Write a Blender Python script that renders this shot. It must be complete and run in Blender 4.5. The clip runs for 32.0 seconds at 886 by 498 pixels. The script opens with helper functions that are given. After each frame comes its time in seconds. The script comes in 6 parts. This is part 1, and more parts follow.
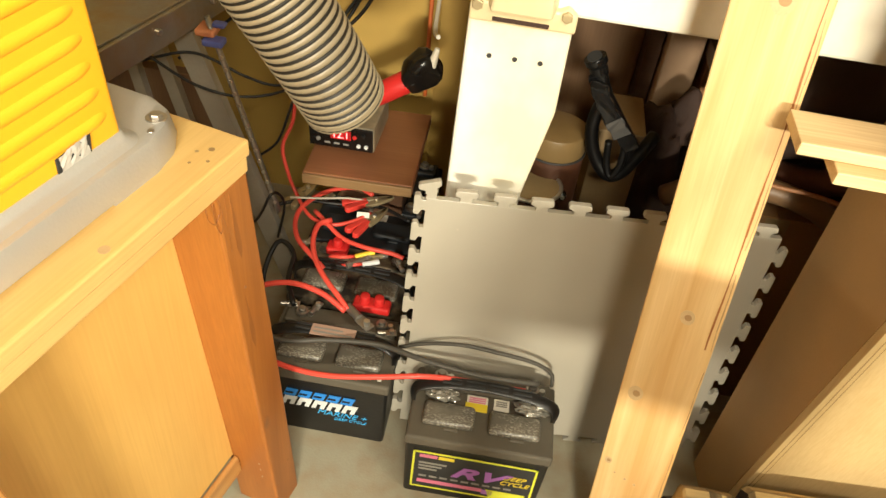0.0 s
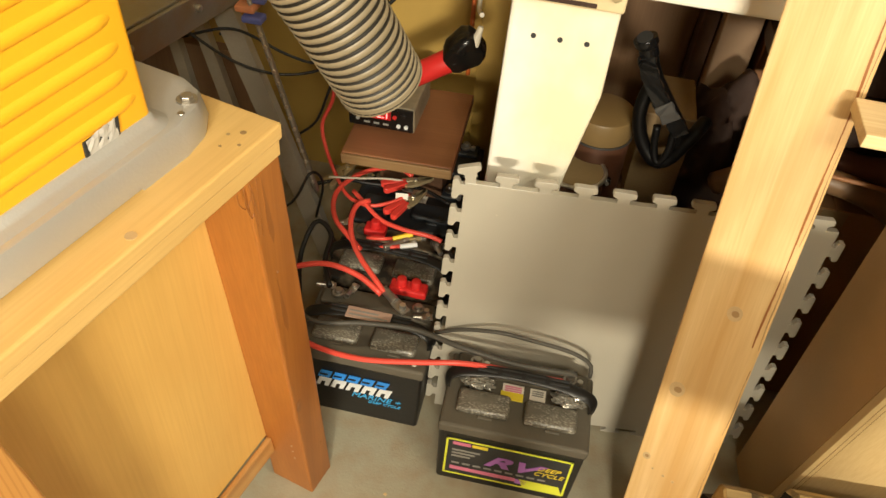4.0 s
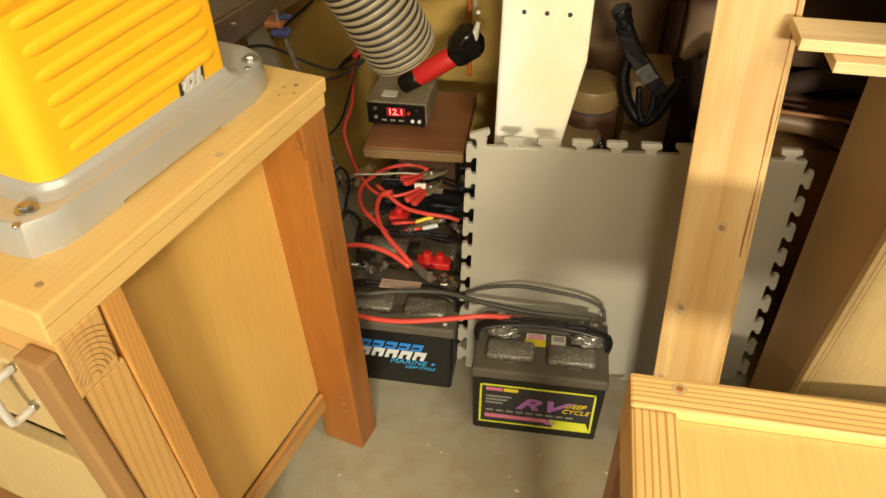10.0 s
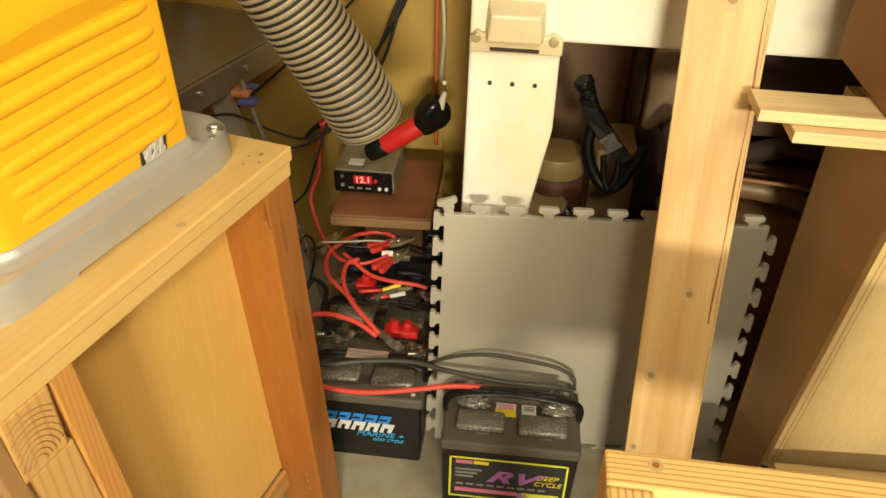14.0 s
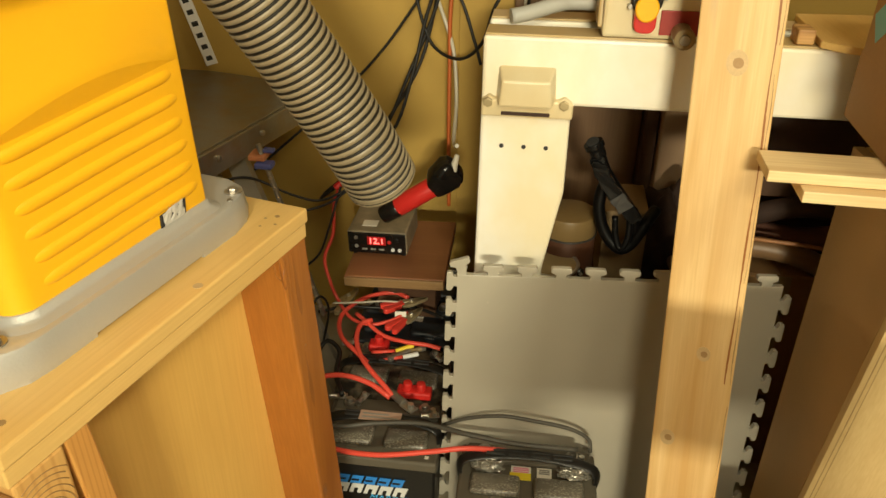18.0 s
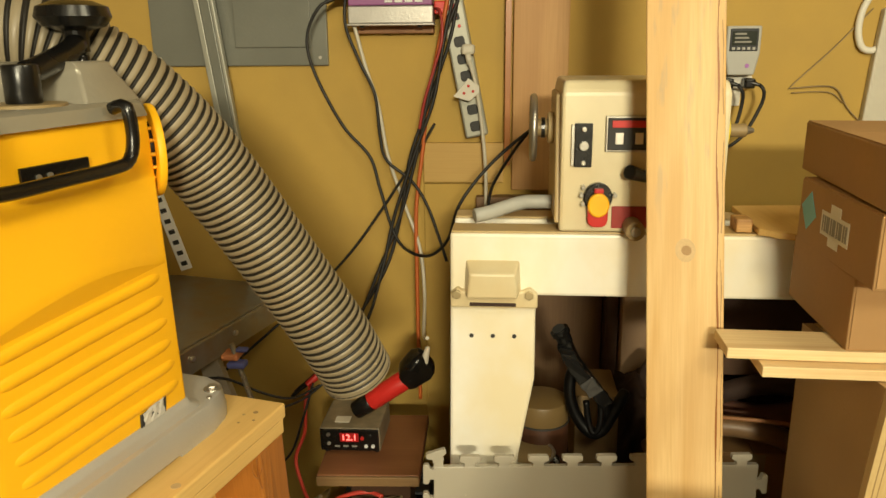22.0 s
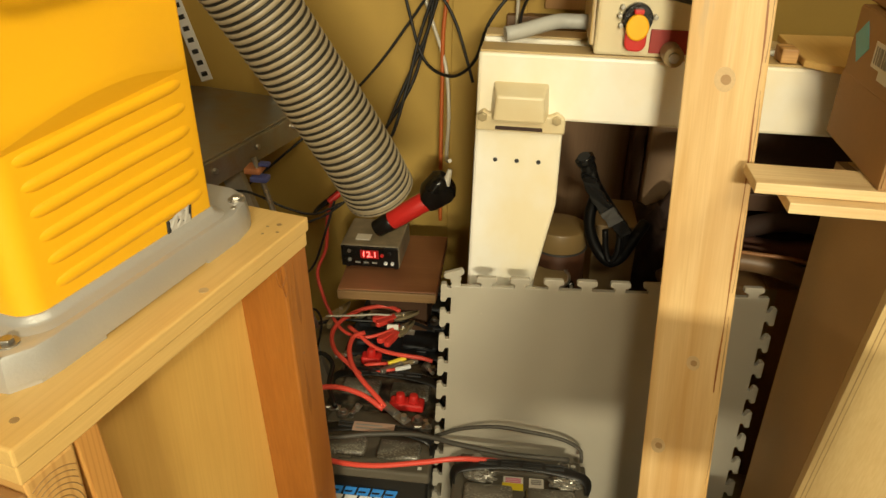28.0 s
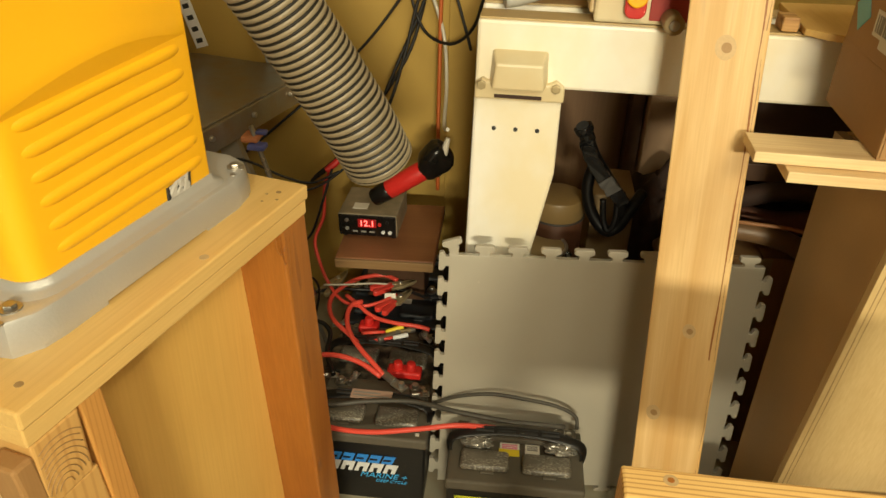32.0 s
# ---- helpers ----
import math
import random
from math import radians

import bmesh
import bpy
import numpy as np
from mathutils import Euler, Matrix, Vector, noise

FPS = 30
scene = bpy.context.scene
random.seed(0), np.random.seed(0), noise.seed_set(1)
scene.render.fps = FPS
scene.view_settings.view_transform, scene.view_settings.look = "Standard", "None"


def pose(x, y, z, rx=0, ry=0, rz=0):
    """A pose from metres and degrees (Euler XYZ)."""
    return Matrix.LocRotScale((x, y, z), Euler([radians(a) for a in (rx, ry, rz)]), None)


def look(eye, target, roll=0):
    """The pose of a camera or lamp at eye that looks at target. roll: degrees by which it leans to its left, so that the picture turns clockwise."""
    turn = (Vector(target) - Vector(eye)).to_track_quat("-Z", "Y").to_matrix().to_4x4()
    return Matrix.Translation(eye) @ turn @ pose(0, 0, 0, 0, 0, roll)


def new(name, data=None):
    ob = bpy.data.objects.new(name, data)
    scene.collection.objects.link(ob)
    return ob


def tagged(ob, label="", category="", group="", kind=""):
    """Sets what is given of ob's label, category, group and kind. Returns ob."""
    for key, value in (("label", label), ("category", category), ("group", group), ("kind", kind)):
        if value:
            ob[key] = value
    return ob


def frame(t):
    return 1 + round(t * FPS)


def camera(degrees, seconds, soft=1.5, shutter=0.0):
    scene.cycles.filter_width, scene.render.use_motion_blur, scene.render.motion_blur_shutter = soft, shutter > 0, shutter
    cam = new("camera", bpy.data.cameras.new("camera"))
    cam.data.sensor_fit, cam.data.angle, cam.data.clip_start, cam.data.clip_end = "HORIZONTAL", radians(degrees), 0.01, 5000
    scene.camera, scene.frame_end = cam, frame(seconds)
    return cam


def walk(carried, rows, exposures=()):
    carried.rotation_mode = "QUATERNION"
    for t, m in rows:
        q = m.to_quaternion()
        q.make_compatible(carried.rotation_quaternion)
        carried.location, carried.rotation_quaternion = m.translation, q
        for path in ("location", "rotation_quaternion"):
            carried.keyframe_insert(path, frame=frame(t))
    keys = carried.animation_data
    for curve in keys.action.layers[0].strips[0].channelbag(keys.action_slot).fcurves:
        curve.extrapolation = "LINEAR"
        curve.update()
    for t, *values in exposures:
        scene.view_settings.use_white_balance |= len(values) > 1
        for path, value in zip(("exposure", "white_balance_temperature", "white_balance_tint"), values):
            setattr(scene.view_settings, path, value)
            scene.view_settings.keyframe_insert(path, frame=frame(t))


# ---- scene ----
cam = camera(60.4, 32.0)
PATH = [
    (0, (0.0314, -0.1010, 1.3729), (-0.0770, 1.3910, 0.0464), 7.23),
    (0.5, (0.0339, -0.0890, 1.3628), (-0.0802, 1.3680, -0.0025), 6.95),
    (1, (0.0359, -0.0780, 1.3627), (-0.0884, 1.3730, -0.0081), 6.64),
    (1.5, (0.0370, -0.0620, 1.3637), (-0.1671, 1.3660, -0.0217), 6.82),
    (2, (0.0370, -0.0560, 1.3647), (-0.2095, 1.3570, -0.0298), 7.01),
    (2.5, (0.0389, -0.0590, 1.3626), (-0.2275, 1.3530, -0.0290), 6.33),
    (4.5, (0.0340, -0.0650, 1.3648), (-0.1339, 1.3710, -0.0171), 6.12),
    (5, (0.0390, -0.0620, 1.3636), (-0.0809, 1.3790, -0.0185), 6.02),
    (5.5, (0.0483, -0.0700, 1.3702), (-0.0177, 1.3490, -0.0383), 4.05),
    (6, (0.0342, -0.0600, 1.3688), (-0.0066, 1.3170, -0.0808), 6.94),
    (6.5, (0.0366, -0.0550, 1.3547), (0.0021, 1.2550, -0.1572), 7.55),
    (7, (0.0355, -0.0490, 1.3517), (-0.0202, 1.2560, -0.1623), 7.04),
    (7.5, (0.0325, -0.0530, 1.3529), (-0.0713, 1.2740, -0.1410), 5.11),
    (8, (0.0295, -0.0490, 1.3520), (-0.0921, 1.2810, -0.1371), 5.13),
    (8.5, (0.0194, -0.0390, 1.3515), (-0.1286, 1.2770, -0.1475), 4.80),
    (9, (0.0127, -0.0860, 1.3578), (-0.0931, 1.2640, -0.1140), 4.98),
    (9.5, (0.0274, -0.2330, 1.3731), (-0.2169, 1.3070, 0.1217), 3.39),
    (10, (0.0600, -0.3210, 1.3407), (-0.1959, 1.2080, 0.0757), 0.08),
    (10.5, (0.0546, -0.3200, 1.3329), (-0.1438, 1.2920, 0.1665), 1.61),
    (11, (0.0477, -0.3060, 1.3342), (-0.1838, 1.2860, 0.1452), 1.69),
    (11.5, (0.0457, -0.3020, 1.3343), (-0.1852, 1.2990, 0.1583), 1.40),
    (12, (0.0457, -0.3030, 1.3343), (-0.1730, 1.3030, 0.1638), 1.81),
    (12.5, (0.0467, -0.3060, 1.3342), (-0.1638, 1.3040, 0.1664), 1.61),
    (13, (0.0477, -0.3070, 1.3342), (-0.1357, 1.3080, 0.1691), 1.61),
    (13.5, (0.0527, -0.3080, 1.3340), (-0.1286, 1.3100, 0.1718), 1.81),
    (14, (0.0578, -0.3050, 1.3358), (-0.1309, 1.3370, 0.2090), 1.46),
    (14.5, (0.0558, -0.3080, 1.3358), (-0.1449, 1.3320, 0.2096), 1.36),
    (15, (0.0568, -0.3100, 1.3358), (-0.1488, 1.3320, 0.2127), 1.17),
    (15.5, (0.0589, -0.3110, 1.3387), (-0.1571, 1.3700, 0.2752), 0.94),
    (17.5, (0.0559, -0.3140, 1.3388), (-0.1819, 1.4080, 0.3483), 0.72),
    (18, (0.0579, -0.3130, 1.3397), (-0.1769, 1.4080, 0.3481), 0.62),
    (18.5, (0.0559, -0.3100, 1.3388), (-0.1699, 1.4120, 0.3478), 0.52),
    (19, (0.0621, -0.3180, 1.3436), (-0.0925, 1.4950, 0.5136), -0.26),
    (19.5, (0.0573, -0.3270, 1.3468), (-0.0561, 1.5630, 0.7031), -0.76),
    (20, (0.0542, -0.3310, 1.3449), (-0.0605, 1.5640, 0.7174), -0.85),
    (20.5, (0.0523, -0.3410, 1.3480), (-0.0582, 1.5700, 0.7703), -0.63),
    (21, (0.0493, -0.3500, 1.3481), (-0.0740, 1.5760, 0.8210), -0.71),
    (21.5, (0.0494, -0.3520, 1.3491), (-0.1187, 1.5720, 0.8280), -0.60),
    (22, (0.0483, -0.3560, 1.3472), (-0.1167, 1.5690, 0.8279), -0.50),
    (22.5, (0.0462, -0.3590, 1.3463), (-0.1135, 1.5670, 0.8338), -0.40),
    (23, (0.0463, -0.3570, 1.3473), (-0.1285, 1.5680, 0.8335), -0.30),
    (23.5, (0.0482, -0.3580, 1.3462), (-0.1282, 1.5630, 0.8164), -0.30),
    (24, (0.0481, -0.3550, 1.3432), (-0.1510, 1.5230, 0.6853), 0.24),
    (24.5, (0.0490, -0.3460, 1.3411), (-0.1909, 1.4860, 0.5749), 0.59),
    (25, (0.0490, -0.3410, 1.3411), (-0.2160, 1.4770, 0.5500), 0.38),
    (25.5, (0.0460, -0.3400, 1.3413), (-0.2155, 1.4730, 0.5390), 0.57),
    (26, (0.0448, -0.3400, 1.3373), (-0.1835, 1.4260, 0.4255), 1.09),
    (26.5, (0.0458, -0.3440, 1.3363), (-0.1671, 1.4040, 0.3877), 1.35),
    (28.5, (0.0407, -0.3460, 1.3355), (-0.1518, 1.4080, 0.3941), 1.55),
    (29, (0.0437, -0.3440, 1.3344), (-0.1486, 1.3890, 0.3539), 1.72),
    (29.5, (0.0387, -0.3450, 1.3346), (-0.1502, 1.3920, 0.3620), 1.63),
    (30, (0.0367, -0.3450, 1.3337), (-0.1174, 1.3680, 0.3125), 2.08),
    (30.5, (0.0356, -0.3490, 1.3317), (-0.1391, 1.3670, 0.3194), 1.89),
    (31, (0.0356, -0.3470, 1.3327), (-0.1460, 1.3680, 0.3207), 1.79),
    (31.5, (0.0356, -0.3480, 1.3327), (-0.1420, 1.3680, 0.3226), 1.89),
    (32, (0.0357, -0.3510, 1.3337), (-0.1409, 1.3670, 0.3245), 1.89),
]
walk(cam, [(t, look(eye, target, roll)) for t, eye, target, roll in PATH],
     exposures=[(0, 0.60, 5950, 20), (1, 0.49, 6000, 21), (2, 0.30, 6150, 21), (5, 0.28, 6050, 21), (8.8, 0.30, 6200, 20), (10, 0.08, 6250, 18), (15.5, 0.02, 6300, 17), (19, -0.19, 6500, 13), (24, -0.25, 6550, 14), (29, -0.26, 6500, 15), (32, -0.24, 6500, 15)])

# ---- world and lights ----
world = bpy.data.worlds.new("basement_air")
scene.world = world
world.use_nodes = True
world.node_tree.nodes["Background"].inputs[0].default_value = (1.0, 0.82, 0.6, 1)
world.node_tree.nodes["Background"].inputs[1].default_value = 0.001


def lamp(name, loc, target, watts, size, colour):
    data = bpy.data.lights.new(name, "AREA")
    data.shape, data.size, data.energy, data.color = "DISK", size, watts, colour
    ob = new(name, data)
    ob.matrix_world = look(loc, target)
    return ob


WARM = (1.0, 0.92, 0.60)
lamp("ceiling_bulb_light", (0.50, -1.20, 2.32), (0.1, 0.8, 0.4), 36, 0.6, WARM)
# unseen fill added high at the right to lift the planer stand's side panel
lamp("right_fill_light", (0.95, -0.05, 2.36), (-0.1, 0.5, 0.3), 17, 0.55, WARM)
far = lamp("far_ceiling_light", (0.70, -4.45, 2.28), (0.2, 0.9, 0.6), 235, 0.75, (1.0, 0.925, 0.63))
far.data.shape, far.data.size_y = "RECTANGLE", 0.20


# ---- materials ----
def nodes_of(name):
    m = bpy.data.materials.new(name)
    m.use_nodes = True
    nt = m.node_tree
    return m, nt, nt.nodes["Principled BSDF"]


def mix(nt, fac, a, b, kind="MIX"):
    n = nt.nodes.new("ShaderNodeMix")
    n.data_type, n.blend_type = "RGBA", kind
    for sock, v in ((n.inputs[0], fac), (n.inputs[6], a), (n.inputs[7], b)):
        if hasattr(v, "links"):
            nt.links.new(v, sock)
        elif isinstance(v, (int, float)):
            sock.default_value = v
        else:
            sock.default_value = (*v, 1)
    return n.outputs[2]


def ramp(nt, fac, lo, hi):
    n = nt.nodes.new("ShaderNodeMapRange")
    nt.links.new(fac, n.inputs[0])
    n.inputs[1].default_value, n.inputs[2].default_value = lo, hi
    return n.outputs[0]


def noise_node(nt, scale, detail=3.0, stretch=(1, 1, 1), coord="Object", distort=0.0):
    tc, mp, n = (nt.nodes.new("ShaderNode" + k) for k in ("TexCoord", "Mapping", "TexNoise"))
    nt.links.new(tc.outputs[coord], mp.inputs[0])
    mp.inputs[3].default_value = stretch
    nt.links.new(mp.outputs[0], n.inputs[0])
    n.inputs["Scale"].default_value, n.inputs["Detail"].default_value = scale, detail
    n.inputs["Distortion"].default_value = distort
    return n.outputs[0]


def bump(nt, bsdf, height, strength, distance=0.002):
    b = nt.nodes.new("ShaderNodeBump")
    b.inputs["Strength"].default_value, b.inputs["Distance"].default_value = strength, distance
    nt.links.new(height, b.inputs["Height"])
    nt.links.new(b.outputs[0], bsdf.inputs["Normal"])


def surface(name, colour, rough=0.5, metal=0.0, vary=0.25, grain=140.0, relief=0.15, dust=0.0, spec=0.5, stain=None):
    """Paint, plastic, rubber or metal with mottling at two scales, and dust where it gathers in patches."""
    m, nt, b = nodes_of(name)
    big, fine = noise_node(nt, 7.0, 4), noise_node(nt, grain, 3)
    dark = tuple(c * (1 - vary) for c in colour)
    lite = tuple(min(1, c * (1 + vary * 0.5)) for c in colour)
    c = mix(nt, ramp(nt, big, 0.3, 0.7), dark, lite)
    c = mix(nt, ramp(nt, fine, 0.2, 0.8), c, mix(nt, 0.5, c, dark))
    if stain:
        c = mix(nt, ramp(nt, noise_node(nt, 4.5, 6, (1, 1, 0.7)), 0.52, 0.72), c, stain)
    if dust:
        c = mix(nt, ramp(nt, noise_node(nt, 22, 5), 0.45 - dust * 0.3, 0.75), c, (0.36, 0.29, 0.19))
    nt.links.new(c, b.inputs["Base Color"])
    r = nt.nodes.new("ShaderNodeMapRange")
    nt.links.new(big, r.inputs[0])
    r.inputs[3].default_value, r.inputs[4].default_value = max(0.03, rough - 0.1), min(1, rough + 0.12)
    nt.links.new(r.outputs[0], b.inputs["Roughness"])
    b.inputs["Metallic"].default_value = metal
    b.inputs["Specular IOR Level"].default_value = spec
    if relief:
        bump(nt, b, fine, relief)
    return m


def wood(name, pale, dark, axis=2, rings=34.0, rough=0.55, stain=None, strength=0.5):
    """Softwood: growth rings along one axis, long fibres, scattered knots."""
    m, nt, b = nodes_of(name)
    st = [1.0, 1.0, 1.0]
    st[axis] = 0.09
    tc, mp, wv = (nt.nodes.new("ShaderNode" + k) for k in ("TexCoord", "Mapping", "TexNoise"))
    oi = nt.nodes.new("ShaderNodeObjectInfo")
    add = nt.nodes.new("ShaderNodeVectorMath")
    add.operation = "ADD"
    sc = nt.nodes.new("ShaderNodeMath")
    sc.operation, sc.inputs[1].default_value = "MULTIPLY", 9.0
    nt.links.new(oi.outputs["Random"], sc.inputs[0])
    nt.links.new(tc.outputs["Object"], add.inputs[0])
    nt.links.new(sc.outputs[0], add.inputs[1])
    nt.links.new(add.outputs[0], mp.inputs[0])
    mp.inputs[3].default_value = st
    nt.links.new(mp.outputs[0], wv.inputs[0])
    wv.inputs["Scale"].default_value, wv.inputs["Detail"].default_value = 9.0, 1.5
    saw = nt.nodes.new("ShaderNodeMath")
    saw.operation, saw.inputs[1].default_value = "MULTIPLY", rings
    nt.links.new(wv.outputs[0], saw.inputs[0])
    sn = nt.nodes.new("ShaderNodeMath")
    sn.operation = "SINE"
    nt.links.new(saw.outputs[0], sn.inputs[0])
    ring = ramp(nt, sn.outputs[0], -0.2, 1.0)
    fst = [1.0, 1.0, 1.0]
    fst[axis] = 0.03
    fibre = noise_node(nt, 260, 2, fst)
    blotch = noise_node(nt, 5, 3)
    c = mix(nt, ring, pale, mix(nt, strength, pale, dark))
    c = mix(nt, ramp(nt, fibre, 0.35, 0.75), c, mix(nt, 0.35, c, dark))
    c = mix(nt, ramp(nt, blotch, 0.45, 0.75), c, mix(nt, 0.3, c, dark))
    if stain:
        sst = [1.0, 1.0, 1.0]
        sst[axis] = 0.12
        c = mix(nt, ramp(nt, noise_node(nt, 24, 4, sst), 0.46, 0.70), c, stain)
    nt.links.new(c, b.inputs["Base Color"])
    b.inputs["Roughness"].default_value = rough
    bump(nt, b, fibre, 0.12, 0.001)
    return m


def lined(name, pale, dark, axis, across, scale):
    """Flat-sawn pine with clear dark growth lines: they run along one axis and follow each other across another."""
    m, nt, b = nodes_of(name)
    tc, mp, wv = (nt.nodes.new("ShaderNode" + k) for k in ("TexCoord", "Mapping", "TexWave"))
    st = [1.0, 1.0, 1.0]
    st[axis] = 0.08
    mp.inputs[3].default_value = st
    nt.links.new(tc.outputs["Object"], mp.inputs[0])
    nt.links.new(mp.outputs[0], wv.inputs[0])
    wv.bands_direction = across
    wv.inputs["Scale"].default_value, wv.inputs["Distortion"].default_value = scale, 5.0
    wv.inputs["Detail"].default_value, wv.inputs["Detail Scale"].default_value = 2.0, 0.6
    fst = [1.0, 1.0, 1.0]
    fst[axis] = 0.03
    fibre = noise_node(nt, 260, 2, fst)
    c = mix(nt, ramp(nt, wv.outputs["Fac"], 0.62, 1.0), pale, mix(nt, 0.75, pale, dark))
    c = mix(nt, ramp(nt, fibre, 0.35, 0.75), c, mix(nt, 0.25, c, dark))
    c = mix(nt, ramp(nt, noise_node(nt, 6, 3), 0.45, 0.75), c, mix(nt, 0.2, c, dark))
    nt.links.new(c, b.inputs["Base Color"])
    b.inputs["Roughness"].default_value = 0.38
    bump(nt, b, fibre, 0.1, 0.001)
    return m


def worn_print(name):
    """Dusty grey plastic with a rubbed, broken white print."""
    m, nt, b = nodes_of(name)
    base = mix(nt, ramp(nt, noise_node(nt, 30, 4), 0.35, 0.7), (0.085, 0.077, 0.060), (0.15, 0.135, 0.105))
    rows = noise_node(nt, 280, 2, (0.7, 1.8, 1.0))
    where = noise_node(nt, 26, 2)
    both = nt.nodes.new("ShaderNodeMath")
    both.operation = "MULTIPLY"
    nt.links.new(ramp(nt, rows, 0.50, 0.66), both.inputs[0])
    nt.links.new(ramp(nt, where, 0.36, 0.50), both.inputs[1])
    nt.links.new(mix(nt, both.outputs[0], base, (0.36, 0.335, 0.275)), b.inputs["Base Color"])
    b.inputs["Roughness"].default_value = 0.32
    bump(nt, b, rows, 0.06, 0.0004)
    return m


def plank_wood(name):
    """A construction plank: long soft bands and fibres along its length, orange heartwood, grey weathering on one stretch."""
    m, nt, b = nodes_of(name)

    def streak(scale, detail, z, distort=0.0):
        at, mp, n = (nt.nodes.new("ShaderNode" + k) for k in ("Attribute", "Mapping", "TexNoise"))
        at.attribute_name = "grain"
        mp.inputs[3].default_value = (1, 1, z)
        nt.links.new(at.outputs["Vector"], mp.inputs[0])
        nt.links.new(mp.outputs[0], n.inputs[0])
        n.inputs["Scale"].default_value, n.inputs["Detail"].default_value, n.inputs["Distortion"].default_value = scale, detail, distort
        return n.outputs[0]
    bands, lines, fibre, blotch = streak(26, 2, 0.06, 0.8), streak(90, 2, 0.04, 0.5), streak(420, 2, 0.03), streak(9, 4, 0.35)
    c = mix(nt, ramp(nt, bands, 0.36, 0.66), (0.76, 0.54, 0.255), (0.61, 0.36, 0.12))
    c = mix(nt, ramp(nt, lines, 0.54, 0.86), c, mix(nt, 0.6, c, (0.60, 0.36, 0.14)))
    c = mix(nt, ramp(nt, fibre, 0.35, 0.8), c, mix(nt, 0.3, c, (0.50, 0.28, 0.10)))
    c = mix(nt, ramp(nt, blotch, 0.48, 0.72), c, mix(nt, 0.6, c, (0.62, 0.37, 0.14)))
    at, sep = nt.nodes.new("ShaderNodeAttribute"), nt.nodes.new("ShaderNodeSeparateXYZ")
    at.attribute_name = "grain"
    nt.links.new(at.outputs["Vector"], sep.inputs[0])
    grey = nt.nodes.new("ShaderNodeMath")
    grey.operation = "MULTIPLY"
    nt.links.new(ramp(nt, sep.outputs[2], 1.02, 1.20), grey.inputs[0])
    nt.links.new(ramp(nt, streak(70, 4, 0.16), 0.56, 0.70), grey.inputs[1])
    c = mix(nt, grey.outputs[0], c, mix(nt, 0.42, c, (0.30, 0.28, 0.25)))
    nt.links.new(c, b.inputs["Base Color"])
    b.inputs["Roughness"].default_value = 0.5
    bump(nt, b, fibre, 0.15, 0.001)
    return m


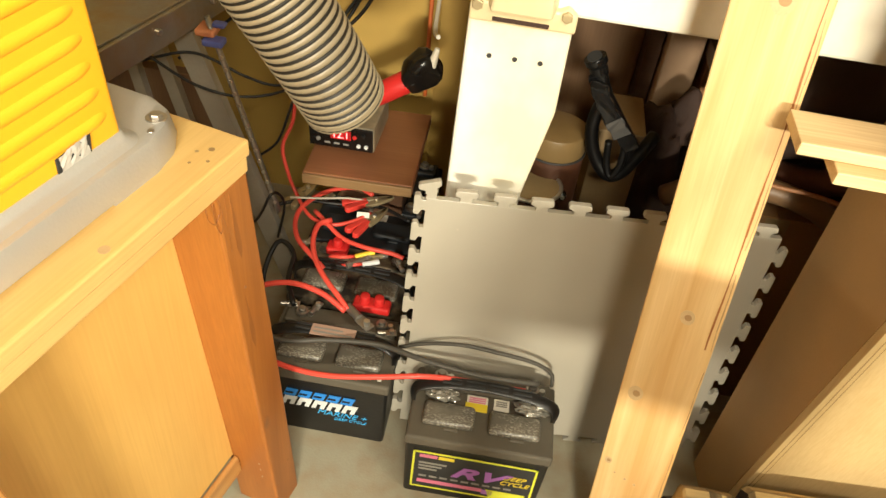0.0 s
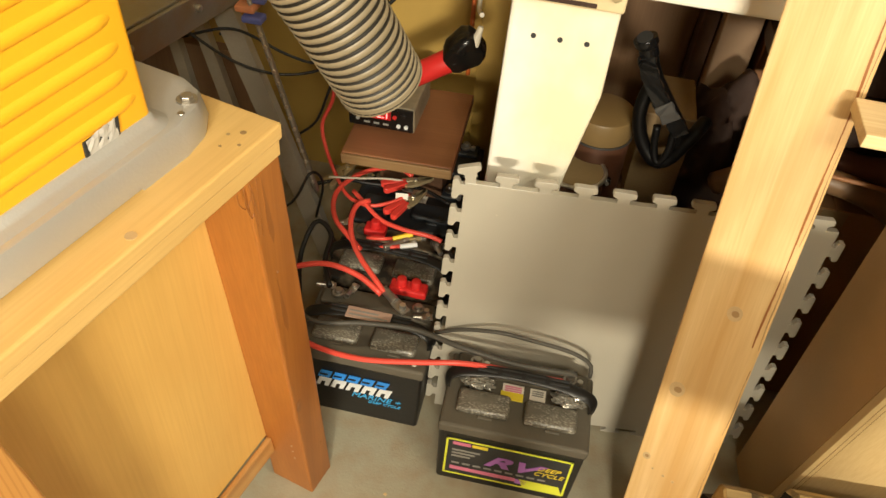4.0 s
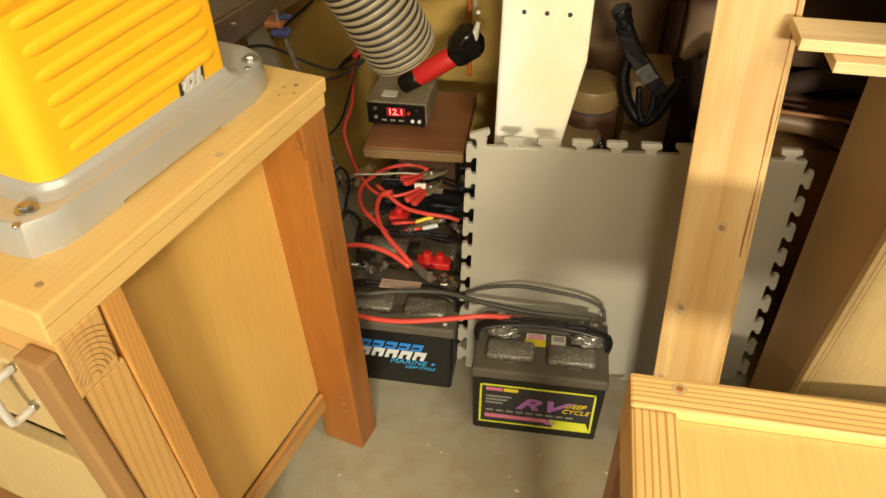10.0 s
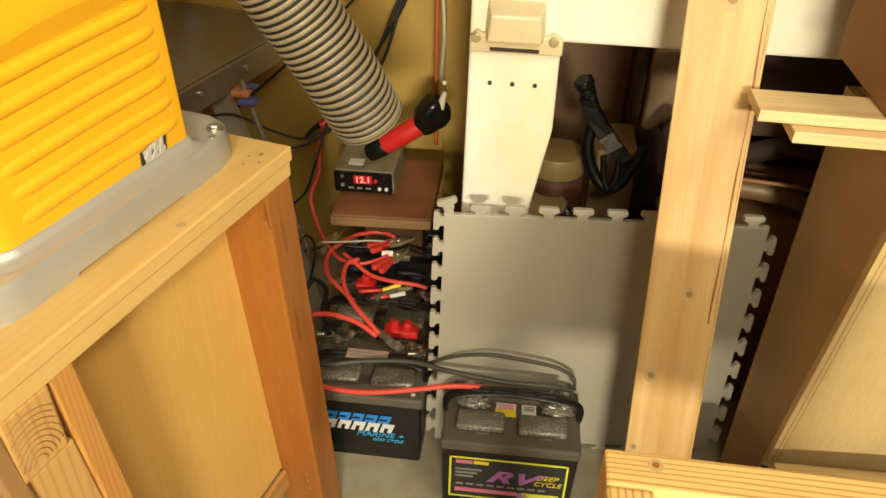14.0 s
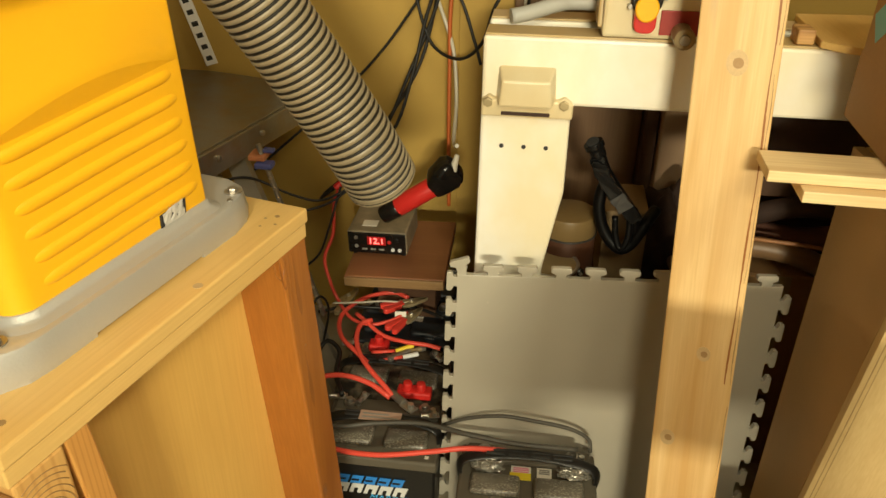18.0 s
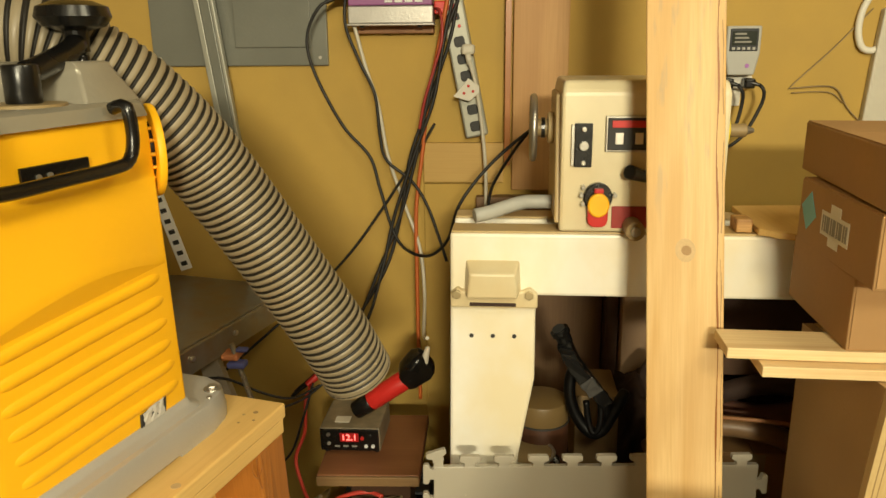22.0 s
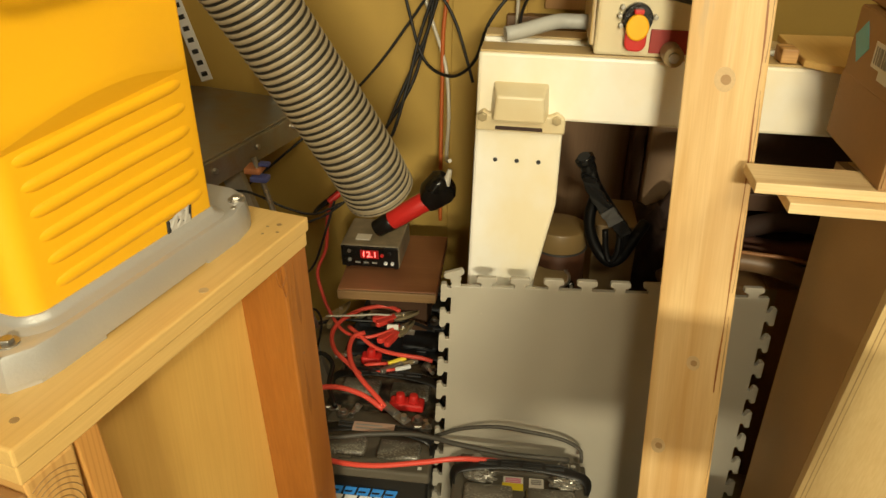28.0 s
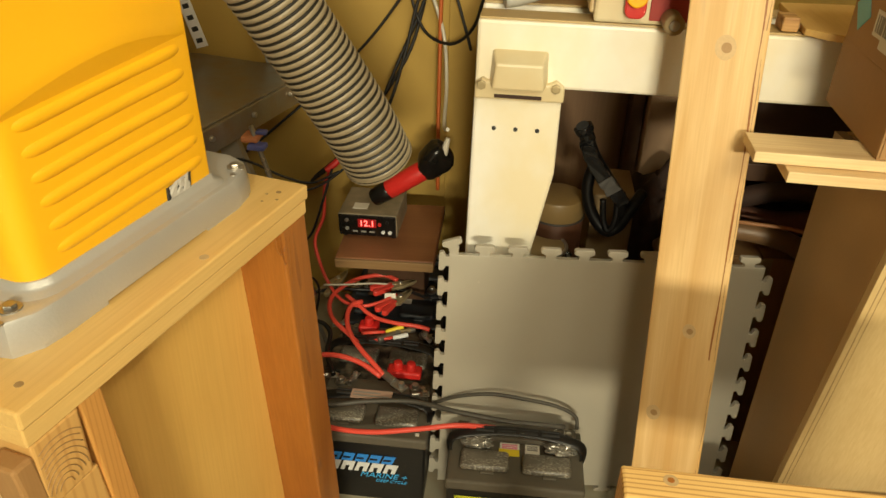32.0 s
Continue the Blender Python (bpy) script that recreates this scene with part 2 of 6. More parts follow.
PINE = ((0.84, 0.65, 0.36), (0.54, 0.31, 0.11))
M = {
    "wall": surface("wall_paint", (0.50, 0.325, 0.072), 0.75, vary=0.10, grain=260, relief=0.1),
    "ceiling": surface("ceiling_boards", (0.22, 0.165, 0.10), 0.9, vary=0.2),
    "block_wall": surface("bare_block_wall", (0.24, 0.20, 0.14), 0.9, vary=0.2),
    "wall_wood": wood("tan_brown_board", (0.52, 0.29, 0.10), (0.36, 0.175, 0.05), axis=2, rings=14),
    "concrete": surface("concrete", (0.41, 0.378, 0.275), 0.55, vary=0.10, grain=190, relief=0.3, dust=0.15),
    "plank": plank_wood("construction_plank"),
    "pine_x": wood("pine_crosswise", *PINE, axis=0, strength=0.4),
    "fir_dark": wood("dark_fir_grain", (0.34, 0.125, 0.024), (0.24, 0.08, 0.014), axis=2, rings=60, rough=0.35),
    "soot": surface("dull_black_hose", (0.003, 0.0027, 0.0027), 0.4, vary=0.4, spec=0.2),
    "fir": wood("varnished_fir", (0.41, 0.150, 0.025), (0.23, 0.068, 0.010), axis=2, rings=22, rough=0.35, strength=0.5),
    "fir_pale": lined("pale_varnished_fir", (0.66, 0.39, 0.13), (0.53, 0.28, 0.08), 2, "Y", 26),
    "fir_mid": lined("orange_varnished_fir", (0.62, 0.31, 0.08), (0.50, 0.22, 0.05), 2, "Y", 48),
    "grain_x": lined("clear_lined_pine", (0.86, 0.58, 0.22), (0.46, 0.21, 0.05), 0, "Y", 52),
    "grain_y": lined("clear_lined_pine_lengthwise", (0.86, 0.58, 0.22), (0.42, 0.18, 0.04), 1, "X", 50),
    "knot": surface("brown_knot", (0.66, 0.46, 0.23), 0.5, vary=0.3, grain=300),
    "knot_heart": surface("dark_knot_heart", (0.42, 0.25, 0.10), 0.5, vary=0.3, grain=300),
    "cap_worn": worn_print("worn_vent_cap"),
    "fir_y": wood("varnished_fir_lengthwise", (0.60, 0.34, 0.11), (0.32, 0.13, 0.03), axis=1, rings=26, rough=0.35),
    "fir_end": wood("fir_end_grain", (0.62, 0.36, 0.13), (0.22, 0.08, 0.02), axis=0, rings=70, rough=0.5),
    "ply": wood("plywood_panel", (0.77, 0.48, 0.13), (0.62, 0.345, 0.075), axis=2, rings=9, rough=0.42, strength=0.12),
    "ply_top": wood("plywood_top", (0.78, 0.52, 0.185), (0.58, 0.34, 0.095), axis=1, rings=12, rough=0.4, strength=0.2),
    "birch": wood("pale_plywood", (0.65, 0.48, 0.23), (0.49, 0.31, 0.115), axis=2, rings=9, rough=0.5),
    "walnut": wood("reddish_board", (0.36, 0.17, 0.07), (0.20, 0.08, 0.03), axis=2, rings=20),
    "tan_edge": wood("worn_tan_edge", (0.42, 0.28, 0.12), (0.28, 0.16, 0.06), axis=0, rings=14),
    "edge_brown": wood("dull_brown_edge", (0.27, 0.165, 0.07), (0.17, 0.09, 0.035), axis=0, rings=14),
    "brown_edge": wood("brown_edging", (0.46, 0.26, 0.10), (0.30, 0.15, 0.05), axis=2, rings=18),
    "walnut_x": wood("red_brown_shelf", (0.30, 0.13, 0.055), (0.16, 0.06, 0.025), axis=0, rings=14, rough=0.45),
    "charred": wood("charred_pine", (0.54, 0.385, 0.16), (0.17, 0.10, 0.042), axis=0, rings=60, stain=(0.23, 0.145, 0.058), strength=0.8),
    "scorched": wood("scorched_pine", (0.17, 0.085, 0.035), (0.05, 0.025, 0.012), axis=0, rings=30, strength=0.7),
    "half_burnt": wood("half_burnt_pine", (0.50, 0.35, 0.14), (0.17, 0.10, 0.042), axis=1, rings=30, stain=(0.035, 0.024, 0.016), strength=0.5),
    "burnt": surface("burnt_wood", (0.03, 0.02, 0.014), 0.8, vary=0.3),
    "yellow": surface("yellow_plastic", (0.97, 0.50, 0.005), 0.5, vary=0.04, grain=420, relief=0.05),
    "grey_cast": surface("grey_casting", (0.55, 0.55, 0.535), 0.44, metal=0.45, vary=0.08, grain=300),
    "grey_cap": surface("grey_cap_paint", (0.31, 0.285, 0.225), 0.3, metal=0.2, vary=0.1),
    "black": surface("black_plastic", (0.006, 0.0057, 0.0054), 0.27, vary=0.3, relief=0.06),
    "grey_cord": surface("dusty_dark_cord", (0.075, 0.068, 0.055), 0.5, vary=0.3),
    "case": surface("black_case", (0.011, 0.0105, 0.010), 0.36, vary=0.25),
    "case_dusty": surface("dusty_black_lid", (0.020, 0.018, 0.015), 0.5, vary=0.35, dust=0.05),
    "bright_pull": surface("satin_steel_pull", (0.74, 0.72, 0.68), 0.35, metal=0.35, vary=0.06),
    "box_tan": surface("dull_tan_card", (0.22, 0.145, 0.065), 0.7, vary=0.15),
    # lighter grey that paints the sheen on the wand's tape
    "tape_bright": surface("painted_tape_sheen", (0.075, 0.073, 0.072), 0.22, metal=0.3, vary=0.3, grain=60, relief=0.3),
    "box_brown": surface("brown_box_card", (0.32, 0.175, 0.07), 0.75, vary=0.15),
    "brown_hose": surface("dusty_brown_hose", (0.20, 0.115, 0.055), 0.45, vary=0.25),
    "sticker_pink": surface("faded_pink_label", (0.50, 0.33, 0.25), 0.6, vary=0.25),
    "red_grip": surface("red_rubber_grip", (0.78, 0.06, 0.04), 0.38, vary=0.12),
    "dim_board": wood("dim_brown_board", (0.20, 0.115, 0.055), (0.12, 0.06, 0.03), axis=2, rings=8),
    "tan_panel": surface("pinkish_tan_card", (0.40, 0.26, 0.155), 0.8, vary=0.12),
    "cleat": wood("painted_in_board", (0.52, 0.33, 0.095), (0.42, 0.25, 0.06), axis=0, rings=8, strength=0.3),
    "meter_grey": surface("meter_housing", (0.44, 0.44, 0.41), 0.45, vary=0.1),
    "galv": surface("dull_galvanised_steel", (0.36, 0.33, 0.27), 0.5, metal=0.3, vary=0.2),
    "case_top": surface("dusty_battery_lid", (0.118, 0.102, 0.074), 0.62, vary=0.22),
    "case_blue": surface("dusty_blue_black_lid", (0.024, 0.028, 0.034), 0.55, vary=0.25),
    "rubber": surface("rubber_cable", (0.008, 0.0075, 0.007), 0.5, vary=0.3),
    "red": surface("red_cable_jacket", (0.80, 0.085, 0.055), 0.38, vary=0.12, relief=0.05),
    "red_part": surface("red_plastic", (0.62, 0.025, 0.02), 0.35, vary=0.12),
    "orange": surface("orange_cord_jacket", (0.52, 0.12, 0.02), 0.45, vary=0.1),
    "white_cord": surface("grey_white_cord", (0.60, 0.56, 0.46), 0.45, vary=0.1),
    "steel": surface("worn_steel", (0.50, 0.48, 0.43), 0.35, metal=0.9, vary=0.25),
    "lead": surface("dull_terminal_metal", (0.48, 0.45, 0.40), 0.35, metal=0.85, vary=0.4),
    "brass": surface("brass_jaw", (0.52, 0.42, 0.24), 0.4, metal=0.55, vary=0.3),
    "iron": surface("ground_iron_table", (0.38, 0.37, 0.33), 0.36, metal=0.75, vary=0.2, dust=0.1),
    "cream": surface("cream_machine_paint", (0.91, 0.885, 0.79), 0.32, vary=0.04, grain=60, relief=0.08, stain=(0.84, 0.75, 0.53)),
    "cream_aged": surface("aged_cream_paint", (0.71, 0.63, 0.42), 0.36, vary=0.06, grain=60, relief=0.08, stain=(0.64, 0.50, 0.27)),
    # dirt on the bed tops; on the headstock end also its painted-in shade
    "cream_dirty": surface("stained_shaded_cream", (0.58, 0.44, 0.235), 0.45, vary=0.14, grain=60, relief=0.1, stain=(0.52, 0.36, 0.14)),
    "foam": surface("grey_foam_skin", (0.41, 0.38, 0.31), 0.34, vary=0.05, grain=520, relief=0.12, spec=0.9),
    "foam_edge": surface("grey_foam_cut_edge", (0.52, 0.48, 0.40), 0.8, vary=0.15, grain=400, relief=0.4),
    "card": surface("cardboard", (0.42, 0.24, 0.095), 0.75, vary=0.1, grain=90, relief=0.1),
    "paper": surface("white_label_paper", (0.78, 0.75, 0.66), 0.6, vary=0.06),
    "white_strip": surface("white_enamel_strip", (0.92, 0.91, 0.88), 0.35, vary=0.04),
    "ink": surface("black_ink", (0.03, 0.03, 0.03), 0.6, vary=0.2, relief=0),
    "label_grey": surface("worn_moulded_text", (0.30, 0.29, 0.26), 0.6, vary=0.3),
    "blue_ink": surface("blue_print", (0.03, 0.25, 0.75), 0.45, vary=0.1, relief=0),
    "cyan_ink": surface("light_blue_print", (0.05, 0.42, 0.85), 0.45, vary=0.1, relief=0),
    "white_ink": surface("white_print", (0.72, 0.74, 0.74), 0.45, vary=0.1, relief=0),
    "lime_ink": surface("yellow_green_print", (0.75, 0.78, 0.04), 0.45, vary=0.08, relief=0),
    "yellow_ink": surface("yellow_print", (0.85, 0.66, 0.03), 0.45, vary=0.08, relief=0),
    "purple_ink": surface("purple_print", (0.42, 0.16, 0.52), 0.45, vary=0.1, relief=0),
    "pink_ink": surface("pink_print", (0.72, 0.20, 0.32), 0.45, vary=0.1, relief=0),
    "teal": surface("blue_sticker", (0.20, 0.54, 0.63), 0.5, vary=0.08),
    "panel_grey": surface("grey_steel_panel", (0.21, 0.215, 0.185), 0.3, metal=0.2, vary=0.08),
    "red_dull": surface("dull_dark_red", (0.34, 0.03, 0.022), 0.45, vary=0.15),
    "strip_grey": surface("grey_strip_housing", (0.38, 0.38, 0.325), 0.4, metal=0.3, vary=0.1),
    "inverter": surface("silver_inverter_housing", (0.52, 0.50, 0.47), 0.35, metal=0.6, vary=0.1),
    "violet": surface("violet_inverter_face", (0.30, 0.10, 0.28), 0.4, vary=0.1),
    "tool_grey": surface("charger_grey", (0.23, 0.195, 0.135), 0.5, vary=0.15, dust=0.2),
    "bucket": surface("brown_can_paint", (0.09, 0.036, 0.018), 0.42, vary=0.25),
    "tape": surface("shiny_dark_tape", (0.006, 0.006, 0.0065), 0.2, metal=0.0, vary=0.3, grain=60, relief=0.3, spec=0.3),
    "tan_can": surface("tan_can_paint", (0.20, 0.13, 0.05), 0.45, vary=0.15),
    "wrap": surface("crumpled_clear_film", (0.28, 0.265, 0.225), 0.15, metal=0.4, vary=0.6, grain=70, relief=0.9),
    "lid": surface("tan_can_lid", (0.30, 0.215, 0.10), 0.5, vary=0.2),
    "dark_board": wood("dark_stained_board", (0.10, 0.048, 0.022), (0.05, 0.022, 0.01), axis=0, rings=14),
    "hardboard": surface("brown_hardboard", (0.44, 0.275, 0.115), 0.6, vary=0.12, grain=220),
    "fold_red": surface("reddish_brown_cloth", (0.15, 0.062, 0.038), 0.8, vary=0.3, grain=90, relief=0.4),
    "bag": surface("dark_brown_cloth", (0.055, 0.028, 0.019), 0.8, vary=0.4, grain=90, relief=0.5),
    "blue_clamp": surface("blue_clamp_paint", (0.10, 0.12, 0.36), 0.45, vary=0.2),
    "orange_clamp": surface("orange_clamp_pad", (0.62, 0.24, 0.10), 0.5, vary=0.2),
    "foil": surface("foil_sticker", (0.66, 0.64, 0.60), 0.3, metal=0.25, vary=0.4, grain=60),
    "rivet": surface("bright_zinc", (0.72, 0.70, 0.64), 0.3, metal=0.9, vary=0.2),
    # near-black: the shade between the hose ribs, put into colour
    "groove": surface("hose_groove_shade", (0.016, 0.0125, 0.008), 0.6, vary=0.2, relief=0.05),
    "hose": surface("grey_hose_wall", (0.28, 0.232, 0.15), 0.42, vary=0.14, grain=80, relief=0.08),
    "screen": surface("dark_screen", (0.022, 0.028, 0.020), 0.2, vary=0.1, relief=0),
}


def glow(name, colour, strength):
    m, nt, b = nodes_of(name)
    b.inputs["Base Color"].default_value = (*colour, 1)
    b.inputs["Emission Color"].default_value = (*colour, 1)
    b.inputs["Emission Strength"].default_value = strength
    return m


M["led"] = glow("red_led_digits", (1.0, 0.14, 0.11), 4.0)
M["led_soft"] = glow("red_switch_glow", (0.9, 0.05, 0.03), 1.6)
M["led_haze"] = glow("red_led_window", (0.30, 0.005, 0.005), 0.22)


# ---- building blocks ----
def thing(name, label, category, at=(0, 0, 0), rz=0.0, group="", kind="", rx=0.0, ry=0.0):
    e = new(name)
    e.matrix_basis = pose(*at, rx, ry, rz)
    e.empty_display_size = 0.05
    return tagged(e, label, category, group, kind)


def part(name, bm, material, parent=None, label="", smooth=False):
    me = bpy.data.meshes.new(name)
    bm.normal_update()
    bm.to_mesh(me)
    bm.free()
    for m in material if isinstance(material, (list, tuple)) else (material,):
        me.materials.append(M[m])
    if smooth:
        me.shade_smooth()
        me.set_sharp_from_angle(angle=radians(38))
    ob = new(name, me)
    if parent is not None:
        ob.parent = parent
    if label:
        ob["label"] = label
    return ob


def block(lo, hi, bev=0.002, seg=2, bm=None, m=None):
    """A box from corner lo to corner hi with rounded edges."""
    out = bm or bmesh.new()
    t = bmesh.new()
    bmesh.ops.create_cube(t, size=1)
    for v in t.verts:
        v.co = Vector([l + (h - l) * (c + 0.5) for l, h, c in zip(lo, hi, v.co)])
    if bev:
        bev = min(bev, 0.45 * min(abs(h - l) for l, h in zip(lo, hi)))
        bmesh.ops.bevel(t, geom=t.edges[:], offset=bev, segments=seg, affect="EDGES", profile=0.5)
    return merge(out, t, m)


def merge(out, t, m=None):
    if m is not None:
        bmesh.ops.transform(t, matrix=m, verts=t.verts)
    me = bpy.data.meshes.new("t")
    t.to_mesh(me)
    t.free()
    out.from_mesh(me)
    bpy.data.meshes.remove(me)
    return out


def rod(p, q, r, r2=None, sides=20, bev=0.0, bm=None):
    """A round bar from p to q."""
    out = bm or bmesh.new()
    p, q = Vector(p), Vector(q)
    t = bmesh.new()
    bmesh.ops.create_cone(t, cap_ends=True, segments=sides, radius1=r, radius2=r if r2 is None else r2, depth=(q - p).length)
    if bev:
        rims = [e for e in t.edges if len(e.link_faces) == 2 and any(len(f.verts) > 4 for f in e.link_faces)]
        bmesh.ops.bevel(t, geom=rims, offset=bev, segments=2, affect="EDGES", profile=0.5)
    turn = (q - p).to_track_quat("Z", "Y").to_matrix().to_4x4()
    return merge(out, t, Matrix.Translation((p + q) / 2) @ turn)


def prism(outline, lo, hi, axis="y", bev=0.0, bm=None, m=None):
    """A flat outline pushed from lo to hi along an axis. The outline's numbers are the other two axes in order."""
    out = bm or bmesh.new()
    t = bmesh.new()
    k = "xyz".index(axis)

    def at(a, b, c):
        v = [a, b]
        v.insert(k, c)
        return v
    vs = [t.verts.new(at(a, b, lo)) for a, b in outline]
    f = t.faces.new(vs)
    ex = bmesh.ops.extrude_face_region(t, geom=[f])
    move = Vector(at(0, 0, hi - lo))
    bmesh.ops.translate(t, vec=move, verts=[v for v in ex["geom"] if isinstance(v, bmesh.types.BMVert)])
    bmesh.ops.recalc_face_normals(t, faces=t.faces)
    if bev:
        bmesh.ops.bevel(t, geom=t.edges[:], offset=bev, segments=2, affect="EDGES", profile=0.5)
    return merge(out, t, m)


def smooth_path(points, step):
    """Points at even steps along a curve that passes through the given ones."""
    p = [Vector(q) for q in points]
    p = [p[0] * 2 - p[1]] + p + [p[-1] * 2 - p[-2]]
    dense = []
    for a, b, c, d in zip(p, p[1:], p[2:], p[3:]):
        for i in range(24):
            s = i / 24
            dense.append(0.5 * (2 * b + (c - a) * s + (2 * a - 5 * b + 4 * c - d) * s * s + (3 * b - a - 3 * c + d) * s ** 3))
    dense.append(p[-2])
    out, need = [dense[0]], step
    for a, b in zip(dense, dense[1:]):
        gap = (b - a).length
        while gap >= need and gap > 0:
            a = a + (b - a) * (need / gap)
            out.append(a.copy())
            gap, need = (b - a).length, step
        need -= gap
    if (out[-1] - dense[-1]).length > step * 0.3:
        out.append(dense[-1])
    return out


def sweep(points, radius, sides=10, step=0.012, caps=True, bm=None, pick=None, flat=1.0):
    """A tube along a curve. radius: a number, or a function of the length along it. pick gives a ring's material."""
    out = bm or bmesh.new()
    pts = smooth_path(points, step)
    up, rings, run = Vector((0.3, 0.2, 1)).normalized(), [], 0.0
    for i, c in enumerate(pts):
        d = (pts[min(i + 1, len(pts) - 1)] - pts[max(i - 1, 0)]).normalized()
        up = (up - d * up.dot(d)).normalized()
        side = d.cross(up)
        run += (c - pts[i - 1]).length if i else 0
        r = radius(run) if callable(radius) else radius
        rings.append([out.verts.new(c + (side * math.cos(a) + up * math.sin(a) * flat) * r)
                      for a in (2 * math.pi * k / sides for k in range(sides))])
    for i, (a, b) in enumerate(zip(rings, rings[1:])):
        for k in range(sides):
            f = out.faces.new((a[k], a[(k + 1) % sides], b[(k + 1) % sides], b[k]))
            f.smooth = True
            if pick:
                f.material_index = pick(i)
    if caps:
        out.faces.new(rings[0][::-1])
        out.faces.new(rings[-1])
    return out


def cable(name, label, points, r, material, category="cable", group="", sides=10):
    ob = part(name, sweep(points, r, sides), material, smooth=False)
    return tagged(ob, label, category, group)


def letters(name, text, size, material, parent, m, depth=0.0006, shear=0.0, squeeze=1.0, fat=0.0):
    """Raised print in the built-in typeface, as a mesh."""
    cu = bpy.data.curves.new(name, "FONT")
    cu.body, cu.size, cu.extrude, cu.align_x, cu.align_y = text, size, depth, "CENTER", "CENTER"
    cu.shear, cu.offset = shear, fat
    t = bpy.data.objects.new(name, cu)
    me = bpy.data.meshes.new_from_object(t)
    bpy.data.objects.remove(t)
    me.transform(m @ Matrix.Diagonal((squeeze, 1, 1, 1)))
    me.materials.clear()
    me.materials.append(M[material])
    ob = new(name, me)
    ob.parent = parent
    return ob


def ring_curve(c, r, n, a0, a1, axis="y", squash=1.0):
    """Points on an arc round c in the plane across an axis, degrees a0 to a1."""
    out = []
    for i in range(n + 1):
        a = radians(a0 + (a1 - a0) * i / n)
        u, w = r * math.cos(a), r * math.sin(a) * squash
        out.append((c[0] + u, c[1], c[2] + w) if axis == "y" else (c[0], c[1] + u, c[2] + w) if axis == "x" else (c[0] + u, c[1] + w, c[2]))
    return out


# ---- the room ----
tagged(part("floor", block((-2.2, -5.6, -0.1), (2.8, 1.72, 0.0), 0), "concrete"), "bare dusty concrete basement floor", "floor", kind="structure")
tagged(part("wall_north", block((-2.2, 1.6, 0), (2.8, 1.72, 2.4), 0), "wall"), "yellow-tan painted basement wall", "wall", kind="structure")
tagged(part("wall_south", block((-2.2, -5.72, 0), (2.8, -5.6, 2.4), 0), "block_wall"), "bare grey block basement wall", "wall", kind="structure")
tagged(part("wall_west", block((-2.32, -5.72, 0), (-2.2, 1.72, 2.4), 0), "block_wall"), "bare grey block basement wall", "wall", kind="structure")
tagged(part("wall_east", block((2.8, -5.72, 0), (2.92, 1.72, 2.4), 0), "block_wall"), "bare grey block basement wall", "wall", kind="structure")
tagged(part("ceiling", block((-2.32, -5.72, 2.4), (2.92, 1.72, 2.5), 0), "ceiling"), "plain pale basement ceiling", "ceiling", kind="structure")

rng = random.Random(5)
for k in range(14):
    x, y, r = rng.uniform(-0.30, 0.28), rng.uniform(0.30, 0.66), rng.uniform(0.0018, 0.004)
    chip = part("wood_chip", prism([(r * math.cos(a) * rng.uniform(0.6, 1.6), r * math.sin(a)) for a in (radians(72 * i) for i in range(5))], 0.0003, 0.002, "z"), ("paper", "birch", "white_cord")[k % 3])
    chip.location = (x, y, 0.0)
    tagged(chip, "tiny pale wood chip on the concrete floor", "wood chip", "chips on the floor")

# ---- planer stand: local x to its right side, y along it, z up ----
stand = thing("planer_stand", "shop-made varnished fir and plywood stand under the planer", "stand", (-0.381, 0.128, 0), -13.9)
RAKE = Matrix(((1, 0, 0, 0), (0, 1, -0.086, 0.0707), (0, 0, 1, 0), (0, 0, 0, 1)))


def raked(name, lo, hi, bev, material, label=""):
    """A piece of the stand's frame, which leans a little along its length."""
    bm = block(lo, hi, bev)
    bmesh.ops.transform(bm, matrix=RAKE, verts=bm.verts)
    return part(name, bm, material, stand, label)


part("top", block((-0.56, -0.02, 0.835), (0.0, 0.497, 0.857), 0.003), "ply_top", stand, "golden plywood top board")
part("top_edging", block((-0.555, -0.018, 0.812), (-0.003, 0.494, 0.8345), 0.002), "ply_top", stand)
LEG = "orange-stained fir leg with knots"
for lx, ly in ((-0.066, 0.428), (-0.55, 0.428), (-0.55, 0.03)):
    raked("leg", (lx - 0.03, ly, 0.0), (lx + 0.06, ly + 0.066, 0.812), 0.004, "fir", LEG)
raked("leg", (-0.096, 0.046, 0.0), (-0.006, 0.078, 0.812), 0.003, "fir_mid", LEG)
raked("leg_block", (-0.075, -0.014, 0.0), (-0.008, 0.045, 0.725), 0.003, "fir_pale", "pale fir leg block with long grain lines")
beam = part("cross_beam", block((-0.55, -0.014, 0.727), (-0.004, 0.045, 0.811), 0.003), "fir_pale", stand, "fir cross beam showing its ringed end grain")
for k in range(9):
    r = 0.012 + 0.0068 * k
    pts = [(-0.0036, 0.010 + r * math.cos(a) * 0.8, 0.734 + r * math.sin(a)) for a in (radians(12 + 150 * i / 18) for i in range(19))]
    pts = [p for p in pts if -0.012 < p[1] < 0.043 and p[2] < 0.809]
    if len(pts) > 2:
        part("growth_ring", sweep(pts, 0.0006, 5, 0.004), "knot_heart", beam)
raked("side_panel", (-0.096, 0.0785, 0.162), (-0.086, 0.428, 0.811), 0.001, "ply", "recessed golden plywood side panel")
raked("back_panel", (-0.49, 0.44, 0.14), (-0.098, 0.45, 0.811), 0.001, "ply")
raked("bottom_rail", (-0.085, 0.0785, 0.112), (-0.074, 0.428, 0.161), 0.003, "fir_y")
